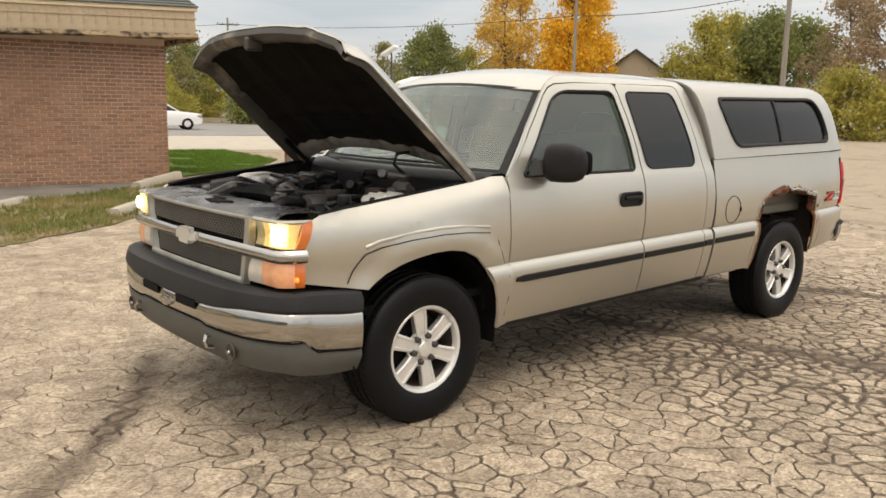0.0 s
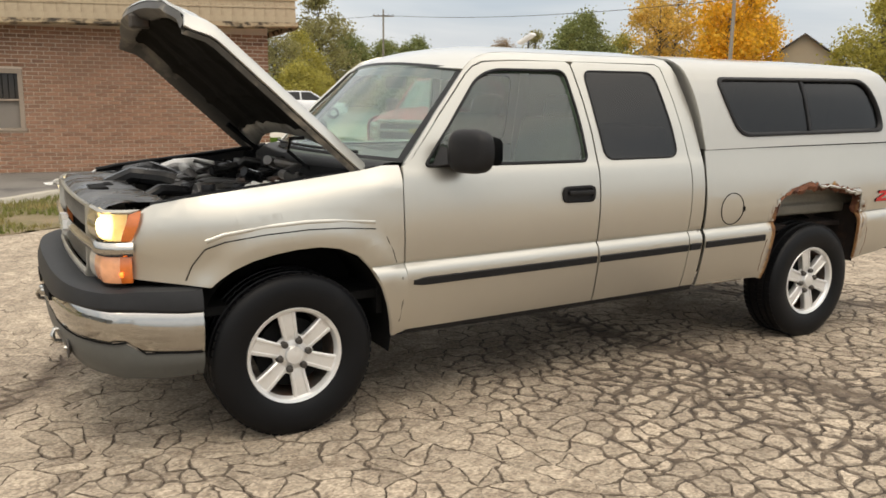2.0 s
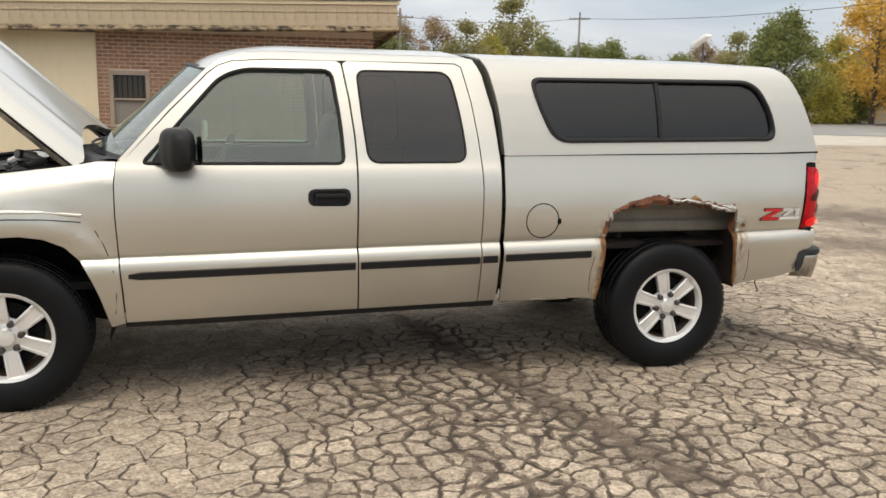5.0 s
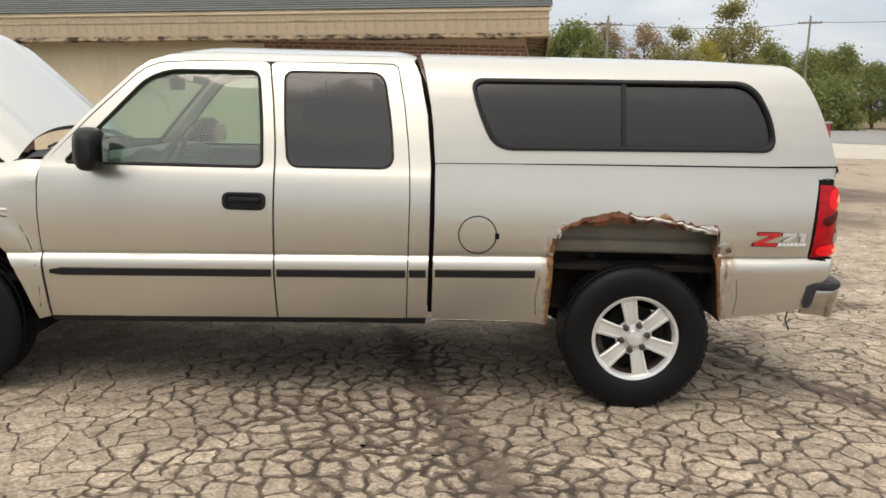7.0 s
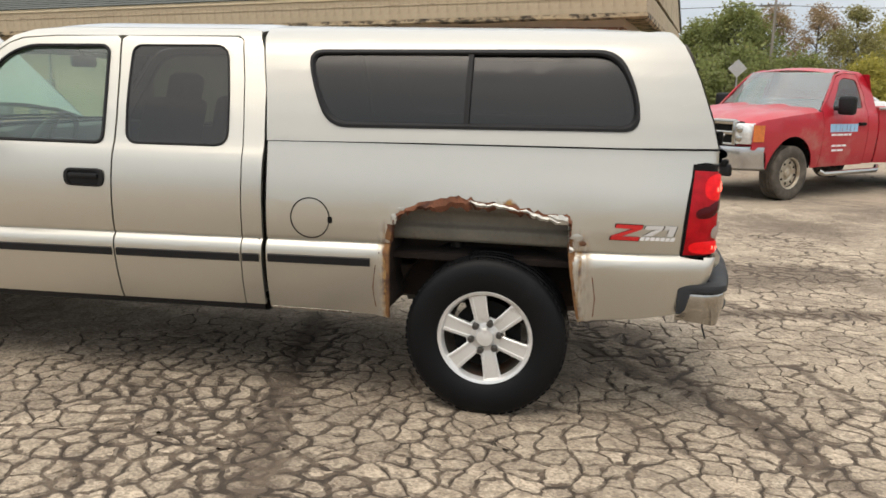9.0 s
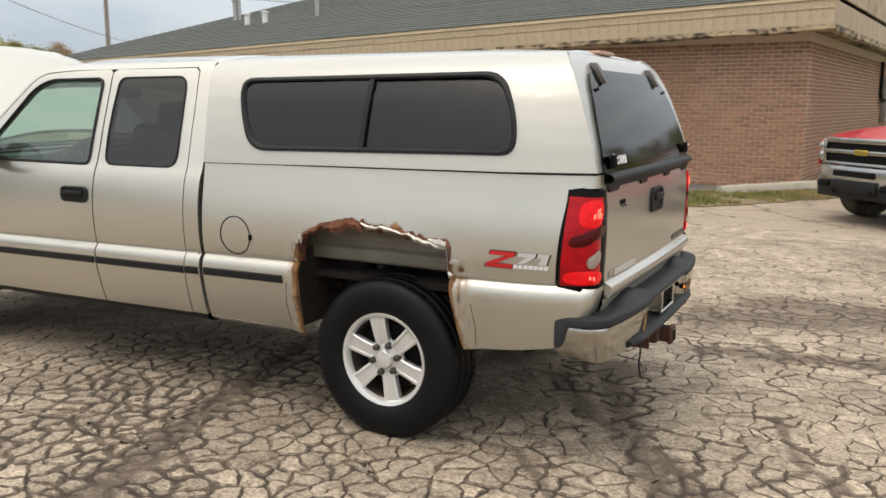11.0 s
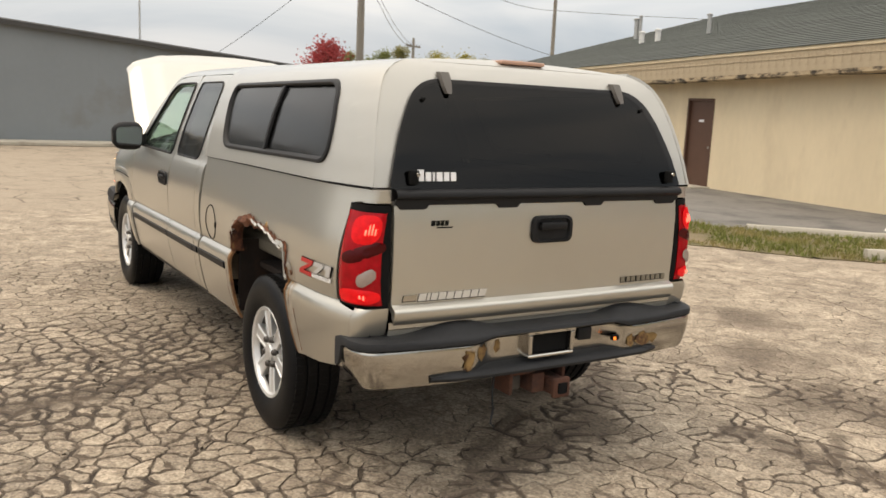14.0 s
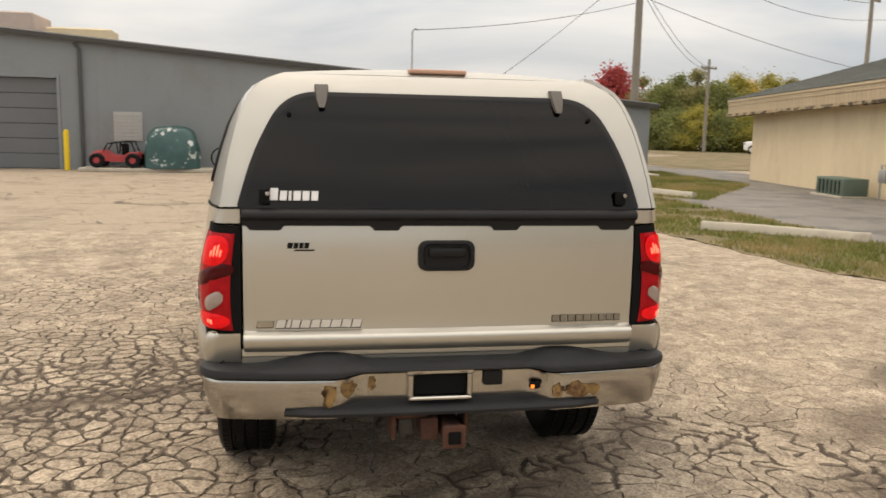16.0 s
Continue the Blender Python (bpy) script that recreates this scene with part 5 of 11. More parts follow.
def make_tree(name, leaf, height, width, low, clumps, per, size, seed, label, trunk_r=0.22, column=1.0):
    """A tapered trunk with limbs and a crown of many small leaves in uneven clumps."""
    rng = random.Random(seed)
    root = thing(name, label, "tree" if name != "bush" else "bush")
    bm = bmesh.new()
    lean = rng.uniform(-0.3, 0.3)
    top = height * 0.82
    spine = [Vector((lean * (k / 6) ** 2, 0.2 * math.sin(k + seed), top * k / 6)) for k in range(7)]
    add_tube(bm, spine, trunk_r, 8, trunk_r * 0.15)
    tips = []
    for k in range(9):
        h = low * 0.8 + (top - low * 0.8) * rng.uniform(0.0, 0.85)
        i = min(5, int(h / top * 6))
        base = spine[i].lerp(spine[i + 1], h / top * 6 - i)
        a = k * 2.4 + rng.uniform(-0.4, 0.4)
        reach = width * rng.uniform(0.45, 0.8) * (1 - 0.5 * h / height)
        tip = base + Vector((math.cos(a) * reach, math.sin(a) * reach, reach * rng.uniform(0.4, 1.0)))
        add_tube(bm, [base, base.lerp(tip, 0.5) + Vector((0, 0, 0.12 * reach)), tip], trunk_r * 0.35, 5, trunk_r * 0.06)
        tips.append(tip)
    verts, faces = [], []
    cents = []
    for k in range(clumps):
        for _ in range(30):
            u = rng.uniform(0.0, 1.0)
            z = low + (height - low) * u
            prof = math.sin(math.pi * min(1, 0.12 + 0.88 * u) ** (0.8 / column)) ** 0.7 if column == 1.0 else (1 - abs(2 * u - 0.75) ** 2.2 * 0.6)
            r = width * max(0.12, prof) * math.sqrt(rng.uniform(0.15, 1.0))
            a = rng.uniform(0, 6.283)
            c = Vector((lean * u + r * math.cos(a), r * math.sin(a), z))
            if noise.noise((c.x * 0.45 + seed, c.y * 0.45, c.z * 0.45)) > -0.22:
                break
        cents.append((c, rng.uniform(0.55, 1.25)))
    for q, (c, k) in enumerate(cents):
        if q % 2 == 0:
            h = max(low * 0.6, c.z - 0.7 * math.hypot(c.x, c.y) - 0.3)
            i = min(5, int(h / top * 6)) if h < top else 5
            base = spine[i].lerp(spine[i + 1], min(1.0, h / top * 6 - i))
            add_tube(bm, [base, base.lerp(c, 0.6) + Vector((0, 0, 0.1)), c + Vector((0, 0, 0.3))], trunk_r * 0.14, 4, trunk_r * 0.04)
    part("trunk", bm, bark, root)
    for c, k in cents:
        rad = size * 4.8 * k
        for _ in range(per):
            p = c + Vector((rng.gauss(0, 0.62), rng.gauss(0, 0.62), rng.gauss(0, 0.5))) * rad
            d = Vector((rng.gauss(0, 1), rng.gauss(0, 1), rng.gauss(0, 0.7)))
            d.normalize()
            e = d.orthogonal()
            e.rotate(Matrix.Rotation(rng.uniform(0, 6.28), 3, d))
            L = size * rng.uniform(0.6, 1.3)
            w = e.cross(d) * L * 0.42
            i = len(verts)
            verts += [p - e * L * 0.5, p + w, p + e * L * 0.5, p - w]
            faces.append((i, i + 1, i + 2, i + 3))
    me = bpy.data.meshes.new("crown")
    me.from_pydata([tuple(v) for v in verts], [], faces)
    mesh_part("crown", me, LEAF[leaf], root, "", 0)
    return root


PROTO = {
    "green": make_tree("tree", "green", 8.6, 2.9, 1.6, 150, 90, 0.15, 1, "broad green deciduous tree beyond the street"),
    "green2": make_tree("tree", "green", 7.4, 3.4, 1.0, 150, 90, 0.15, 2, "bushy dark green tree beyond the street"),
    "olive": make_tree("tree", "olive", 9.0, 3.0, 1.4, 125, 80, 0.15, 3, "olive tree thinning out in autumn"),
    "yellow": make_tree("tree", "yellow", 8.4, 3.2, 1.0, 150, 90, 0.15, 4, "yellowing tree beyond the street"),
    "orange": make_tree("tree", "orange", 12.5, 2.3, 1.2, 170, 90, 0.155, 5, "tall bright orange autumn tree", 0.2, 2.0),
    "amber": make_tree("tree", "amber", 10.5, 2.6, 1.4, 100, 70, 0.15, 6, "thin orange tree losing its leaves", 0.2, 2.0),
    "brown": make_tree("tree", "brown", 9.8, 3.2, 1.2, 105, 70, 0.14, 7, "brownish half-bare tree beyond the street"),
    "red": make_tree("tree", "red", 6.4, 2.2, 1.4, 90, 90, 0.15, 8, "dark red maple behind the workshop"),
    "bush": make_tree("bush", "green", 3.2, 2.4, 0.1, 90, 90, 0.14, 9, "dense green bush beside the street", 0.08),
    "bush2": make_tree("bush", "yellow", 3.6, 2.6, 0.1, 90, 90, 0.14, 10, "yellow-green bush beside the street", 0.08),
}
used_proto = set()
tree_rng = random.Random(31)


def plant(kind, az, dist, scale=1.0, eye=(0.0, -4.5)):
    x, y = eye[0] + dist * math.cos(radians(az)), eye[1] + dist * math.sin(radians(az))
    m = pose(x, y, 0, 0, 0, tree_rng.uniform(0, 360))
    k = scale * tree_rng.uniform(0.95, 1.05)
    if kind not in used_proto:
        used_proto.add(kind)
        ob = PROTO[kind]
        ob.scale = (k, k, k)
        ob.matrix_basis = m @ Matrix.Diagonal((k, k, k, 1))
        ob["group"] = "trees beyond the street"
    else:
        ob = PROTO[kind]
        ob = copy_thing(ob, m)
        ob.scale = (k, k, k)
    return ob


for kind, az, dist, sc in (
        ("green", 52.0, 68, 0.95), ("amber", 46.9, 74, 1.1), ("amber", 46.0, 78, 1.2), ("orange", 42.6, 70, 1.2), ("orange", 41.6, 73, 1.1), ("amber", 41.2, 76, 1.0),
        ("yellow", 34.0, 66, 1.0), ("yellow", 32.2, 70, 1.0), ("green", 30.0, 68, 1.1), ("green2", 27.9, 72, 1.2), ("brown", 25.4, 64, 1.05), ("brown", 22.8, 60, 1.1), ("bush2", 25.2, 56, 1.15), ("brown", 20.0, 62, 1.1), ("green", 16.5, 66, 1.0),
        ("bush", 54.5, 66, 1.2), ("bush2", 50.0, 72, 0.9), ("bush", 48.4, 76, 0.8), ("brown", 56.0, 88, 0.62), ("green2", 58.5, 80, 0.72), ("green2", 61.0, 78, 0.72), ("bush", 37.6, 64, 0.8), ("bush2", 44.4, 78, 0.55),
        ("bush", 63.5, 70, 1.2), ("bush2", 66.5, 100, 1.1), ("green2", 65.0, 104, 1.0), ("olive", 69.4, 84, 1.15), ("yellow", 70.8, 78, 0.82), ("olive", 72.6, 74, 0.84), ("green", 67.4, 100, 1.0), ("olive", 55.0, 84, 0.8), ("brown", 57.2, 86, 0.7), ("green", 63.0, 84, 0.8), ("yellow", 49.2, 84, 0.85), ("bush2", 71.4, 66, 1.0), ("bush2", 69.4, 70, 0.75), ("brown", 74.8, 78, 0.82), ("brown", 77.2, 74, 0.84), ("green2", 79.2, 72, 1.02), ("green2", 81.5, 76, 0.98), ("yellow", 85.3, 110, 0.62), ("olive", 84.2, 112, 0.80), ("green2", 88.0, 118, 1.3),
        ("bush", 75.0, 64, 1.2), ("bush", 78.5, 62, 1.3), ("amber", 84.9, 116, 0.62), ("bush", 86.5, 112, 1.3), ("green2", 91.0, 100, 1.2), ("olive", 94.0, 66, 1.0)):
    plant(kind, az, dist, sc)
for kind, az, dist, sc in (("red", 158.2, 62, 0.86), ("green2", 157.4, 88, 0.82), ("olive", 156.2, 84, 0.74), ("green2", 155.0, 82, 0.84), ("green", 153.9, 84, 0.76), ("olive", 152.8, 82, 0.78), ("green2", 151.6, 80, 0.84), ("yellow", 150.5, 82, 0.80), ("amber", 149.6, 88, 0.62), ("yellow", 148.5, 82, 0.78), ("olive", 147.2, 84, 0.72), ("green2", 146.0, 84, 0.80), ("brown", 144.6, 86, 0.66), ("green2", 143.2, 86, 0.76),
                           ("bush", 156.0, 78, 0.95), ("bush", 154.2, 77, 1.0), ("bush2", 152.4, 76, 0.95), ("bush", 150.8, 76, 1.0), ("bush2", 149.0, 76, 0.95), ("bush", 147.4, 77, 1.0), ("bush2", 145.6, 78, 0.95)):
    plant(kind, az, dist, sc, (7.6, -1.0))


# ---- poles and wires ----
pole_wood = mat("grey_pole_wood", (0.24, 0.215, 0.18), rough=0.9, var=0.2, scale=3, stretch=(4, 4, 0.4))


def utility_pole(x, y, h, r=0.14, arm=True, turn=0.0, label="grey wooden utility pole with a cross arm"):
    root = thing("utility_pole", label, "utility pole", pose(x, y, 0, 0, 0, turn))
    bm = bmesh.new()
    add_tube(bm, [(0, 0, 0), (0, 0, h * 0.5), (0, 0, h)], r, 12, r * 0.7)
    part("pole", bm, pole_wood, root)
    if arm:
        bm = bmesh.new()
        add_box(bm, -0.06, 0.06, -1.1, 1.1, h - 0.75, h - 0.62, 0.01, 1)
        part("cross_arm", bm, pole_wood, root)
        for k in (-1.0, -0.5, 0.5, 1.0):
            bm = bmesh.new()
            add_lathe(bm, [(0.03, 0), (0.05, 0.05), (0.03, 0.1), (0.0, 0.16)], (0, k, h - 0.62), "z", 8)
            part("insulator", bm, grey_plastic, root)
    return root


def spot(az, dist, eye=(-2.64, -4.1)):
    return eye[0] + dist * math.cos(radians(az)), eye[1] + dist * math.sin(radians(az))


PA = spot(63.6, 92)
PB = spot(40.7, 60)
PC = spot(27.6, 50)
PD = (15.7, 63.1)
PE = (-30.0, 15.4)
PF = spot(152.5, 72, (7.83, -0.59))
PG = spot(143.4, 58, (7.83, -0.59))
utility_pole(*PA, 10.4, 0.13, True, 60)
utility_pole(*PB, 10.0, 0.15, True, 60)
utility_pole(*PC, 10.5, 0.17, True, 60)
utility_pole(*PD, 8.4, 0.13, True, 80)
utility_pole(*PE, 11.5, 0.21, True, 40, "tall grey utility pole at the lot's far corner")
utility_pole(*PF, 7.5, 0.15, True, 30)
utility_pole(*PG, 10.5, 0.16, True, 30)
cable = mat("black_cable", (0.02, 0.02, 0.02), rough=0.6, var=0.1)


def wire(a, b, sag=0.8, r=0.015):
    bm = bmesh.new()
    pts = [Vector(a).lerp(Vector(b), k / 20) - Vector((0, 0, sag * (1 - (2 * k / 20 - 1) ** 2))) for k in range(21)]
    add_tube(bm, pts, r, 5)
    return tagged(part("overhead_wire", bm, cable), "black overhead wire between the poles", "wire", "overhead wires")


wire((*PA, 9.8), (*PB, 8.0), 0.6, 0.022)
wire((*PB, 8.0), (*PC, 8.2), 0.4, 0.022)
wire((*PC, 8.2), (60, -10, 8.5), 0.6, 0.022)
wire((*PA, 9.8), (*PD, 7.8), 0.5, 0.022)
wire((*PD, 7.8), (-30, 60, 8.0), 0.8, 0.022)
wire((*PE, 8.6), (*PF, 6.9), 0.7)
wire((*PE, 8.3), (*PF, 6.7), 0.9)
wire((*PE, 7.9), (-46, 52, 5.5), 1.2)
wire((*PE, 10.8), (*PG, 8.6), 1.1)
wire((*PE, 12.2), (*PG, 9.6), 1.0)
wire((*PG, 8.6), (0, 58, 8.2), 0.8)
wire((*PE, 7.6), (-22.0, 3.6, 5.0), 0.25, 0.012)
wire((*PE, 9.4), (-27, 7.5, 3.4), 0.2, 0.012)
mast = thing("service_mast", "thin grey service mast on the workshop roof", "mast", pose(-22.0, 3.6, 3.2))
bm = bmesh.new()
add_tube(bm, [(0, 0, 0.0), (0, 0, 1.75), (0.02, 0.1, 1.85), (0.02, 0.22, 1.8)], 0.03, 8)
part("pipe", bm, grey_metal, mast)


def street_light(x, y, h):
    root = thing("street_lamp", "grey lamp post with a white tilted flood lamp head", "street lamp", pose(x, y, 0, 0, 0, 50))
    bm = bmesh.new()
    add_tube(bm, [(0, 0, 0), (0, 0, h)], 0.05, 10, 0.04)
    part("pole", bm, roof_edge, root)
    bm = bmesh.new()
    add_box(bm, -0.45, 0.45, -0.22, 0.22, -0.08, 0.08, 0.05, 2, pose(0, 0.1, h + 0.1, 0, 28, 60))
    part("head", bm, white_decal, root, "white tilted lamp head")


street_light(22.6, 29.3, 4.2)


def road_sign(x, y):
    root = thing("road_sign", "pale back of a diamond-shaped road sign on a post", "road sign", pose(x, y, 0, 0, 0, -8))
    bm = bmesh.new()
    add_tube(bm, [(0, 0, 0), (0, 0, 2.9)], 0.03, 8)
    part("post", bm, grey_metal, root)
    bm = bmesh.new()
    add_box(bm, -0.30, 0.30, -0.06, -0.04, -0.30, 0.30, 0.004, 1, Matrix.Translation((0, 0, 2.52)) @ Matrix.Rotation(radians(45), 4, "Y"))
    part("plate", bm, grey_metal, root, "", 20)


road_sign(*spot(82.3, 42, (4.2, -4.7)))


# ---- far houses ----
house_wall = mat("beige_siding", (0.42, 0.36, 0.27), rough=0.8, var=0.08, scale=1)
house_roof = mat("brown_grey_shingles", (0.10, 0.085, 0.075), rough=0.9, var=0.15, scale=2)


def house(x, y, turn, w, d, h, ridge, label):
    root = thing("house", label, "house", pose(x, y, 0, 0, 0, turn))
    bm = bmesh.new()
    v = [bm.verts.new(p) for p in ((-w, -d, 0), (w, -d, 0), (w, d, 0), (-w, d, 0), (-w, -d, h), (w, -d, h), (w, d, h), (-w, d, h), (0, -d, ridge), (0, d, ridge))]
    for q in ((0, 1, 5, 8, 4), (2, 3, 7, 9, 6), (1, 2, 6, 5), (3, 0, 4, 7)):
        bm.faces.new([v[i] for i in q])
    part("wall", bm, house_wall, root, "", 0)
    bm = bmesh.new()
    for sg in (-1, 1):
        q = [(0, -d - 0.4, ridge + 0.12), (0, d + 0.4, ridge + 0.12), (sg * (w + 0.5), d + 0.4, h - 0.12), (sg * (w + 0.5), -d - 0.4, h - 0.12)]
        a = [bm.verts.new(p) for p in q]
        b = [bm.verts.new((p[0], p[1], p[2] - 0.12)) for p in q]
        bm.faces.new(a)
        bm.faces.new(b[::-1])
        for i in range(4):
            bm.faces.new((a[i - 1], a[i], b[i], b[i - 1]))
    part("roof", bm, house_roof, root, "", 0)
    for k in (-0.5, 0.5):
        bm = bmesh.new()
        add_box(bm, k * w - 0.45, k * w + 0.45, -d - 0.05, -d + 0.02, 1.0, 2.3, 0.02, 1)
        win = part("window", bm, white_decal, root)
        bm = bmesh.new()
        add_box(bm, k * w - 0.37, k * w + 0.37, -d - 0.07, -d - 0.052, 1.08, 2.22)
        part("pane", bm, dark, win)


house(*spot(36.8, 84), -52, 3.2, 5.0, 4.6, 7.0, "beige house with a brown gable roof behind trees")
house(*spot(45.2, 92), -46, 5.0, 4.0, 4.4, 7.6, "house with a dark roof behind orange trees")
house(*spot(87.3, 98, (5.01, -4.6)), -2, 2.3, 4.0, 1.9, 3.2, "small grey-roofed house beyond the street")

# low pale wall and pipe gate at the far side of the lot
bm = bmesh.new()
for (x0, y0), (x1, y1) in zip([(40, 33), (58, 27)], [(57, 27.4), (84, 17)]):
    L = math.hypot(x1 - x0, y1 - y0)
    add_box(bm, 0, L, -0.15, 0.15, 0, 0.45, 0.03, 1, pose(x0, y0, 0, 0, 0, math.degrees(math.atan2(y1 - y0, x1 - x0))))
tagged(part("low_wall", bm, concrete), "low pale concrete wall along the street", "wall", "", "structure")
gate_rail = thing("pipe_gate", "white pipe gate at the edge of the lot", "gate", pose(62, 24.2, 0, 0, 0, -25))
for pts in ([(0, 0, 0), (0, 0, 2.2)], [(0, 0, 2.15), (-3.0, 0, 2.15)], [(-3, 0, 0), (-3, 0, 2.15)]):
    bm = bmesh.new()
    add_tube(bm, pts, 0.06, 8)
    part("pipe", bm, white_decal, gate_rail)

# ---- clutter by the workshop ----
tarp_mat = mat("teal_tarpaulin", (0.03, 0.085, 0.085), rough=0.4, var=0.3, scale=4, stain=(0.55, 0.58, 0.57), stain_scale=2.0, stain_at=(0.58, 0.61))
bm = bmesh.new()
rows = []
for i in range(19):
    t = i / 18
    row = []
    for j in range(37):
        a = 2 * math.pi * j / 36
        k = (1 - t ** 2.6) ** 0.5 * 0.98 + 0.02
        k = 0.9 * k + 0.1 * (1 - t)
        r = k
        x, y = 0.55 * math.cos(a), 0.88 * math.sin(a)
        sq = 1 / max(abs(math.cos(a)), abs(math.sin(a))) ** 0.5
        z = 1.34 * math.sin(t * math.pi / 2) ** 0.85
        f = 1 + 0.10 * noise.noise((math.cos(a) * 2.2, math.sin(a) * 2.2, t * 2.5)) + 0.05 * noise.noise((math.cos(a) * 7, math.sin(a) * 7, t * 3))
        if j == 36:
            f = row_first
        if j == 0:
            row_first = f
        row.append((x * sq * r * f, y * sq * r * f, z + 0.10 * noise.noise((x * 2, y * 2, 5)) * t))
    rows.append(row)
add_grid(bm, rows)
bmesh.ops.remove_doubles(bm, verts=bm.verts[:], dist=0.002)
ob = part("covered_machine", bm, tarp_mat, None, "", 60)
ob.location = (-20.75, -4.45, 0.115)
tagged(ob, "machine wrapped in a teal tarpaulin beside the workshop wall", "tarpaulin")

atv_red = mat("faded_red_plastic", (0.35, 0.03, 0.035), rough=0.4, var=0.2, scale=5, coat=0.3)
atv = thing("off_road_buggy", "small red off-road buggy parked against the workshop wall", "buggy", pose(-20.9, -6.2, 0.12, 0, 0, 0))
bm = bmesh.new()
rows = []
for y, w, z0, z1 in ((-0.80, 0.25, 0.30, 0.42), (-0.65, 0.38, 0.25, 0.52), (-0.35, 0.42, 0.22, 0.58), (-0.1, 0.42, 0.20, 0.42), (0.25, 0.42, 0.20, 0.40), (0.40, 0.42, 0.22, 0.50), (0.72, 0.36, 0.28, 0.52), (0.80, 0.25, 0.32, 0.45)):
    rows.append([(-w, y, z0), (-w, y, z1 - 0.05), (-w * 0.8, y, z1), (w * 0.8, y, z1), (w, y, z1 - 0.05), (w, y, z0), (-w, y, z0)])
g = add_grid(bm, rows)
part("body", bm, atv_red, atv, "", 40)
for y in (-0.55, 0.55):
    for x in (-0.42, 0.42):
        bm = bmesh.new()
        add_lathe(bm, [(0.10, -0.10), (0.20, -0.11), (0.235, -0.07), (0.24, 0.0), (0.235, 0.07), (0.20, 0.11), (0.10, 0.10)], (x, y, 0.24), "x", 20)
        w = part("wheel", bm, rubber, atv)
        bm = bmesh.new()
        add_lathe(bm, [(0.0, 0.09), (0.09, 0.10), (0.12, 0.08)], (x, y, 0.24), "x", 14)
        part("rim", bm, atv_red, w)
for x in (-0.38, 0.38):
    bm = bmesh.new()
    add_tube(bm, [(x, -0.35, 0.55), (x, -0.22, 0.78), (x, 0.05, 0.80), (x, 0.10, 0.45)], 0.022, 8)
    part("roll_bar", bm, dark, atv)
    bm = bmesh.new()
    add_tube(bm, [(x, 0.15, 0.45), (x, 0.18, 0.84), (x, 0.5, 0.84), (x, 0.62, 0.52)], 0.022, 8)
    part("roll_bar", bm, dark, atv)
bm = bmesh.new()
add_box(bm, -0.3, 0.3, 0.18, 0.32, 0.40, 0.78, 0.05, 2)
part("seat", bm, dark, atv)
hoop = bmesh.new()
add_tube(hoop, [(0.1 * math.cos(a), 0.34 * math.cos(a), 0.36 + 0.34 * math.sin(a)) for a in [2 * math.pi * k / 32 for k in range(34)]], 0.025, 8, caps=False)
ob = part("hose_ring", hoop, dark)
ob.location = (-20.9, -2.9, 0.10)
tagged(ob, "black rubber hoop leaning beside the workshop wall", "hoop")


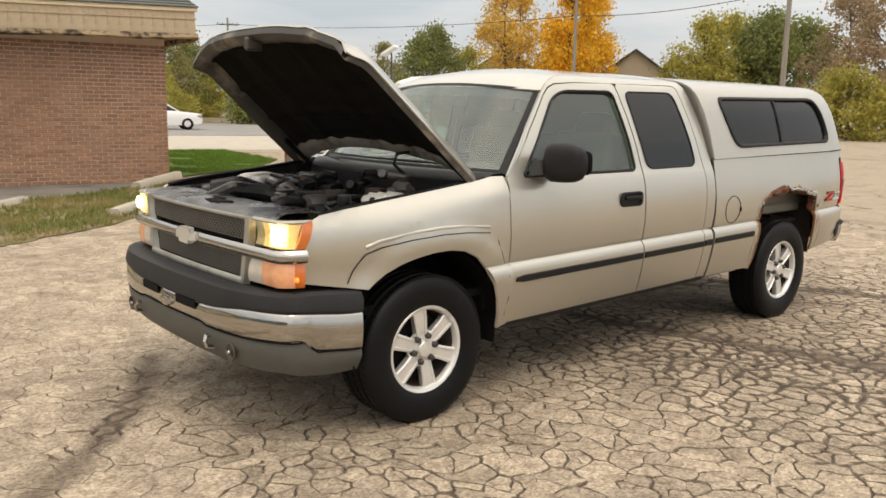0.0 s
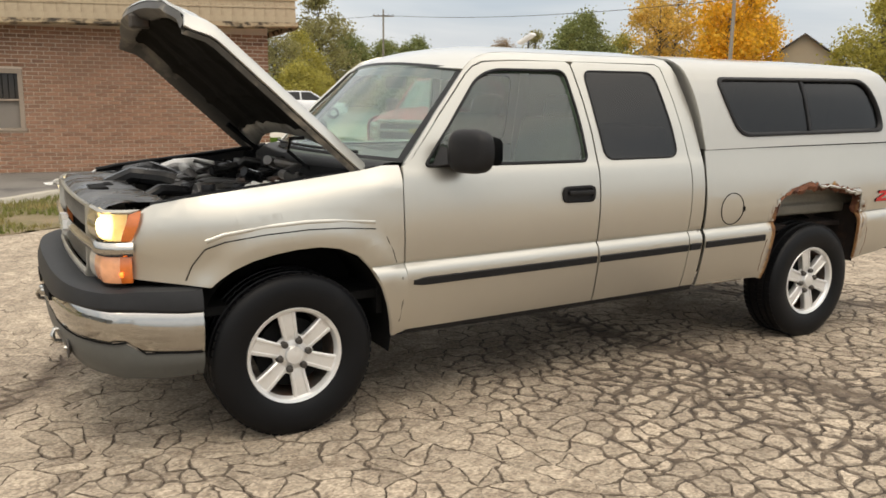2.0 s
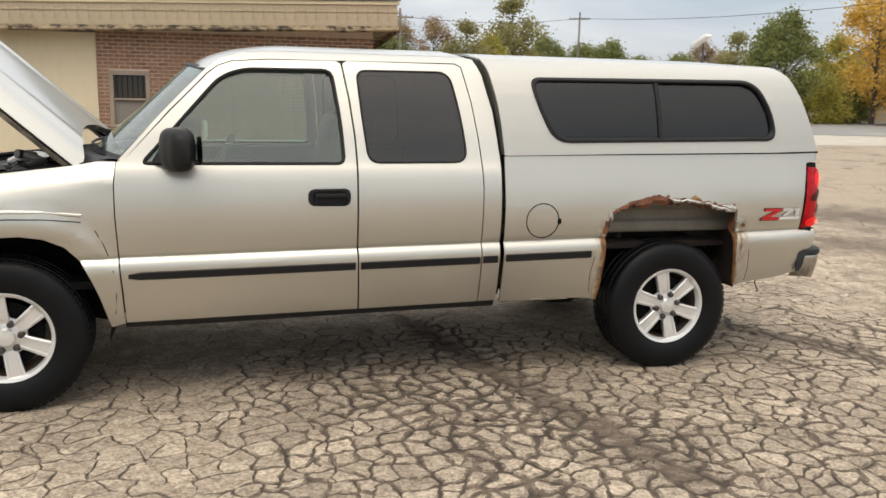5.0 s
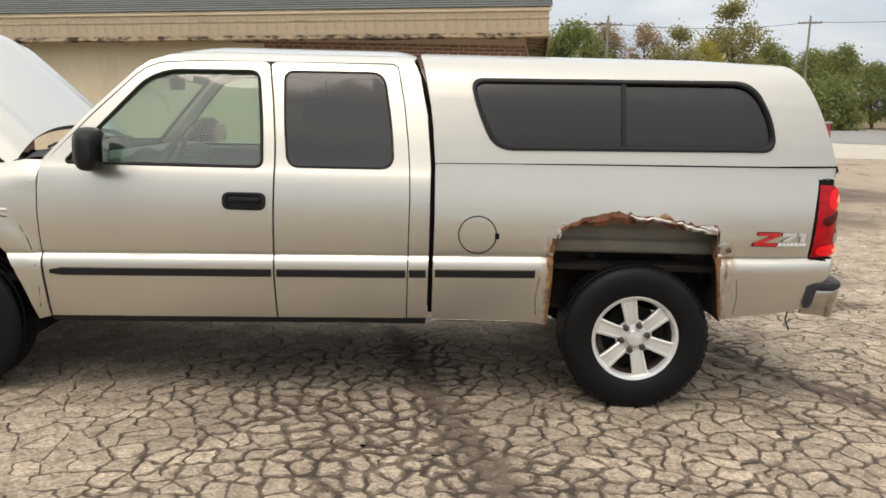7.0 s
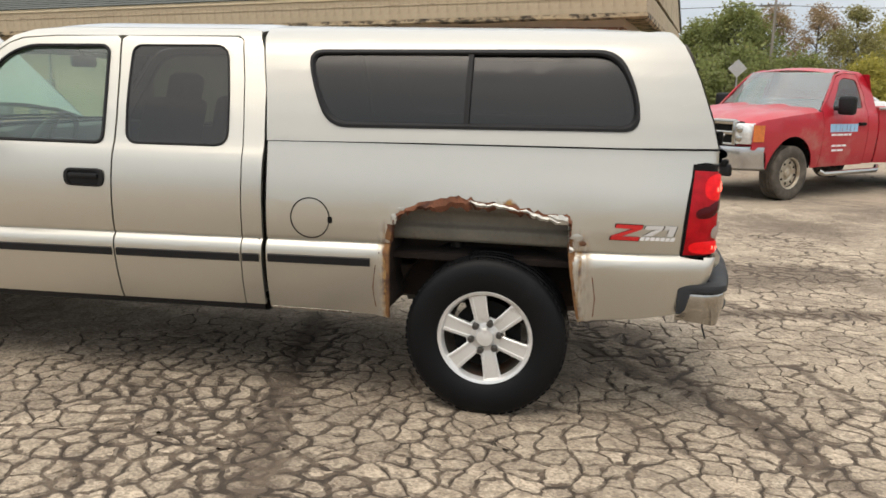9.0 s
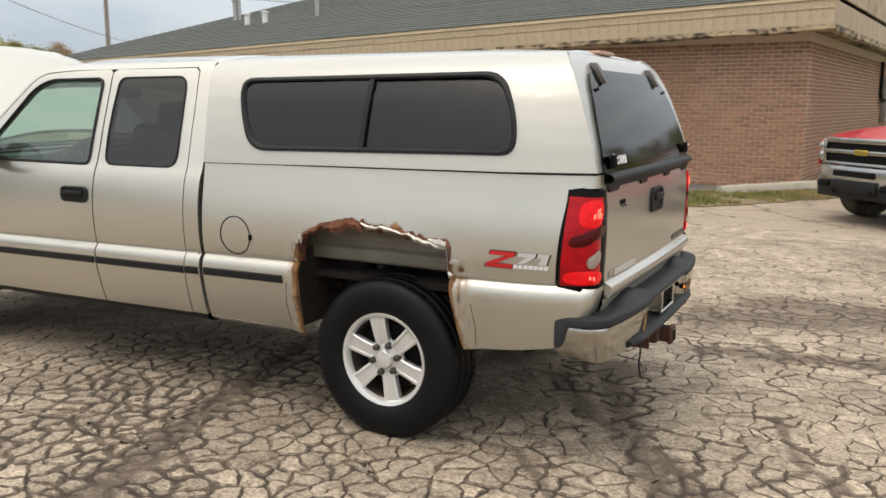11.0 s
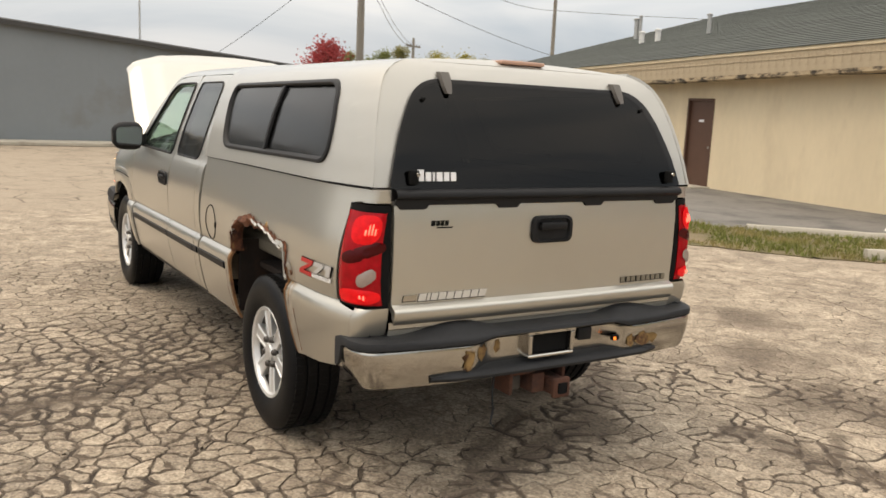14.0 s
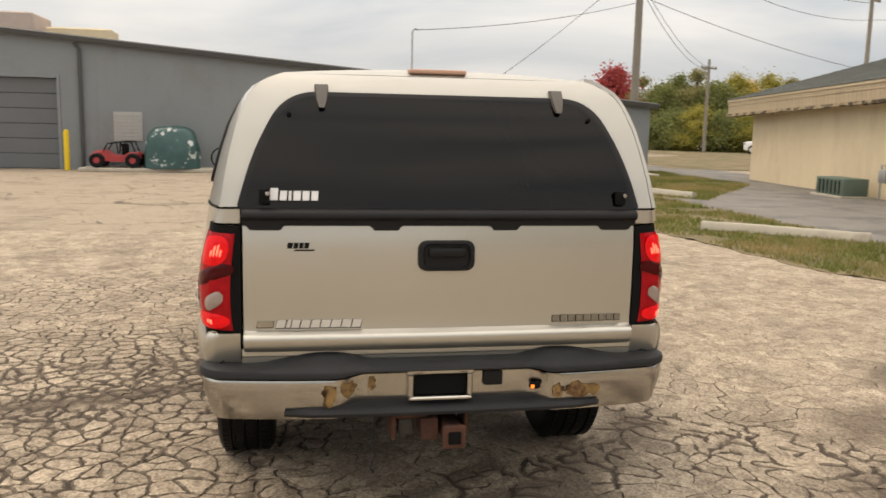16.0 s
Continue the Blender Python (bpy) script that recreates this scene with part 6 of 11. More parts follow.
# ---- white cars far off ----
def small_car(x, y, turn, material, label):
    root = thing("car", label, "car", pose(x, y, 0.02, 0, 0, turn))
    stations = [(-2.35, 0.50, 0.78, 0.70), (-2.25, 0.36, 0.92, 0.84), (-1.95, 0.30, 0.99, 0.91), (-1.20, 0.27, 1.06, 0.93), (-0.75, 0.26, 1.10, 0.93), (0.4, 0.26, 1.12, 0.93), (1.6, 0.27, 1.14, 0.92), (2.15, 0.34, 1.14, 0.89), (2.30, 0.46, 1.02, 0.80)]
    bm = bmesh.new()
    g = add_grid(bm, [[(px, -w, z0), (px, -w * 1.015, (z0 + z1) / 2), (px, -w, z1 - 0.10), (px, -w * 0.93, z1), (px, w * 0.93, z1), (px, w, z1 - 0.10), (px, w * 1.015, (z0 + z1) / 2), (px, w, z0)] for px, z0, z1, w in stations])
    bm.faces.new(g[0])
    bm.faces.new(g[-1][::-1])
    part("body", bm, material, root, "", 40)
    # greenhouse: slanted screen, long roof, upright tail
    lower, upper = ((-0.95, 0.86), (2.12, 0.83)), ((-0.05, 0.70), (1.85, 0.68))
    bm = bmesh.new()
    lo = [bm.verts.new((px, sg * w, 1.08)) for (px, w) in lower for sg in (-1, 1)]
    hi = [bm.verts.new((px, sg * w, 1.60)) for (px, w) in upper for sg in (-1, 1)]
    for i, j in ((0, 1), (1, 3), (3, 2), (2, 0)):
        bm.faces.new((lo[i], lo[j], hi[j], hi[i]))
    part("window_band", bm, dark_glass, root, "dark windows", 0)
    bm = bmesh.new()
    add_box(bm, -0.12, 1.92, -0.71, 0.71, 1.59, 1.68, 0.04, 2)
    part("roof", bm, material, root)
    for sg in (-1, 1):
        for xa, xb in ((-0.95, -0.05), (0.55, 0.62), (1.45, 1.50), (2.12, 1.85)):
            bm = bmesh.new()
            add_tube(bm, [(xa, sg * 0.862, 1.08), (xb, sg * 0.712, 1.61)], 0.045, 6)
            part("pillar", bm, material, root)
        bm = bmesh.new()
        add_box(bm, -2.30, -1.92, min(sg * 0.62, sg * 0.90), max(sg * 0.62, sg * 0.90), 0.74, 0.88, 0.03, 2)
        part("headlamp", bm, clear_lens, root, "clear headlamp")
        for px in (-1.42, 1.42):
            bm = bmesh.new()
            add_lathe(bm, [(0.20, -0.11), (0.33, -0.11), (0.365, -0.06), (0.365, 0.06), (0.33, 0.11), (0.20, 0.11)], (px, sg * 0.84, 0.345), "y", 20)
            wheel = part("wheel", bm, rubber, root, "dark tyre")
            bm = bmesh.new()
            add_lathe(bm, [(0.0, -0.08), (0.18, -0.09), (0.22, -0.06), (0.22, 0.06), (0.18, 0.09), (0.0, 0.08)], (px, sg * 0.84, 0.345), "y", 16)
            part("rim", bm, alloy, wheel, "grey rim")


car_white = mat("white_car_paint", (0.72, 0.73, 0.74), rough=0.25, var=0.03, coat=0.5)
small_car(*spot(148.2, 70, (7.83, -0.59)), 20, car_white, "white car parked beyond the building")
small_car(*spot(67.9, 54), 163, car_white, "white car on the far street")


# ---- the pewter pickup ----
# x runs from the front axle (0) to the rear axle (3.645), the driver's side is at -y
WB, HUBZ, TYR = 3.645, 0.361, 0.391
truck = thing("pickup_truck", "pewter extended-cab pickup with raised hood and rusted wheel arches", "pickup truck",
              pose(3.645, -0.9, 0.030, 0, 0, -0.1) @ pose(-3.645, 0.9, 0))

CAB_Z = [0.36, 0.40, 0.45, 0.52, 0.60, 0.66, 0.70, 0.725, 0.742, 0.752, 0.760, 0.768, 0.776, 0.80, 0.86, 0.95, 1.04, 1.11, 1.16, 1.195, 1.222, 1.26, 1.40, 1.55, 1.70, 1.75, 1.785, 1.81]
CAB_H = [0.89, 0.914, 0.934, 0.953, 0.969, 0.978, 0.982, 0.9795, 0.973, 0.9665, 0.959, 0.952, 0.9615, 0.965, 0.9725, 0.9765, 0.9715, 0.962, 0.952, 0.941, 0.928, 0.914, 0.868, 0.808, 0.742, 0.715, 0.675, 0.6]
BED_H = [0.89, 0.914, 0.934, 0.953, 0.969, 0.978, 0.982, 0.9795, 0.973, 0.9665, 0.959, 0.952, 0.9615, 0.965, 0.9725, 0.972, 0.963, 0.953, 0.945, 0.939, 0.934, 0.927, 0.91, 0.89, 0.86, 0.85, 0.84, 0.83]
ZCUTS = [0.40, 0.43, 0.46, 0.50, 0.55, 0.60, 0.65, 0.69, 0.72, 0.733, 0.742, 0.748, 0.753, 0.758, 0.763, 0.768, 0.773, 0.778, 0.80, 0.84, 0.88, 0.92, 0.97, 1.02, 1.06, 1.10, 1.13, 1.15, 1.17, 1.19, 1.205, 1.22, 1.235, 1.25, 1.27, 1.31, 1.36, 1.42, 1.48, 1.54, 1.60, 1.66, 1.70, 1.73, 1.75, 1.77, 1.785, 1.797]
RISE = 0.0155


def tilt(x, z):
    """Height above the crease line, which runs slightly uphill towards the tail."""
    return z - RISE * (x - 1.2) * smoothstep(1.2, 1.0, z)


def untilt(x, v):
    z = v
    for _ in range(12):
        z = v + RISE * (x - 1.2) * smoothstep(1.2, 1.0, z)
    return z


def cab_half(x, z):
    return float(np.interp(tilt(x, z), CAB_Z, CAB_H))


FT_X = [-0.75, -0.65, -0.48, -0.30, -0.115, 0.10, 0.35, 0.46, 0.60]
FT_Z = [1.035, 1.075, 1.115, 1.136, 1.155, 1.180, 1.210, 1.230, 1.236]


def fender_half(x, z):
    h = float(np.interp(tilt(x, z), CAB_Z, CAB_H))
    if z > 1.10:
        h = max(h, 0.964)
    if x < 0.34:
        low = np.interp(z, [0.4, 0.81, 0.90], [0, 0, 1])
        h = h * low + (0.958 * (1 - low))
    r = math.hypot(x - 0.05, z - 0.37)
    h += 0.016 * smoothstep(0.655, 0.565, r) * smoothstep(0.2, 0.5, z)
    if x < -0.15:
        h -= 0.115 * ((-0.15 - x) / 0.55) ** 2
    d = float(np.interp(x, FT_X, FT_Z)) - z
    if d < 0.13:
        h -= (0.02 + 0.055 * smoothstep(-0.62, -0.1, x)) * (1 - max(d, 0) / 0.13) ** 2
    return h


def bed_half(x, z):
    h = float(np.interp(tilt(x, z), CAB_Z, BED_H))
    r = math.hypot(x - WB, z - 0.42)
    h += 0.004 * smoothstep(0.70, 0.55, r) * smoothstep(0.7, 0.85, z) * smoothstep(1.15, 0.95, z)
    if x > 4.25:
        h -= 0.055 * ((x - 4.25) / 0.37) ** 2
    return h


def side(half, sgn, push=0.0):
    return lambda x, z: Vector((x, sgn * (half(x, z) + push), z))


def body_panel(outline, holes, half, sgn, ucuts, thick):
    """A side panel whose cuts follow the rising crease."""
    lay = lambda loop: [(x, tilt(x, z)) for x, z in loop]
    place = side(half, sgn)
    return sheet(lay(outline), [lay(h) for h in holes], lambda x, v: place(x, untilt(x, v)), ucuts, ZCUTS, thick)


def xc(a, b, step=0.07):
    return span(a, b, step)[1:-1]


DOORLINE = [(0.568, 0.415), (0.562, 0.58), (0.550, 0.78), (0.542, 0.98), (0.542, 1.12), (0.552, 1.230)]


lip_mat = mat("specked_pewter_paint", (0.48, 0.445, 0.38), rough=0.35, metal=0.4, var=0.06, scale=3, stain=(0.14, 0.055, 0.025), stain_scale=9, stain_at=(0.60, 0.64))


def build_fender(s):
    arch = [(0.500, 0.395), (0.482, 0.47), (0.455, 0.57), (0.420, 0.66), (0.372, 0.75), (0.305, 0.82), (0.21, 0.863), (0.109, 0.879), (0.0, 0.876), (-0.10, 0.862), (-0.20, 0.838), (-0.29, 0.80), (-0.348, 0.762), (-0.385, 0.73)]
    out = [(x - 0.006, z) for x, z in DOORLINE]
    out += [(0.46, 1.230), (0.35, 1.210), (0.10, 1.180), (-0.115, 1.155), (-0.30, 1.136), (-0.48, 1.115), (-0.60, 1.092), (-0.645, 1.065), (-0.672, 0.99), (-0.688, 0.90), (-0.695, 0.78)]
    out += arch[::-1]
    bm = body_panel(out, [], fender_half, s, xc(-0.70, 0.56, 0.04), 0.012)
    ob = part("fender", bm, paint, truck, "", 50)
    # rolled arch lip, and black tubes that paint the shade of the creases
    bm = bmesh.new()
    pts = [(x, s * (fender_half(x, z) - 0.010), z + 0.004) for x, z in arch]
    add_tube(bm, pts, 0.009, 6)
    part("arch_lip", bm, lip_mat, ob, "rolled wheel arch lip with rust specks")
    ridge = bmesh.new()
    bm = bmesh.new()
    line = [(-0.482, 0.765), (-0.455, 0.83), (-0.405, 0.90), (-0.32, 0.928), (-0.15, 0.951), (0.05, 0.962), (0.22, 0.958), (0.385, 0.942)]
    for lift, rad, p0 in ((0.0, 0.0026, 0.0), (0.030, 0.016, 0.30)):
        xs = [p[0] for p in line]
        zs = [p[1] for p in line]
        along = [i / (len(line) - 1) for i in range(len(line))]
        fine = []
        for i in range(61):
            t = p0 + (1 - p0) * i / 60
            x, z = float(np.interp(t, along, xs)), float(np.interp(t, along, zs)) + lift
            fine.append((x, s * (fender_half(x, z) + 0.0035), z))
        if lift:
            add_tube(ridge, [(x, y - s * 0.0168, z) for x, y, z in fine], rad, 20)
        else:
            add_tube(bm, fine, rad, 6)
    part("ridge", ridge, paint, ob)
    add_tube(bm, [(x, s * (fender_half(x, z) - 0.0015), z) for x, z in [(0.445, 0.90), (0.480, 0.83), (0.500, 0.77)]], 0.003, 6)
    add_tube(bm, [(x, s * (fender_half(x, z) - 0.0015), z) for x, z in [(0.522, 0.70), (0.530, 0.57), (0.520, 0.47)]], 0.003, 6)
    part("crease", bm, dark, ob)
    return ob


def molding(parent, half, s, x0, x1, zc, front_tip=False):
    """A pewter strip with a black insert along the lower doors."""
    bm = bmesh.new()
    rows = []
    for x in span(x0, x1, 0.06):
        z = zc + RISE * (x - 1.2)
        k = 0.55 if front_tip and x < x0 + 0.02 else 1.0
        rows.append([(x, s * (half(x, z + dz * k) + o), z + dz * k) for dz, o in ((0.022, -0.002), (0.017, 0.008), (-0.017, 0.008), (-0.022, -0.002))])
    g = add_grid(bm, rows)
    bm.faces.new(g[0])
    bm.faces.new(g[-1])
    return part("trim_strip", bm, black_plastic, parent, "black side trim strip")


def window_seal(parent, loop, half, s, r=0.009):
    bm = bmesh.new()
    pts = [(x, s * (half(x, z) + 0.002), z) for x, z in loop]
    add_tube(bm, pts + pts[:2], r, 6, caps=False)
    part("window_seal", bm, black_plastic, parent)


def pane(parent, loop, half, s, material, push=-0.012, label=""):
    xs = [p[0] for p in loop]
    bm = sheet(loop, [], side(half, s, push), xc(min(xs), max(xs), 0.12), [z for z in ZCUTS if z > 1.2][::2], 0.0)
    ob = part("window_pane", bm, material, parent, label, 60, (0, s, 0))
    ob.visible_shadow = False
    return ob


def build_front_door(s):
    out = list(DOORLINE) + [(0.60, 1.252), (0.80, 1.47), (1.0, 1.675), (1.05, 1.712), (1.12, 1.737), (1.30, 1.75), (1.66, 1.757), (1.685, 1.74), (1.715, 1.55), (1.735, 1.36), (1.740, 1.24), (1.740, 1.1), (1.738, 0.8), (1.742, 0.62), (1.748, 0.433)]
    win = rounded([(0.672, 1.224), (1.678, 1.224), (1.668, 1.43), (1.632, 1.705), (1.17, 1.70), (1.055, 1.655)], [0.03, 0.04, 0.2, 0.05, 0.1, 0.06])
    bm = body_panel(out, [win], cab_half, s, xc(0.54, 1.75), 0.03)
    ob = part("front_door", bm, paint, truck, "", 50)
    window_seal(ob, win, cab_half, s)
    pane(ob, win, cab_half, s, clear_glass, label="clear door glass")
    molding(ob, cab_half, s, 0.590, 1.730, 0.673, True)
    handle(ob, 1.594, 1.050, s)
    return ob


def handle(parent, x, z, s):
    y = cab_half(x, z)
    bm = bmesh.new()
    loop = rounded([(x - 0.112, z - 0.045), (x + 0.112, z - 0.047), (x + 0.112, z + 0.047), (x - 0.112, z + 0.045)], 0.04, 5)
    ring = []
    for scale, o in ((1.0, 0.0), (0.97, 0.012), (0.80, 0.014), (0.76, 0.0035), (0.3, 0.003)):
        ring.append([bm.verts.new((x + (a - x) * scale, s * (y + o), z + (b - z) * scale)) for a, b in loop])
    n = len(loop)
    for a, b in zip(ring, ring[1:]):
        for k in range(n):
            bm.faces.new((a[k], a[(k + 1) % n], b[(k + 1) % n], b[k]))
    bm.faces.new(ring[-1])
    h = part("door_handle", bm, black_plastic, parent, "black pull handle in an oval bezel")
    bm = bmesh.new()
    add_box(bm, x - 0.078, x + 0.085, min(s * (y + 0.006), s * (y + 0.026)), max(s * (y + 0.006), s * (y + 0.026)), z - 0.002, z + 0.022, 0.007, 2)
    part("grip", bm, black_plastic, h)


def build_rear_door(s):
    out = [(1.757, 0.433), (1.751, 0.62), (1.747, 0.8), (1.749, 1.1), (1.750, 1.24), (1.745, 1.36), (1.725, 1.55), (1.695, 1.74), (1.72, 1.757), (2.325, 1.757), (2.356, 1.74), (2.396, 1.55), (2.420, 1.36), (2.431, 1.24), (2.436, 1.1), (2.432, 0.8), (2.430, 0.62), (2.428, 0.445)]
    win = rounded([(1.810, 1.228), (2.352, 1.231), (2.334, 1.45), (2.285, 1.712), (1.768, 1.708), (1.785, 1.45)], [0.06, 0.07, 0.3, 0.07, 0.05, 0.3])
    bm = body_panel(out, [win], cab_half, s, xc(1.75, 2.43), 0.03)
    ob = part("rear_door", bm, paint, truck, "", 50)
    window_seal(ob, win, cab_half, s, 0.006)
    pane(ob, win, cab_half, s, tint_glass, 0.001, "tinted rear door glass")
    molding(ob, cab_half, s, 1.758, 2.424, 0.673)
    return ob


def build_cab_side(s):
    out = [(0.558, 1.236), (0.78, 1.485), (0.99, 1.70), (1.06, 1.752), (1.16, 1.785), (1.32, 1.80), (2.38, 1.80), (2.435, 1.79), (2.475, 1.70), (2.518, 1.50), (2.542, 1.24), (2.542, 0.9), (2.536, 0.447),
           (2.434, 0.447), (2.436, 0.62), (2.438, 0.8), (2.442, 1.1), (2.437, 1.24), (2.426, 1.36), (2.402, 1.55), (2.362, 1.743), (2.330, 1.763), (1.30, 1.756), (1.115, 1.743), (1.045, 1.717), (0.996, 1.68), (0.795, 1.475), (0.594, 1.247)]
    bm = body_panel(out, [], cab_half, s, xc(0.55, 2.54, 0.06), 0.02)
    ob = part("cab_side", bm, paint, truck, "", 50)
    molding(ob, cab_half, s, 2.442, 2.528, 0.675)
    return ob


ARCH_OK = [(3.170, 0.42), (3.176, 0.56), (3.19, 0.68), (3.225, 0.78), (3.29, 0.86), (3.38, 0.915), (3.50, 0.945), (3.62, 0.95), (3.75, 0.945), (3.87, 0.91), (3.96, 0.85), (4.03, 0.76), (4.062, 0.65), (4.078, 0.48)]


def torn_arch():
    """The eaten-away arch: ragged along the top."""
    rng = random.Random(21)
    top = [(3.185, 0.80), (3.198, 0.90), (3.225, 0.945), (3.28, 0.972), (3.36, 0.995), (3.45, 1.016), (3.53, 1.024), (3.60, 1.006), (3.70, 1.002), (3.80, 0.99), (3.88, 0.972), (3.95, 0.958), (4.0, 0.965), (4.035, 0.945), (4.028, 0.90), (4.02, 0.83)]
    pts = [(3.168, 0.42), (3.176, 0.56), (3.180, 0.68)]
    for (x0, z0), (x1, z1) in zip(top, top[1:]):
        n = 4
        for k in range(n):
            t = k / n
            pts.append((x0 + (x1 - x0) * t + rng.uniform(-0.004, 0.004), z0 + (z1 - z0) * t + rng.uniform(-0.009, 0.007)))
    pts.append(top[-1])
    return pts + [(4.035, 0.72), (4.052, 0.62), (4.068, 0.52), (4.078, 0.478)]


bed_paint = mat("rusting_pewter_paint", (0.530, 0.512, 0.458), rough=0.33, metal=0.84, var=0.03, scale=1.3, coat=0.9, detail=1.0)


def rust_round(m, centre, r0, r1, zlow):
    """Rust that eats outwards from the edge of an arch, ragged with noise."""
    n, l = m.node_tree.nodes, m.node_tree.links
    b = n["Principled BSDF"]
    co = n.new("ShaderNodeTexCoord")
    sub = n.new("ShaderNodeVectorMath")
    sub.operation = "SUBTRACT"
    sub.inputs[1].default_value = centre
    l.new(co.outputs["Object"], sub.inputs[0])
    mul = n.new("ShaderNodeVectorMath")
    mul.operation = "MULTIPLY"
    mul.inputs[1].default_value = (0.93, 0.0, 0.80)
    l.new(sub.outputs["Vector"], mul.inputs[0])
    ln = n.new("ShaderNodeVectorMath")
    ln.operation = "LENGTH"
    l.new(mul.outputs["Vector"], ln.inputs[0])
    nz = n.new("ShaderNodeTexNoise")
    nz.inputs["Scale"].default_value = 11
    nz.inputs["Detail"].default_value = 8
    l.new(co.outputs["Object"], nz.inputs["Vector"])
    ad = n.new("ShaderNodeMath")
    ad.operation = "MULTIPLY_ADD"
    l.new(nz.outputs["Fac"], ad.inputs[0])
    ad.inputs[1].default_value = -0.16
    l.new(ln.outputs["Value"], ad.inputs[2])
    mr = n.new("ShaderNodeMapRange")
    mr.inputs["From Min"].default_value = r1
    mr.inputs["From Max"].default_value = r0
    l.new(ad.outputs[0], mr.inputs["Value"])
    # runs of rust down the flanks of the arch
    sx = n.new("ShaderNodeSeparateXYZ")
    l.new(co.outputs["Object"], sx.inputs["Vector"])
    st = n.new("ShaderNodeMapping")
    st.inputs["Scale"].default_value = (30, 30, 4)
    l.new(co.outputs["Object"], st.inputs["Vector"])
    sn = n.new("ShaderNodeTexNoise")
    sn.inputs["Scale"].default_value = 1.0
    sn.inputs["Detail"].default_value = 5
    l.new(st.outputs["Vector"], sn.inputs["Vector"])
    total = mr.outputs["Result"]
    for at, reach in ((3.162, 0.046), (4.075, 0.060)):
        ds = n.new("ShaderNodeMath")
        ds.operation = "SUBTRACT"
        l.new(sx.outputs["X"], ds.inputs[0])
        ds.inputs[1].default_value = at
        ab = n.new("ShaderNodeMath")
        ab.operation = "ABSOLUTE"
        l.new(ds.outputs[0], ab.inputs[0])
        fall = n.new("ShaderNodeMapRange")
        fall.inputs["From Min"].default_value = reach
        fall.inputs["From Max"].default_value = 0.0
        l.new(ab.outputs[0], fall.inputs["Value"])
        up = n.new("ShaderNodeMapRange")
        up.inputs["From Min"].default_value = 0.93
        up.inputs["From Max"].default_value = 0.86
        l.new(sx.outputs["Z"], up.inputs["Value"])
        nr = n.new("ShaderNodeMapRange")
        nr.inputs["From Min"].default_value = 0.34
        nr.inputs["From Max"].default_value = 0.54
        l.new(sn.outputs["Fac"], nr.inputs["Value"])
        m1 = n.new("ShaderNodeMath")
        m1.operation = "MULTIPLY"
        l.new(fall.outputs["Result"], m1.inputs[0])
        l.new(up.outputs["Result"], m1.inputs[1])
        m2 = n.new("ShaderNodeMath")
        m2.operation = "MULTIPLY"
        l.new(m1.outputs[0], m2.inputs[0])
        l.new(nr.outputs["Result"], m2.inputs[1])
        mm = n.new("ShaderNodeMath")
        mm.operation = "MAXIMUM"
        l.new(total, mm.inputs[0])
        l.new(m2.outputs[0], mm.inputs[1])
        total = mm.outputs[0]
    n2 = n.new("ShaderNodeTexNoise")
    n2.inputs["Scale"].default_value = 30
    n2.inputs["Detail"].default_value = 6
    l.new(co.outputs["Object"], n2.inputs["Vector"])
    rp = n.new("ShaderNodeValToRGB")
    rp.color_ramp.elements[0].position = 0.35
    rp.color_ramp.elements[0].color = (0.075, 0.03, 0.014, 1)
    rp.color_ramp.elements[1].position = 0.62
    rp.color_ramp.elements[1].color = (0.33, 0.185, 0.055, 1)
    l.new(n2.outputs["Fac"], rp.inputs["Fac"])
    mx = n.new("ShaderNodeMix")
    mx.data_type = "RGBA"
    l.new(total, mx.inputs[0])
    l.new(b.inputs["Base Color"].links[0].from_socket, mx.inputs[6])
    l.new(rp.outputs["Color"], mx.inputs[7])
    l.new(mx.outputs[2], b.inputs["Base Color"])
    inv = n.new("ShaderNodeMath")
    inv.operation = "MULTIPLY_ADD"
    l.new(total, inv.inputs[0])
    inv.inputs[1].default_value = -0.84
    inv.inputs[2].default_value = 0.84
    l.new(inv.outputs[0], b.inputs["Metallic"])
    ct = n.new("ShaderNodeMath")
    ct.operation = "MULTIPLY_ADD"
    l.new(total, ct.inputs[0])
    ct.inputs[1].default_value = -0.9
    ct.inputs[2].default_value = 0.9
    l.new(ct.outputs[0], b.inputs["Coat Weight"])
    rg = n.new("ShaderNodeMath")
    rg.operation = "MULTIPLY_ADD"
    l.new(total, rg.inputs[0])
    rg.inputs[1].default_value = 0.59
    rg.inputs[2].default_value = 0.33
    l.new(rg.outputs[0], b.inputs["Roughness"])


rust_round(bed_paint, (3.62, -0.96, 0.50), 0.328, 0.350, 0.4)


rust_run = mat("orange_rust", (0.20, 0.095, 0.035), rough=0.85, var=0.4, scale=18, stain=(0.085, 0.035, 0.018), stain_scale=12, stain_at=(0.48, 0.62), bump=0.5, bscale=80, dist=0.003)


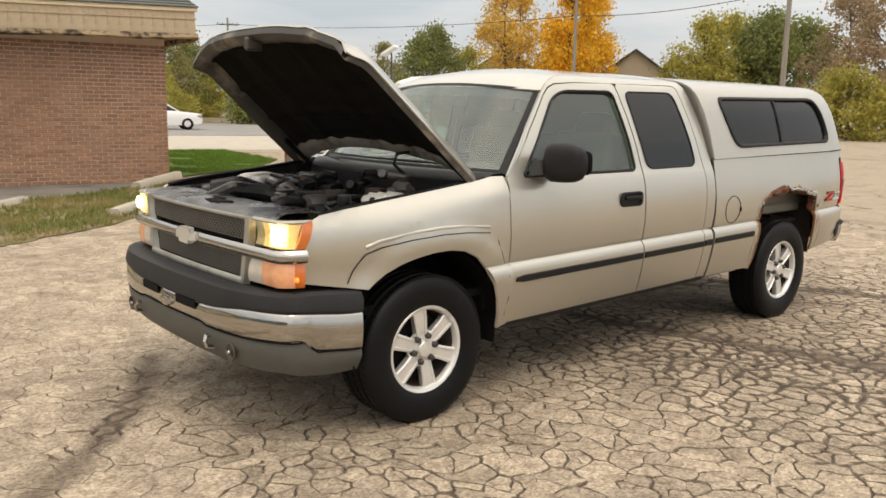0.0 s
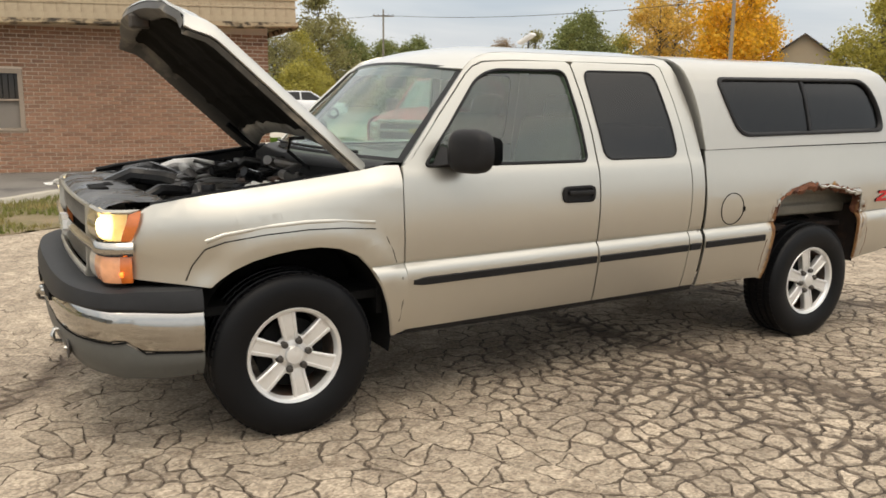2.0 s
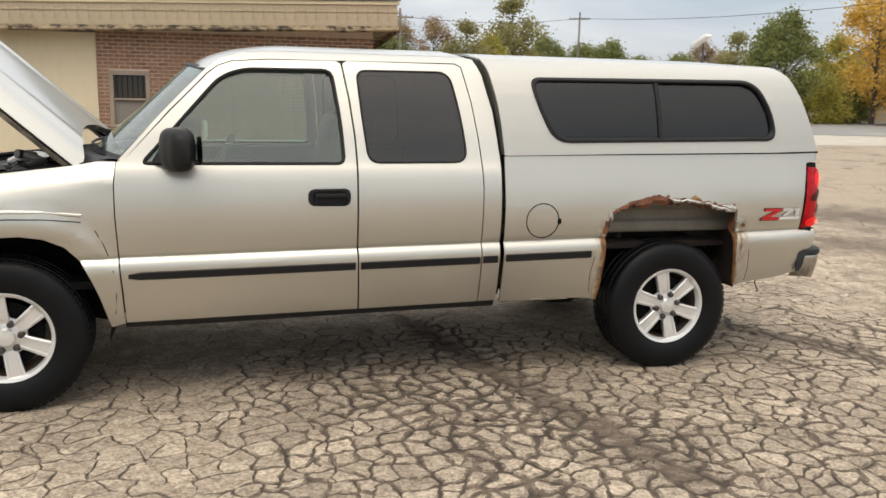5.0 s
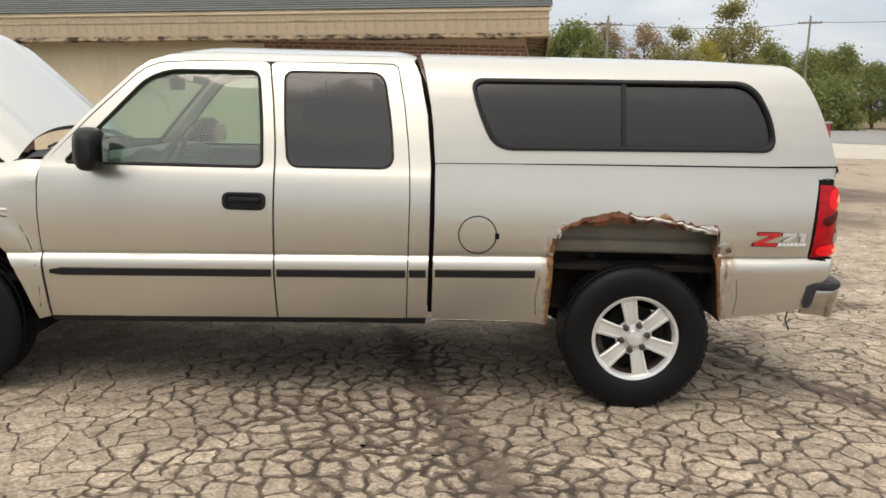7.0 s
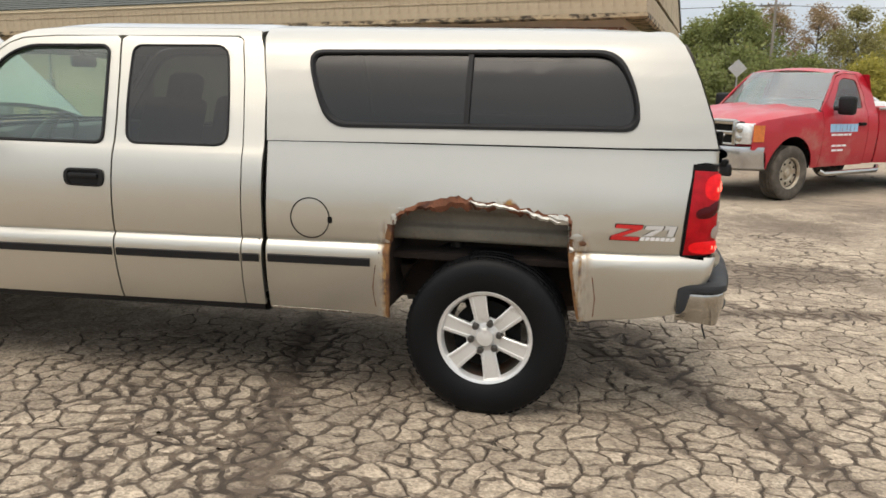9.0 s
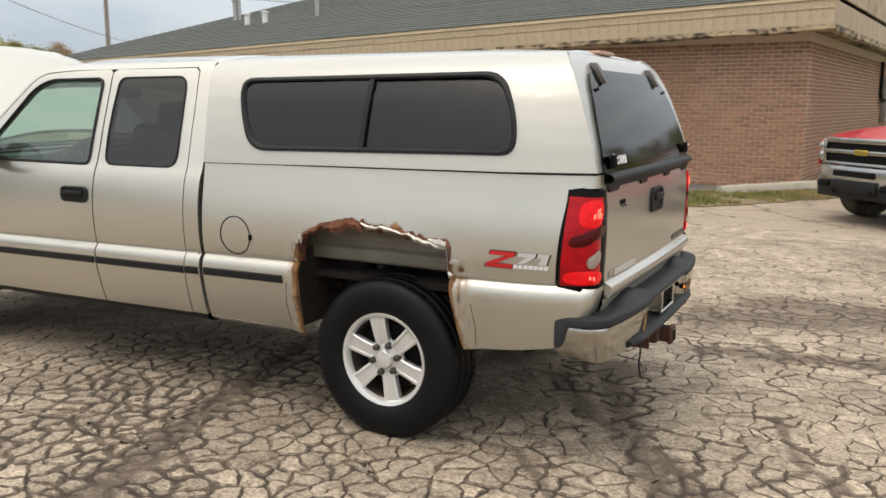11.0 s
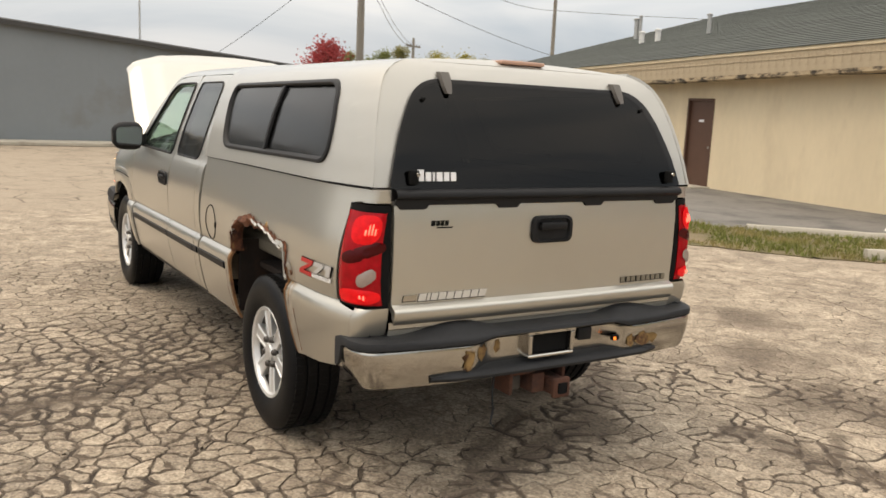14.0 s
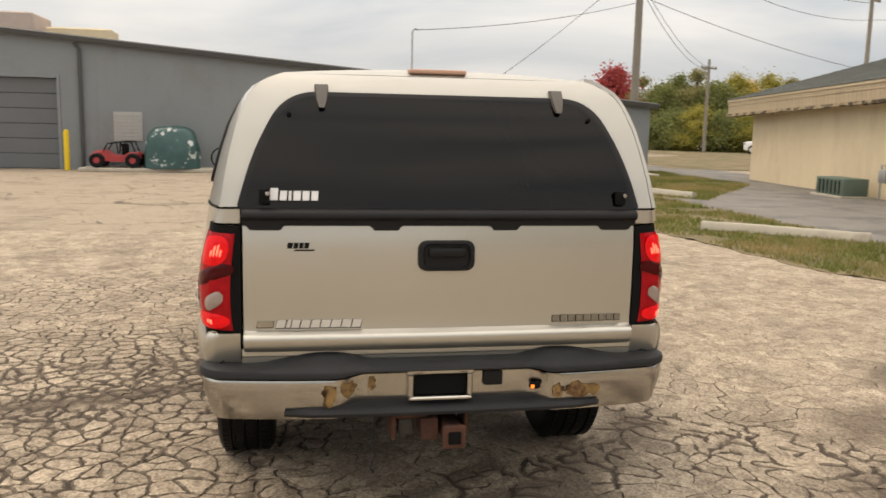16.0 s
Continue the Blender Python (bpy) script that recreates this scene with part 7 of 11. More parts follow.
def build_bed_side(s):
    arch = torn_arch() if s < 0 else ARCH_OK
    out = [(2.562, 0.438), (2.98, 0.440), (3.10, 0.436)] + arch + [(4.17, 0.497), (4.35, 0.516), (4.50, 0.542), (4.555, 0.62), (4.60, 0.70), (4.622, 0.80), (4.515, 0.814), (4.508, 0.83), (4.515, 0.95), (4.53, 1.10), (4.545, 1.215), (4.56, 1.228), (4.615, 1.236), (4.62, 1.284), (4.2, 1.282), (3.3, 1.272), (2.565, 1.262), (2.568, 1.0)]
    bm = body_panel(out, [], bed_half, s, xc(2.56, 4.62, 0.06), 0.012)
    ob = part("bed_side", bm, bed_paint if s < 0 else paint, truck, "pewter bed side with a rusted-out wheel arch" if s < 0 else "", 50)
    molding(ob, bed_half, s, 2.575, 3.092, 0.678)
    if s < 0:
        # fuel door
        cx, cz, r = 2.79, 0.905, 0.097
        bm = bmesh.new()
        add_tube(bm, [(cx + r * math.cos(a), s * (bed_half(cx + r * math.cos(a), cz + r * math.sin(a)) + 0.0005), cz + r * math.sin(a)) for a in [2 * math.pi * k / 36 for k in range(38)]], 0.0032, 6, caps=False)
        fd = part("fuel_door", bm, dark, ob, "round fuel door seam")
        bm = bmesh.new()
        add_box(bm, cx + r - 0.008, cx + r + 0.014, s * (bed_half(cx, cz)) - 0.006, s * bed_half(cx, cz) + 0.004, cz - 0.02, cz + 0.012, 0.004, 1)
        part("finger_notch", bm, dark, fd)
        # ragged rusty edge folded inwards
        bm = bmesh.new()
        rng = random.Random(8)
        edge = [p for p in arch if p[1] > 0.78]
        rows = []
        for i, (x, z) in enumerate(edge):
            y = bed_half(x, z)
            rows.append([(x, s * (y + 0.002), z + 0.012 + rng.uniform(0, 0.016)), (x + rng.uniform(-0.004, 0.004), s * (y + rng.uniform(0.002, 0.014)), z + rng.uniform(-0.012, 0.002)), (x, s * (y - 0.03), z - rng.uniform(0.0, 0.03)), (x, s * (y - 0.06), z + rng.uniform(-0.01, 0.02))])
        add_grid(bm, rows)
        part("rusted_edge", bm, rust, ob, "flaking rusted metal edge", 0)
        bm = bmesh.new()
        rows = []
        for x in span(3.26, 3.575, 0.009):
            z = float(np.interp(x, [p[0] for p in edge if p[0] < 4.034], [p[1] for p in edge if p[0] < 4.034]))
            t = (x - 3.26) / 0.315
            tall = (0.020 + 0.030 * smoothstep(0.0, 0.55, t)) * (1 + 0.35 * noise.noise((x * 26, 5.0, 0)))
            rip = 0.010 * noise.noise((x * 55, 2.0, 1))
            y = bed_half(x, z)
            rows.append([(x, s * (y + 0.004), z + 0.016 + rip * 0.5), (x, s * (y + 0.009 + 0.004 * noise.noise((x * 30, 8, 0))), z + 0.016 - tall * 0.5), (x, s * (y - 0.006), z + 0.014 - tall + rip)])
        add_grid(bm, rows)
        bmesh.ops.recalc_face_normals(bm, faces=bm.faces[:])
        thicken(bm, 0.003)
        part("rust_flap", bm, rust, ob, "broad flap of brown rusted steel", 30)
        for leg, wide in ((arch[:9], 0.024), (arch[-8:], 0.020)):
            fine = []
            for (xa, za), (xb, zb) in zip(leg, leg[1:]):
                n = max(1, int(abs(zb - za) / 0.012))
                fine += [(xa + (xb - xa) * k / n, za + (zb - za) * k / n) for k in range(n)]
            out_dir = -1 if leg[0][0] < 3.6 else 1
            rows = []
            for x, z in fine:
                w = wide * (0.35 + 0.9 * abs(noise.noise((z * 14, wide * 300, 2.0))) + 0.5 * smoothstep(0.62, 0.86, z))
                rows.append([(x - out_dir * 0.004, s * (bed_half(x, z) - 0.012), z), (x, s * (bed_half(x, z) + 0.0022), z), (x + out_dir * w, s * (bed_half(x + out_dir * w, z) + 0.0016), z + 0.004)])
            bm = bmesh.new()
            add_grid(bm, rows)
            part("rust_edge", bm, rust_run, ob, "orange-brown rust along the arch edge", 40)
        for cx, cz, rx, rz, seed, mm, lb in ((3.205, 0.925, 0.020, 0.030, 1, paint_top, "small curl of peeling paint"), (3.245, 0.975, 0.030, 0.012, 2, paint_top, "small curl of peeling paint"), (4.055, 0.885, 0.034, 0.022, 3, paint_top, "peeled pale paint beside the arch"),
                                             (4.085, 0.855, 0.020, 0.016, 4, rust_run, "rust spot under peeled paint"), (4.042, 0.80, 0.012, 0.035, 5, rust_run, "rust spot under peeled paint")):
            bm = bmesh.new()
            ring = []
            for k in range(14):
                a = 2 * math.pi * k / 14
                q = 0.65 + 0.7 * abs(noise.noise((math.cos(a) * 1.7, math.sin(a) * 1.7, seed * 3.1)))
                x, z = cx + rx * q * math.cos(a), cz + rz * q * math.sin(a)
                ring.append(bm.verts.new((x, s * (bed_half(x, z) + 0.0032 + 0.004 * noise.noise((a, seed, 0))), z)))
            mid = bm.verts.new((cx, s * (bed_half(cx, cz) + 0.007), cz))
            for k in range(14):
                bm.faces.new((ring[k - 1], ring[k], mid))
            bmesh.ops.recalc_face_normals(bm, faces=bm.faces[:])
            part("paint_flake", bm, mm, ob, lb, 30)
        for x0, x1, drop in ((3.56, 3.66, 0.004), (3.62, 3.80, 0.008), (3.79, 3.98, 0.022), (3.92, 4.05, 0.014)):
            bm = bmesh.new()
            rows = []
            for x in span(x0, x1, 0.012):
                z = float(np.interp(x, [p[0] for p in edge if p[0] < 4.034], [p[1] for p in edge if p[0] < 4.034]))
                t = (x - x0) / (x1 - x0)
                fat = math.sin(math.pi * min(1, max(0, t))) ** 0.5
                w = (0.012 + 0.026 * abs(noise.noise((x * 31, 2.0, 0))) + 0.020 * smoothstep(3.92, 3.97, x)) * fat + 0.001
                y = bed_half(x, z) + 0.010
                c = z + 0.010 - drop * t + 0.006 * noise.noise((x * 40, 7.0, 0))
                rows.append([(x, s * (y + 0.004 + 0.006 * noise.noise((x * 25, 1.0, 3))), c + w * 0.5), (x, s * (y + 0.010), c), (x, s * (y + 0.002), c - w * 0.6)])
            add_grid(bm, rows)
            bmesh.ops.recalc_face_normals(bm, faces=bm.faces[:])
            thicken(bm, 0.002)
            part("paint_flake", bm, paint_top, ob, "curling strip of peeling paint", 0)
        badge(ob, s)
    else:
        bm = bmesh.new()
        add_tube(bm, [(x, s * (bed_half(x, z) - 0.004), z) for x, z in arch], 0.010, 6)
        part("arch_lip", bm, rust, ob, "rusty wheel arch lip")
    # vertical flare seam behind the arch and ahead of it
    for line in ([(4.105, 0.80), (4.135, 0.70), (4.15, 0.60), (4.145, 0.51)], [(3.135, 0.76), (3.115, 0.68), (3.10, 0.58), (3.11, 0.48)]):
        bm = bmesh.new()
        add_tube(bm, [(x, s * (bed_half(x, z) - 0.001), z) for x, z in line], 0.003, 6)
        part("flare_seam", bm, rust, ob)
    # bright tube along the bottom edge ahead of the arch
    bm = bmesh.new()
    add_tube(bm, [(x, s * (bed_half(x, 0.45) - 0.012), 0.440) for x in span(2.57, 2.98, 0.1)], 0.010, 6)
    part("lower_edge", bm, chrome, ob, "bright metal tube along the lower bed edge")
    return ob


badge_silver = mat("silver_badge", (0.6, 0.6, 0.6), rough=0.3, metal=0.4, var=0.05)


def badge(parent, s):
    """A slanted red mark followed by two pale ones and a bar of small writing."""
    f = lambda x, z: Vector((x, s * (bed_half(x, z) + 0.003), z))

    def flag(pts, material, name, push=0.0):
        bm = bmesh.new()
        lo = [bm.verts.new(f(x, z) + Vector((0, s * push, 0))) for x, z in pts]
        hi = [bm.verts.new(f(x, z) + Vector((0, s * (push + 0.004), 0))) for x, z in pts]
        bm.faces.new(hi)
        for i in range(len(pts)):
            bm.faces.new((lo[i - 1], lo[i], hi[i], hi[i - 1]))
        bmesh.ops.triangulate(bm, faces=[g for g in bm.faces if len(g.verts) > 4])
        part(name, bm, material, parent, "", 0)

    x, z = 4.207, 0.884
    h, b, lean = 0.070, 0.017, 0.30

    def stroke(pts, material, name="badge_mark", push=0.002):
        """pts in the badge's upright frame, then slanted."""
        flag([(x + px + lean * pz, z + pz) for px, pz in pts], material, name, push)

    for pts in ([(0.0, h - b), (0.115, h - b), (0.115, h), (0.0, h)], [(0.078, h - b - 0.0005), (0.115, h - b - 0.0005), (0.040, b + 0.0005), (-0.004, b + 0.0005)], [(-0.004, 0.0), (0.118, 0.0), (0.118, b), (-0.004, b)]):
        stroke([(px * 1.06 - 0.005, pz + (0.003 if pz > 0.5 * h else -0.003)) for px, pz in pts], dark, "badge_edge", -0.001)
        stroke(pts, red_decal)
    for pts in ([(0.128, h - b), (0.205, h - b), (0.205, h), (0.128, h)], [(0.172, h - b - 0.0005), (0.205, h - b - 0.0005), (0.166, 0.024), (0.132, 0.024)], [(0.232, 0.024), (0.262, 0.024), (0.262, h), (0.232, h)], [(0.215, h - b), (0.2315, h - b), (0.2315, h), (0.215, h)]):
        stroke([(px + (0.004 if px > 0.17 else -0.004), pz) for px, pz in pts], dark, "badge_edge", -0.001)
        stroke(pts, badge_silver)
    for k in range(7):
        a = 0.124 + k * 0.022
        stroke([(a, 0.002), (a + 0.017, 0.002), (a + 0.017, 0.018), (a, 0.018)], white_decal)


for s in (-1, 1):
    build_fender(s)
    build_front_door(s)
    build_rear_door(s)
    build_cab_side(s)
    build_bed_side(s)

# roof skin
bm = bmesh.new()
rows = []
for x in span(0.985, 2.445, 0.05):
    t = smoothstep(0.97, 1.42, x)
    tb = smoothstep(2.445, 2.32, x)
    edge = float(np.interp(x, [0.985, 1.06, 1.16, 1.32, 2.38, 2.445], [1.698, 1.752, 1.785, 1.80, 1.80, 1.782]))
    ye = cab_half(x, edge) - 0.004
    crown = 0.052 * (0.35 + 0.65 * t) * (0.75 + 0.25 * tb)
    rows.append([(x - 0.10 * (1 - (2 * i / 24 - 1) ** 2) * (1 - smoothstep(0.985, 1.4, x)), ye * (2 * i / 24 - 1), edge + 0.002 + crown * (1 - abs(2 * i / 24 - 1) ** 2.4)) for i in range(25)])
add_grid(bm, rows)
bmesh.ops.recalc_face_normals(bm, faces=bm.faces[:])
thicken(bm, 0.02)
part("roof_panel", bm, paint, truck, "", 60)

# windscreen and its black border
def screen(u, v):
    """u across (-1 to 1), v up (0 to 1)."""
    x = 0.575 + (1.005 - 0.575) * v
    bow = (0.23 - 0.11 * v) * (1 - u * u)
    y = (0.885 - 0.165 * v) * u
    return Vector((x - bow, y, 1.238 + (1.700 - 1.238) * v + (0.012 + 0.03 * v) * (1 - u * u)))


bm = bmesh.new()
add_grid(bm, [[screen(-0.985 + 1.97 * i / 24, 0.02 + 0.96 * j / 12) for i in range(25)] for j in range(13)])
ws = part("windshield", bm, screen_glass, truck, "clear curved windshield glass", 60, (-1, 0, 1))
ws.visible_shadow = False
bm = bmesh.new()
border = [(-1 + 2 * i / 24, 1.0) for i in range(25)] + [(1.0, 1 - j / 8) for j in range(1, 9)] + [(1 - 2 * i / 24, 0.0) for i in range(1, 25)] + [(-1.0, j / 8) for j in range(1, 8)]
n = len(border)
inner = [(u * 0.955, 0.5 + (v - 0.5) * 0.93) for u, v in border]
A = [bm.verts.new(screen(u, v) + Vector((-0.003, 0, 0.003))) for u, v in border]
B = [bm.verts.new(screen(u, v) + Vector((-0.003, 0, 0.003))) for u, v in inner]
for k in range(n):
    bm.faces.new((A[k - 1], A[k], B[k], B[k - 1]))
part("windshield_border", bm, black_plastic, truck, "black windshield border", 60)
bm = bmesh.new()
add_grid(bm, [[screen(-0.95 + 1.9 * i / 24, v) + Vector((0.004, 0, -0.002)) for i in range(25)] for v in (0.86, 0.965)])
part("sun_band", bm, glass("sun_band_glass", (0.12, 0.14, 0.15)), truck, "dark tinted band", 60, (-1, 0, 1))

# cowl
bm = bmesh.new()
add_grid(bm, [[(0.575 - 0.23 * (1 - u * u) - d, u * 0.88, 1.238 + h) for u in [-1 + 2 * i / 20 for i in range(21)]] for d, h in ((-0.02, -0.03), (0.0, 0.002), (0.05, 0.006), (0.10, 0.0), (0.15, -0.035), (0.15, -0.2))])
cowl = part("cowl", bm, black_plastic, truck, "black wiper cowl", 50)
for y0, y1 in ((-0.62, 0.02), (0.02, 0.62)):
    bm = bmesh.new()
    f = lambda y: screen(y / 0.885, 0.03) + Vector((-0.02, 0, 0.018))
    add_tube(bm, [f(y0), f((y0 * 2 + y1) / 3), f((y0 + y1 * 2) / 3), f(y1)], 0.008, 6)
    part("wiper", bm, black_plastic, cowl)

# rear wall of the cab with glass
bm = bmesh.new()
rows = []
for z in span(0.50, 1.79, 0.08):
    h = cab_half(2.5, z) - 0.01
    x = float(np.interp(z, [0.5, 1.24, 1.5, 1.7, 1.79], [2.52, 2.525, 2.49, 2.44, 2.40]))
    rows.append([(x, h * (2 * i / 8 - 1), z) for i in range(9)])
add_grid(bm, rows)
thicken(bm, 0.02)
part("cab_back", bm, paint, truck, "", 50)

# cab floor, rocker, underside
bm = bmesh.new()
add_box(bm, 0.50, 2.53, -0.90, 0.90, 0.46, 0.50, 0.01, 1)
part("cab_floor", bm, dark, truck)
for s in (-1, 1):
    bm = bmesh.new()
    rows = []
    for x in span(0.56, 2.53, 0.2):
        z = 0.025 * smoothstep(0.7, 2.5, x)
        rows.append([(x, s * 0.925, 0.425 + z), (x, s * 0.912, 0.392 + z), (x, s * 0.87, 0.375 + z), (x, s * 0.70, 0.38 + z), (x, s * 0.70, 0.45 + z)])
    add_grid(bm, rows)
    part("rocker_panel", bm, black_plastic, truck, "dark scuffed rocker panel", 40)
    bm = bmesh.new()
    add_box(bm, -0.55, 4.55, s * 0.42 - 0.045, s * 0.42 + 0.045, 0.42, 0.60, 0.01, 1)
    part("frame_rail", bm, steel, truck)
for name, a, b in (("front_axle", 0.0, 0.30), ("rear_axle", WB, 0.09)):
    bm = bmesh.new()
    add_tube(bm, [(a, -0.72, HUBZ), (a, 0.72, HUBZ)], 0.05, 12)
    add_lathe(bm, [(0.0, -0.15), (0.10, -0.11), (0.14, 0.0), (0.10, 0.11), (0.0, 0.15)], (a, 0.12, HUBZ), "x", 16)
    part(name, bm, steel, truck)
bm = bmesh.new()
add_tube(bm, [(0.6, 0.3, 0.42), (1.9, 0.32, 0.40), (3.0, 0.34, 0.42), (3.5, 0.5, 0.55), (4.2, 0.62, 0.44), (4.45, 0.75, 0.42)], 0.035, 10)
part("exhaust_pipe", bm, steel, truck)
bm = bmesh.new()
add_box(bm, 1.6, 2.9, -0.36, 0.1, 0.36, 0.55, 0.05, 2)
part("fuel_tank", bm, dark, truck)
for x in (0.3, 1.2, 2.3, 3.1, 4.3):
    bm = bmesh.new()
    add_box(bm, x - 0.04, x + 0.04, -0.42, 0.42, 0.45, 0.56, 0.01, 1)
    part("cross_member", bm, steel, truck)
for s in (-1, 1):
    bm = bmesh.new()
    add_box(bm, WB - 0.48, WB + 0.52, s * 0.50 - 0.035, s * 0.50 + 0.035, 0.42, 0.465, 0.008, 1)
    add_tube(bm, [(WB - 0.1, s * 0.60, HUBZ), (WB - 0.22, s * 0.60, 0.80)], 0.03, 8)
    part("leaf_spring", bm, steel, truck)

near_black_rust = mat("near_black_rust", (0.018, 0.011, 0.008), rough=0.95, var=0.5, scale=9, stain=(0.05, 0.024, 0.013), stain_scale=7, stain_at=(0.55, 0.7), bump=0.5, bscale=60, dist=0.004)

# bed: floor, inner walls, wheel houses
bm = bmesh.new()
add_box(bm, 2.57, 4.60, -0.80, 0.80, 0.70, 0.735, 0.005, 1)
part("bed_floor", bm, near_black_rust, truck, "rusted underside of the bed")
liner = mat("dull_inner_panel", (0.17, 0.155, 0.125), rough=0.55, metal=0.2, var=0.3, scale=6, stain=(0.10, 0.055, 0.03), stain_scale=7, stain_at=(0.60, 0.74))
for s in (-1, 1):
    bm = bmesh.new()
    rows = []
    for k in range(56):
        z = 0.80 + 0.45 * k / 55
        o = 0.010 * math.tanh(3 * math.sin((z - 0.80) * 44))
        rows.append([(x, s * (0.80 + o), z) for x in span(2.575, 4.55, 0.25)])
    rows.insert(0, [(x, s * 0.70, 0.795) for x in span(2.575, 4.55, 0.25)])
    add_grid(bm, rows)
    part("inner_bed_wall", bm, liner, truck, "ribbed dull inner bed wall", 60)
    bm = bmesh.new()
    rows = []
    for k in range(15):
        a = math.pi * (0.02 + 0.96 * k / 14)
        # driver's side is set back as a dark panel filling the arch with shade
        rows.append([(WB + 0.50 * math.cos(a), s * y, 0.44 + 0.37 * math.sin(a)) for y in ((0.66, 0.62, 0.58) if s < 0 else (0.92, 0.84, 0.58))])
    add_grid(bm, rows)
    rows = [[(WB + 0.50 * math.cos(a) * q, s * 0.58, 0.44 + 0.37 * math.sin(a) * q) for q in (1, 0.5, 0.02)] for a in [math.pi * (0.02 + 0.96 * k / 14) for k in range(15)]]
    add_grid(bm, rows)
    part("wheel_house", bm, near_black_rust, truck, "dark rusted panel inside the wheel arch", 60)
    for x0, x1 in ((3.12, 3.19), (4.06, 4.12)):
        bm = bmesh.new()
        add_grid(bm, [[(x0 + (x1 - x0) * (0.5 + 0.5 * noise.noise((z * 9, x0, 0))), s * y, z) for y in (0.92, 0.75, 0.58)] for z in span(0.46, 0.86, 0.05)])
        part("wheel_house_end", bm, near_black_rust, truck, "rusted end of the wheel house", 60)
    bm = bmesh.new()
    rows = []
    for k in range(15):
        a = math.pi * (-0.08 + 1.14 * k / 14)
        rows.append([(0.02 + 0.475 * math.cos(a), s * y, 0.43 + 0.47 * math.sin(a)) for y in (0.925, 0.80, 0.52)])
    add_grid(bm, rows)
    rows = [[(0.02 + 0.475 * math.cos(a) * q, s * 0.52, 0.43 + 0.47 * math.sin(a) * q) for q in (1, 0.5, 0.02)] for a in [math.pi * (-0.08 + 1.14 * k / 14) for k in range(15)]]
    add_grid(bm, rows)
    part("inner_fender", bm, dark, truck, "black inner fender liner", 60)

# ---- wheels ----
def build_wheel(parent, x, s, ycen, spin, hubz=HUBZ, tyr=TYR, rim_mat=None, steel_rim=False, tyre_mat=None):
    """A wheel whose mesh is the brake drum, with tyre, rim, spokes, cap and lug nuts as its parts. Built facing -y at the origin."""
    bm = bmesh.new()
    add_lathe(bm, [(0.0, -0.02), (0.15, -0.02), (0.155, 0.0), (0.155, 0.06), (0.06, 0.08)], (0, 0, 0), "y", 24)
    wheel = part("wheel", bm, dark, parent)
    wheel.matrix_local = pose(x, s * ycen, hubz, 0, 0, 0 if s < 0 else 180) @ pose(0, 0, 0, 0, spin, 0)
    bm = bmesh.new()
    R = tyr
    prof = [(0.218, -0.105), (0.236, -0.118), (0.27, -0.130), (0.315, -0.134), (0.35, -0.130), (R - 0.024, -0.121), (R - 0.009, -0.110), (R - 0.003, -0.096), (R - 0.002, -0.068), (R - 0.012, -0.064), (R - 0.012, -0.052), (R - 0.002, -0.048), (R - 0.002, -0.008), (R - 0.012, -0.004)]
    prof = prof + [(r, -h) for r, h in prof[::-1]]
    add_lathe(bm, prof, (0, 0, 0), "y", 72)
    tm = tyre_mat or rubber
    tyre = part("tyre", bm, tm, wheel, "", 40)
    bm = bmesh.new()
    for k in range(64):
        a = 360 * k / 64
        for sg in (-1, 1):
            m = Matrix.Rotation(radians(a + (2.8 if sg > 0 else 0)), 4, "Y")
            add_box(bm, R - 0.010, R - 0.0008, min(sg * 0.072, sg * 0.106), max(sg * 0.072, sg * 0.106), -0.0135, 0.0135, 0.0, 1, m @ Matrix.Rotation(radians(sg * 4), 4, "X"))
            add_box(bm, R - 0.014, R - 0.0010, min(sg * 0.008, sg * 0.046), max(sg * 0.008, sg * 0.046), -0.015, 0.015, 0.0, 1, m @ Matrix.Rotation(radians(-sg * 14), 4, "X"))
    part("tread", bm, tm, tyre, "worn tread blocks", 0)["kind"] = "stuff"
    am = rim_mat or alloy
    bm = bmesh.new()
    add_lathe(bm, [(0.226, -0.103), (0.232, -0.112), (0.228, -0.117), (0.214, -0.112), (0.206, -0.098), (0.203, -0.082)], (0, 0, 0), "y", 60)
    rim = part("rim", bm, am, wheel, "", 40)
    # separate dark barrel, with the shade between the spokes in its colour
    bm = bmesh.new()
    add_lathe(bm, [(0.203, -0.082), (0.200, -0.06), (0.196, 0.02), (0.19, 0.10)], (0, 0, 0), "y", 60)
    part("barrel", bm, steel, rim, "inner barrel darkened for the shade between spokes", 40)
    if steel_rim:
        bm = bmesh.new()
        add_lathe(bm, [(0.206, -0.06), (0.17, -0.075), (0.12, -0.07), (0.10, -0.05), (0.075, -0.055), (0.06, -0.09), (0.0, -0.10)], (0, 0, 0), "y", 36)
        part("disc", bm, am, rim)
        for k in range(8):
            bm = bmesh.new()
            a = 2 * math.pi * k / 8
            add_lathe(bm, [(0.0, -0.004), (0.020, -0.003), (0.022, 0.004)], (0.155 * math.cos(a), -0.074, 0.155 * math.sin(a)), "y", 10)
            part("slot", bm, dark, rim)
        return wheel
    for k in range(6):
        m = Matrix.Rotation(radians(60 * k), 4, "Y")
        bm = bmesh.new()
        # spoke: broad at the rim, with a sunken middle face between two ridges
        st = [(0.050, 0.030, -0.088), (0.085, 0.036, -0.096), (0.13, 0.038, -0.100), (0.175, 0.041, -0.102), (0.214, 0.045, -0.101)]
        rows = []
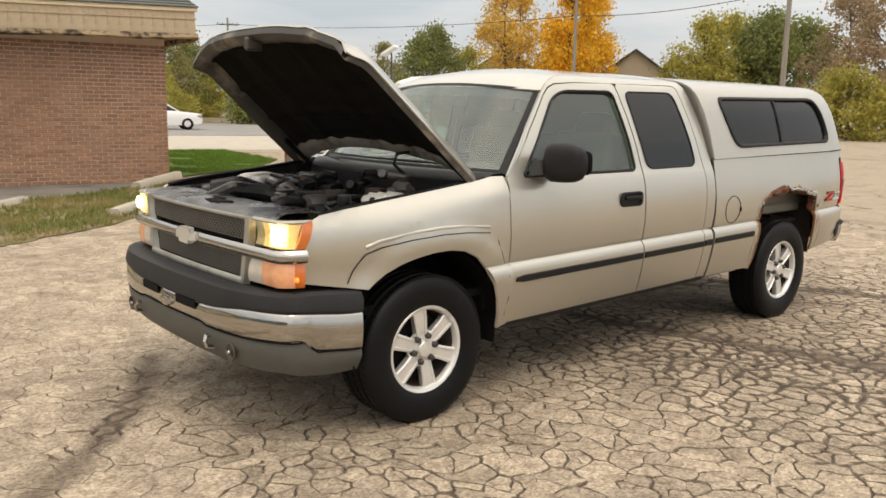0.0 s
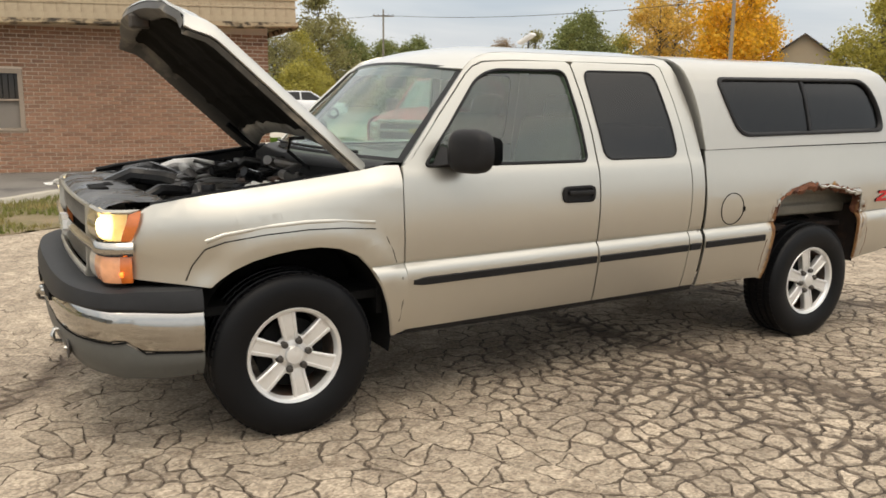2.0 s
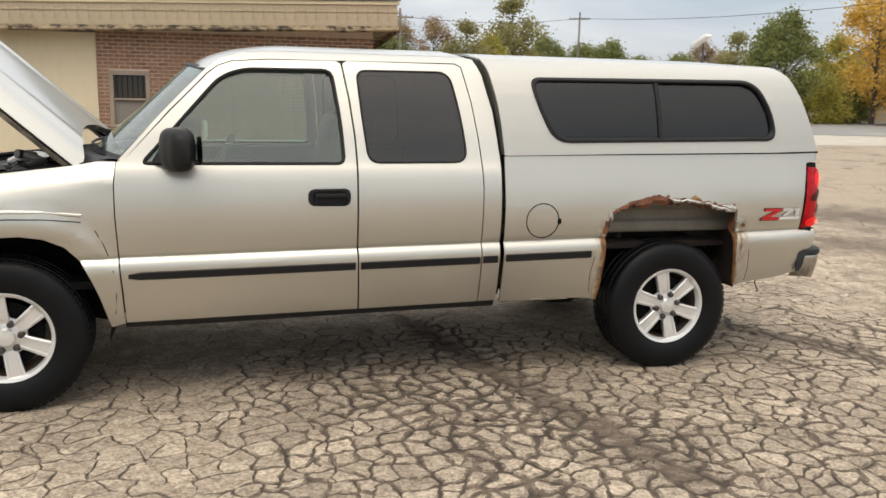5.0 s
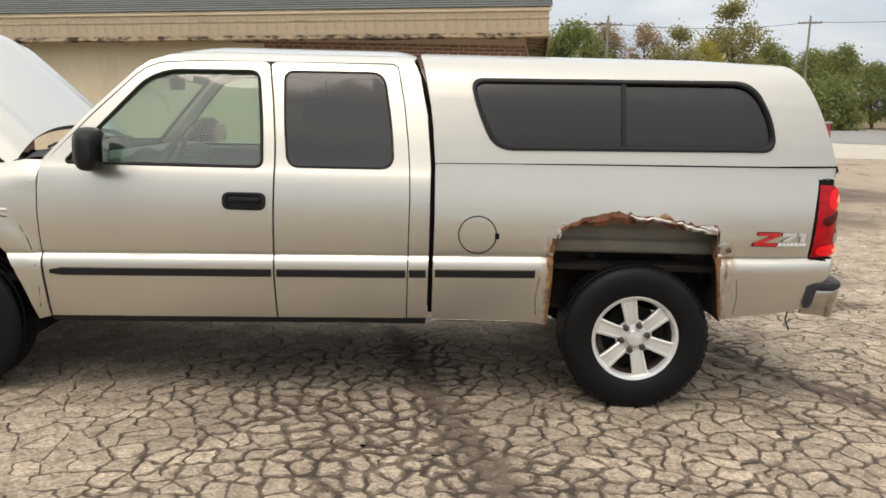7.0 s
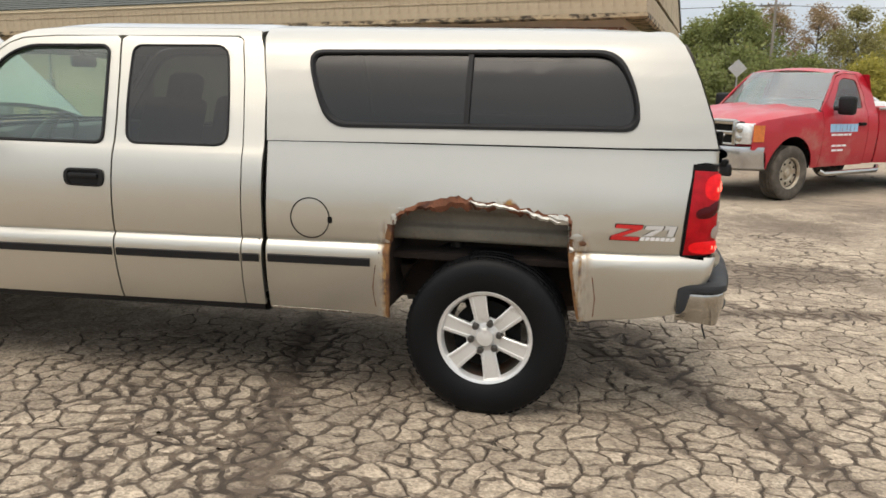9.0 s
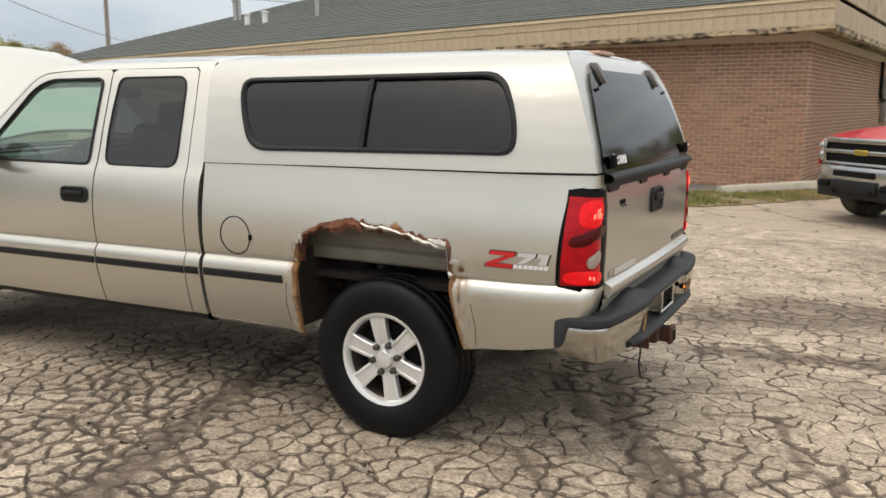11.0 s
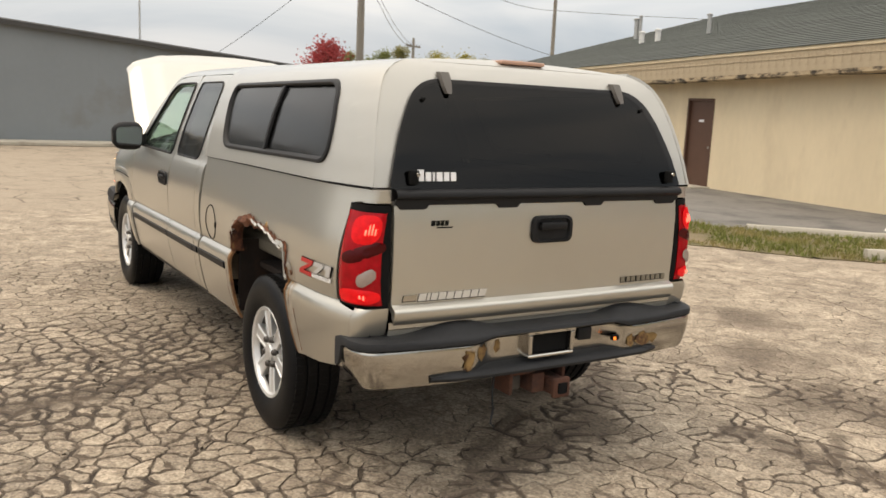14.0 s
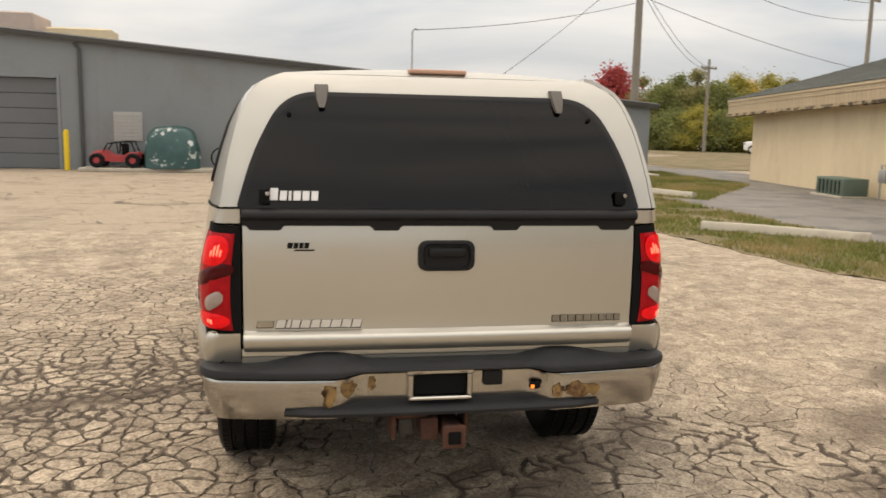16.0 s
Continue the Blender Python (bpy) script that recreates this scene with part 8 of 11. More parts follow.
        for r, w, y in st:
            rows.append([(r, y + 0.045, -w * 0.8), (r, y + 0.004, -w), (r, y, -w * 0.86), (r, y, -w * 0.62), (r, y + 0.005, -w * 0.56), (r, y + 0.005, w * 0.56), (r, y, w * 0.62), (r, y, w * 0.86), (r, y + 0.004, w), (r, y + 0.045, w * 0.8)])
        g = add_grid(bm, rows)
        bm.faces.new(g[0])
        bm.faces.new(g[-1])
        for v in bm.verts:
            v.co = m @ v.co
        part("spoke", bm, am, rim, "", 30)
        bm = bmesh.new()
        a = radians(60 * k + 30)
        c = (0.070 * math.cos(a), 0, -0.070 * math.sin(a))
        add_lathe(bm, [(0.023, -0.070), (0.023, -0.082), (0.018, -0.086), (0.0155, -0.108), (0.011, -0.113), (0.0, -0.113)], c, "y", 12)
        part("lug_nut", bm, lug_metal, rim)
    bm = bmesh.new()
    add_lathe(bm, [(0.098, -0.07), (0.096, -0.083), (0.06, -0.090), (0.046, -0.093), (0.045, -0.104), (0.040, -0.110), (0.0, -0.114)], (0, 0, 0), "y", 30)
    part("hub_cap", bm, am, rim, "", 40)
    # near-black disc deepens the shade behind the spokes
    bm = bmesh.new()
    add_lathe(bm, [(0.0, -0.035), (0.165, -0.035), (0.165, -0.02)], (0, 0, 0), "y", 30)
    part("brake_disc", bm, dark, wheel)
    return wheel


for s in (-1, 1):
    build_wheel(truck, 0.0, s, 0.812, -40 if s < 0 else 20)
    build_wheel(truck, WB, s, 0.812, -42 if s < 0 else 5)


# ---- front end ----
def nose(u):
    """Plan of the nose: u in metres from the middle, round the corner at 0.8; gives x and y."""
    a = abs(u)
    if a <= 0.8:
        return -0.835 + 0.035 * (a / 0.8) ** 2, u
    if a > 1.0:
        return -0.66 + 0.7 * (a - 1.0), math.copysign(0.885, u)
    th = (a - 0.8) / 0.2 * math.pi / 2
    return -0.80 + 0.14 * (1 - math.cos(th)), math.copysign(0.80 + 0.085 * math.sin(th), u)


def nose_strip(name, material, u0, u1, z0, z1, bulge=0.0, push=0.0, parent=None, label="", n=24, lean=0.0, thick=0.02, rows_n=5):
    """A strip that follows the nose; u0 and u1 may be (bottom, top) pairs for slanted ends."""
    ends0 = u0 if isinstance(u0, tuple) else (u0, u0)
    ends1 = u1 if isinstance(u1, tuple) else (u1, u1)
    bm = bmesh.new()
    rows = []
    for j in range(rows_n + 1):
        t = j / rows_n
        z = z0 + (z1 - z0) * t
        b = bulge * (1 - (2 * t - 1) ** 2) + push - lean * t
        ua, ub = ends0[0] + (ends0[1] - ends0[0]) * t, ends1[0] + (ends1[1] - ends1[0]) * t
        row = []
        for i in range(n + 1):
            u = ua + (ub - ua) * i / n
            x, y = nose(u)
            turn = 0.0 if abs(u) <= 0.8 else min(1.0, (abs(u) - 0.8) / 0.2) * math.pi / 2
            row.append((x - b * math.cos(turn), y + (1 if u > 0 else -1) * b * math.sin(turn), z))
        rows.append(row)
    add_grid(bm, rows)
    bmesh.ops.recalc_face_normals(bm, faces=bm.faces[:])
    thicken(bm, thick)
    return part(name, bm, material, parent or truck, label, 45)


# radiator grille: grey surround, mesh, chrome cross bar
grille = nose_strip("grille", dark, -0.60, 0.60, 0.760, 1.055, 0, -0.055, label="chrome-barred grille with dark mesh")
surround_grey = mat("worn_silver_plastic", (0.36, 0.35, 0.315), rough=0.34, metal=0.35, var=0.14, scale=7, stain=(0.24, 0.22, 0.18), stain_scale=5)
mesh_metal = mat("grille_mesh", (0.15, 0.145, 0.135), rough=0.4, metal=0.4, var=0.15)
for z0, z1, w1 in ((0.955, 1.056, 0.575), (0.775, 0.875, 0.515)):
    bm = bmesh.new()
    cells, rows_n = 44, 5
    for k in range(-rows_n, cells + rows_n):
        for sg in (-1, 1):
            pts = []
            for t in (0, 0.25, 0.5, 0.75, 1):
                uu = -w1 + 2 * w1 * (k + 0.5 + sg * rows_n * (t - 0.5) * 0.8) / cells
                if abs(uu) <= w1:
                    x, y = nose(uu)
                    pts.append((x + 0.012, y, z0 + (z1 - z0) * t))
            if len(pts) > 1:
                add_tube(bm, pts, 0.0030, 4, caps=False)
    part("mesh", bm, mesh_metal, grille, "grey diamond mesh", 0)["kind"] = "stuff"
nose_strip("grille_bar", chrome, -0.978, 0.978, 0.884, 0.942, 0.016, 0.014, grille, "dull chrome grille bar", 36)
nose_strip("grille_surround", surround_grey, -0.545, 0.545, 0.738, 0.778, 0.010, 0.012, grille, "grey painted surround")
nose_strip("grille_surround", surround_grey, -0.62, 0.62, 1.056, 1.074, 0.004, 0.0, grille)
for s in (-1, 1):
    bm = bmesh.new()
    rows = []
    for z, u in ((0.740, 0.548), (0.78, 0.566), (0.83, 0.578), (0.885, 0.588), (0.95, 0.606), (1.01, 0.616), (1.074, 0.622)):
        r = []
        for du, o in ((-0.052, -0.015), (-0.042, 0.012), (-0.004, 0.014), (0.006, -0.02)):
            x, y = nose(s * (u + du))
            r.append((x - o, y, z))
        rows.append(r)
    add_grid(bm, rows)
    part("grille_side", bm, surround_grey, grille, "", 45)
# emblem as a plain cross-bar shape
bm = bmesh.new()
ex = nose(0)[0] - 0.034
pts = [(-0.085, -0.018), (-0.035, -0.018), (-0.040, -0.034), (0.050, -0.034), (0.046, -0.018), (0.085, -0.018), (0.078, 0.018), (0.038, 0.018), (0.034, 0.034), (-0.05, 0.034), (-0.046, 0.018), (-0.078, 0.018)]
lo = [bm.verts.new((ex + 0.02, 1.2 * y, 0.918 + 1.25 * z)) for y, z in pts]
hi = [bm.verts.new((ex - 0.012, 1.2 * y, 0.918 + 1.25 * z)) for y, z in pts]
bm.faces.new(hi)
for i in range(len(pts)):
    bm.faces.new((lo[i - 1], lo[i], hi[i], hi[i - 1]))
bmesh.ops.triangulate(bm, faces=[f for f in bm.faces if len(f.verts) > 4])
part("emblem", bm, mat("pale_emblem", (0.72, 0.71, 0.68), rough=0.25, metal=0.5, var=0.05), grille, "plain chrome emblem", 0)

# lamps
lit_bowl = mat("lit_reflector", (0.9, 0.75, 0.45), rough=0.3, var=0.25, scale=22, emit=(1.0, 0.88, 0.52), emit_strength=2.6)
warm_bowl = mat("warm_reflector", (0.80, 0.70, 0.42), rough=0.3, metal=0.0, var=0.35, scale=24, emit=(1.0, 0.78, 0.34), emit_strength=0.42)
side_bowl = mat("grey_reflector", (0.58, 0.57, 0.48), rough=0.3, metal=0.0, var=0.4, scale=26)
front_clear = mat("milky_clear_lens", (0.62, 0.57, 0.50), rough=0.18, var=0.2, scale=18, coat=0.6)
front_peach = mat("peach_lens", (0.72, 0.36, 0.20), rough=0.18, var=0.25, scale=20, coat=0.6, emit=(1.0, 0.30, 0.08), emit_strength=0.10)
lamp_glass = glass("headlamp_glass", (0.95, 0.91, 0.80), 0.05, 1.5)
for s in (-1, 1):
    def sides(a, b):
        """The two ends of a strip on this side, in rising order."""
        neg = lambda q: tuple(-v for v in q) if isinstance(q, tuple) else -q
        return (a, b) if s > 0 else (neg(b), neg(a))

    hl = nose_strip("headlamp", dark, *sides(0.62, (0.968, 1.0)), 0.946, 1.070, 0.0, -0.05, label="lit headlamp with a clear yellowed lens")
    nose_strip("side_reflector", side_bowl, *sides(0.63, (0.70, 0.685)), 0.950, 1.062, -0.012, -0.012, hl, "grey side reflector", 8)
    nose_strip("reflector", warm_bowl, *sides((0.70, 0.685), (0.93, 0.965)), 0.948, 1.064, -0.014, -0.010, hl, "warm lit reflector", 14)
    nose_strip("lit_reflector", lit_bowl, *sides(0.755, (0.885, 0.895)), 0.955, 1.056, -0.010, -0.004, hl, "bright reflector round the bulb", 10)
    nose_strip("lens", lamp_glass, *sides(0.625, (0.932, 0.970)), 0.946, 1.070, 0.014, 0.006, hl, "clear yellowed lens", 16, 0.012, 0.004).visible_shadow = False
    nose_strip("lens_rim", surround_grey, *sides(0.622, (0.975, 1.02)), 1.068, 1.078, 0.0, 0.004, hl, "grey rim over the lens", 16, 0.012, 0.012, 2)
    nose_strip("corner_lens", amber_lens, *sides((0.934, 0.972), (0.974, 1.022)), 0.946, 1.070, 0.012, 0.004, hl, "amber corner lens", 8, 0.010)
    x, y = nose(s * 0.82)
    bm = bmesh.new()
    add_lathe(bm, [(0.0, -0.014), (0.022, -0.012), (0.036, -0.005), (0.040, 0.006)], (x - 0.002, y, 1.004), "x", 24)
    part("bulb", bm, lamp_lit, hl, "glowing bulb")
    ll = nose_strip("turn_lamp", dark, *sides(0.60, 0.972), 0.764, 0.884, 0.0, -0.05, label="lower lamp, clear inside and amber outside, lit")
    nose_strip("lens", front_clear, *sides((0.585, 0.612), 0.71), 0.768, 0.880, 0.010, 0.0, ll, "milky clear lens", 8)
    nose_strip("lens", front_peach, *sides(0.71, 0.928), 0.768, 0.880, 0.010, 0.0, ll, "peach-coloured lens before a lit bulb", 12)
    nose_strip("lens", amber_lens, *sides(0.928, 0.972), 0.768, 0.880, 0.010, 0.0, ll, "amber lens", 8)
    x, y = nose(s * 0.945)
    bm = bmesh.new()
    add_lathe(bm, [(0.0, -0.016), (0.010, -0.012), (0.013, 0.0)], (x - 0.012, y + s * 0.010, 0.808), "x", 12)
    part("bulb", bm, glow_amber, ll, "small lit amber bulb")


def bumper_plan(u):
    """Plan of the front bumper: wraps from the wheel openings round the nose."""
    a = abs(u)
    y = 0.945 * min(1.0, a / 0.80) ** 0.97 if a < 0.80 else 0.945
    x = -0.965 + 0.055 * (min(a, 0.8) / 0.8) ** 2 + 0.125 * (min(a, 0.8) / 0.8) ** 6
    if a > 0.80:
        x += (a - 0.80) / 0.20 * 0.365
    return x, math.copysign(y, u)


def bumper_strip(name, material, prof, label="", parent=None, u0=-1.0, u1=1.0, n=56):
    """prof: (z, outward) pairs from top to bottom; the strip follows the bumper's plan."""
    bm = bmesh.new()
    rows = []
    for i in range(n + 1):
        u = u0 + (u1 - u0) * i / n
        x, y = bumper_plan(u)
        xa, ya = bumper_plan(u - 0.004)
        xb, yb = bumper_plan(u + 0.004)
        d = Vector((xb - xa, yb - ya, 0))
        d.normalize()
        nrm = Vector((-d.y, d.x, 0)) if -d.y * x + d.x * y > 0 else Vector((d.y, -d.x, 0))
        if nrm.x > 0.2:
            nrm = -nrm
        rows.append([(x + nrm.x * o, y + nrm.y * o, z if not callable(z) else z(u)) for z, o in prof])
    add_grid(bm, rows)
    bmesh.ops.recalc_face_normals(bm, faces=bm.faces[:])
    thicken(bm, 0.006)
    return part(name, bm, material, parent or truck, label, 40)


def bumper_seam(height):
    """A thin line along the lower edge of the bumper, at a height that varies with u."""
    bm = bmesh.new()
    line = []
    for i in range(141):
        u = -0.995 + 1.99 * i / 140
        x, y = bumper_plan(u)
        line.append((x - (0.004 if abs(u) < 0.8 else 0.0), y + math.copysign(0.004 if abs(u) > 0.6 else 0.0, u), height(u) - 0.002))
    add_tube(bm, line, 0.0042, 5)
    return bm


step = lambda u: 0.545 - 0.012 * smoothstep(0.30, 0.34, abs(u)) - 0.060 * smoothstep(0.835, 0.866, abs(u)) - 0.022 * smoothstep(0.866, 1.0, abs(u))
dam_z = lambda u: 0.376 - 0.040 * smoothstep(0.74, 0.95, abs(u))
lip_z = lambda u: 0.632 + 0.034 * smoothstep(0.3, 0.65, abs(u)) - 0.040 * smoothstep(0.78, 1.0, abs(u))
pad_z = lambda u: 0.752 - 0.018 * smoothstep(0.82, 1.0, abs(u))
front_bumper = bumper_strip("front_bumper", chrome, [(lambda u: lip_z(u) + 0.004, 0.0), (lambda u: lip_z(u) - 0.010, 0.012), (lambda u: 0.5 * (lip_z(u) + step(u)), 0.016), (lambda u: step(u) + 0.012, 0.010), (step, 0.0)], "dull chrome front bumper")
bumper_strip("bumper_pad", grey_plastic, [(lambda u: pad_z(u) - 0.010, -0.14), (pad_z, -0.03), (lambda u: pad_z(u) - 0.010, 0.002), (0.690, 0.018), (lambda u: lip_z(u) + 0.014, 0.018), (lip_z, 0.004)], "grey rubber bumper cap", front_bumper)
bumper_strip("valance", valance_grey, [(lambda u: step(u) - 0.004, 0.0), (lambda u: step(u) - 0.03, 0.006), (lambda u: dam_z(u) + 0.055, -0.006), (dam_z, -0.040), (lambda u: dam_z(u) - 0.008, -0.09)], "grey plastic air dam", front_bumper)
for u0, u1 in ((-0.27, -0.09), (0.09, 0.27)):
    bumper_strip("slot", dark, [(0.640, 0.021), (0.600, 0.021)], "dark slot", front_bumper, u0, u1, 8)
# badge, a plain slanted cross bar
bm = bmesh.new()
bx = bumper_plan(0)[0] - 0.016
add_box(bm, bx - 0.016, bx + 0.02, -0.060, 0.060, 0.572, 0.596, 0.006, 2)
add_box(bm, bx - 0.019, bx + 0.02, -0.026, 0.026, 0.560, 0.608, 0.006, 2)
part("bow_badge", bm, chrome, front_bumper, "small plain chrome badge")
part("valance_gap", bumper_seam(step), dark, front_bumper, "dark gap above the air dam")
for s in (-1, 1):
    x, y = bumper_plan(s * 0.52)
    bm = bmesh.new()
    add_lathe(bm, [(0.0, 0.010), (0.026, 0.008), (0.034, -0.004), (0.040, -0.006), (0.043, 0.0)], (x - 0.004, y, 0.445), "x", 20)
    part("fog_pocket", bm, steel, front_bumper, "dark round recess in the air dam")
    bm = bmesh.new()
    add_lathe(bm, [(0.0, -0.012), (0.010, -0.010), (0.012, 0.0)], (x - 0.010, y - s * 0.008, 0.445), "x", 12)
    part("fog_bulb", bm, chrome, front_bumper, "small bright fog lamp reflector")
    x, y = bumper_plan(s * 0.36)
    bm = bmesh.new()
    add_tube(bm, [(x + 0.02, y, 0.49), (x - 0.022, y, 0.488), (x - 0.032, y + s * 0.012, 0.465), (x - 0.024, y + s * 0.016, 0.44), (x + 0.01, y + s * 0.016, 0.432)], 0.011, 8)
    part("tow_hook", bm, chrome, front_bumper, "small bright tow hook")

# ---- engine bay ----
bay = mat("grimy_black_plastic", (0.012, 0.012, 0.013), rough=0.32, var=0.4, scale=7, rvar=0.15, stain=(0.03, 0.027, 0.023), stain_scale=4, stain_at=(0.5, 0.7), spec=0.25)
milky = mat("milky_plastic", (0.62, 0.6, 0.55), rough=0.4, var=0.1, scale=8)
bay_grey = mat("dusty_aluminium", (0.13, 0.125, 0.12), rough=0.45, metal=0.6, var=0.3, scale=8, stain=(0.1, 0.08, 0.06), stain_scale=5)
bm = bmesh.new()
rows = []
for i in range(25):
    u = -0.78 + 1.56 * i / 24
    x, y = nose(u)
    dip = 0.018 * noise.noise((u * 3, 1, 0))
    fold = lambda q: 0.014 * noise.noise((u * 5, q * 9, 4))
    rows.append([(x + 0.010, y, 1.058), (x + 0.04, y, 1.080 + dip)] + [(x + q, y * 0.97, 1.090 + 0.5 * dip + fold(q)) for q in (0.09, 0.14, 0.19, 0.24, 0.29)] + [(x + 0.34, y * 0.95, 1.05), (x + 0.34, y * 0.95, 0.8)])
add_grid(bm, rows)
# the paler blotches paint sky sheen into the black plastic's colour
part("radiator_cover", bm, mat("black_cover_sheen", (0.026, 0.026, 0.027), rough=0.30, var=0.35, scale=6, rvar=0.14, stain=(0.085, 0.082, 0.078), stain_scale=4, stain_at=(0.48, 0.66), spec=0.7), truck, "black plastic radiator cover with painted pale sheen", 50)
bm = bmesh.new()
add_box(bm, -0.75, -0.665, -0.15, 0.06, 1.06, 1.096, 0.006, 1)
add_box(bm, -0.71, -0.62, 0.02, 0.15, 1.06, 1.094, 0.006, 1)
part("cover_latch", bm, dark, truck, "dark latch recess of the radiator cover")
bm = bmesh.new()
for k in range(7):
    add_box(bm, -0.66 + 0.002 * k, -0.50, -0.60 + 0.022 * k, -0.592 + 0.022 * k, 1.05, 1.085, 0.002, 1)
part("cover_ribs", bm, bay, truck, "ribbed black corner of the radiator cover")
for y0, y1, x0, x1, z0, z1, mm, nm, lb in (
        (-0.80, -0.52, -0.42, -0.12, 0.80, 1.06, bay, "battery", "black car battery"),
        (0.42, 0.80, -0.45, -0.02, 0.80, 1.10, bay, "air_filter_box", "black air filter box"),
        (-0.34, 0.34, -0.35, 0.28, 0.70, 1.02, bay, "engine_cover", "black plastic engine cover"),
        (-0.66, -0.46, -0.10, 0.10, 1.06, 1.125, milky, "coolant_tank", "milky plastic coolant tank"),
        (-0.80, -0.55, 0.27, 0.42, 0.85, 1.13, bay, "fuse_box", "black fuse box"),
        (-0.44, -0.34, 0.16, 0.40, 0.85, 1.15, bay_grey, "brake_cylinder", "grey brake master cylinder"),
        (0.45, 0.85, 0.08, 0.40, 0.85, 1.13, bay, "heater_box", "black heater box")):
    bm = bmesh.new()
    add_box(bm, x0, x1, y0, y1, z0, z1, 0.03, 3)
    for k in range(3):
        xx = x0 + (x1 - x0) * (0.2 + 0.3 * k)
        add_box(bm, xx, xx + 0.02, y0 + 0.03, y1 - 0.03, z1 - 0.005, z1 + 0.012, 0.004, 1)
    part(nm, bm, mm, truck, lb)
for path, r, nm, mm in (
        ([(-0.62, 0.25, 1.06), (-0.50, 0.20, 1.12), (-0.35, 0.15, 1.10), (-0.2, 0.05, 1.06)], 0.045, "air_hose", bay),
        ([(-0.58, -0.30, 1.02), (-0.45, -0.28, 1.09), (-0.30, -0.22, 1.07)], 0.028, "radiator_hose", bay),
        ([(-0.10, -0.45, 1.05), (0.10, -0.42, 1.10), (0.25, -0.2, 1.09), (0.35, 0.2, 1.08)], 0.014, "wiring_loom", bay),
        ([(-0.2, 0.40, 1.04), (0.05, 0.38, 1.10), (0.3, 0.42, 1.09)], 0.016, "wiring_loom", bay),
        ([(-0.3, -0.18, 1.04), (-0.1, -0.15, 1.08), (0.2, -0.1, 1.06)], 0.020, "fuel_line", bay_grey),
        ([(-0.3, 0.18, 1.04), (-0.1, 0.15, 1.08), (0.2, 0.1, 1.06)], 0.020, "fuel_line", bay_grey),
        ([(-0.48, 0.48, 1.1), (-0.38, 0.35, 1.13), (-0.28, 0.28, 1.09), (-0.22, 0.2, 1.05)], 0.05, "intake_duct", bay)):
    bm = bmesh.new()
    pts = [Vector(p) for p in path]
    fine = []
    for i in range(len(pts) - 1):
        for k in range(5):
            fine.append(pts[i].lerp(pts[i + 1], k / 5))
    add_tube(bm, fine + [pts[-1]], r, 10)
    part(nm, bm, mm, truck)
bm = bmesh.new()
add_lathe(bm, [(0.0, -0.05), (0.075, -0.05), (0.08, -0.03), (0.08, 0.03), (0.075, 0.05), (0.0, 0.05)], (-0.21, -0.19, 1.03), "x", 24)
part("alternator", bm, bay_grey, truck, "dusty alternator")
bm = bmesh.new()
add_lathe(bm, [(0.0, 0.05), (0.03, 0.05), (0.036, 0.03), (0.036, 0.0)], (-0.05, -0.24, 1.05), "z", 14)
part("oil_cap", bm, bay, truck)
silver_duct = mat("bright_duct_metal", (0.55, 0.53, 0.50), rough=0.35, metal=0.5, var=0.25, scale=9)
bm = bmesh.new()
add_tube(bm, [(-0.27, 0.70, 1.09), (-0.18, 0.66, 1.13), (-0.08, 0.60, 1.14), (0.02, 0.55, 1.12)], 0.035, 10)
part("air_duct", bm, silver_duct, truck, "dull silver air duct")
clutter = random.Random(17)
for k in range(16):
    x, y = clutter.uniform(-0.50, 0.32), clutter.uniform(-0.74, 0.74)
    z = 1.03 + 0.05 * clutter.random() + 0.10 * smoothstep(-0.4, 0.4, x)
    run = [Vector((x, y, z))]
    for q in range(6):
        run.append(run[-1] + Vector((clutter.uniform(-0.10, 0.10), clutter.uniform(-0.12, 0.12), clutter.uniform(-0.035, 0.035))))
    bm = bmesh.new()
    add_tube(bm, run, clutter.choice((0.009, 0.012, 0.018, 0.024)), 8)
    part("hose", bm, bay if k % 4 else bay_grey, truck)
for k in range(14):
    x, y = clutter.uniform(-0.45, 0.34), clutter.uniform(-0.70, 0.74)
    a, b, h = clutter.uniform(0.03, 0.08), clutter.uniform(0.03, 0.09), clutter.uniform(0.04, 0.10)
    z = 1.00 + 0.08 * smoothstep(-0.4, 0.4, x)
    bm = bmesh.new()
    add_box(bm, -a, a, -b, b, 0, h, 0.012, 2, pose(x, y, z, clutter.uniform(-8, 8), clutter.uniform(-8, 8), clutter.uniform(0, 90)))
    part("bracket", bm, (bay, bay, bay_grey, steel)[k % 4], truck)
for x, y, r, mm in ((-0.12, 0.60, 0.05, silver_duct), (-0.05, 0.52, 0.04, silver_duct), (-0.30, -0.62, 0.035, bay), (0.06, 0.30, 0.04, bay), (0.18, -0.70, 0.03, dark), (-0.10, 0.62, 0.045, bay_grey)):
    bm = bmesh.new()
    add_lathe(bm, [(0.0, 0.045), (r * 0.9, 0.045), (r, 0.03), (r, 0.0), (r * 0.8, -0.06)], (x, y, 1.10), "z", 16)
    part("cap", bm, mm, truck)
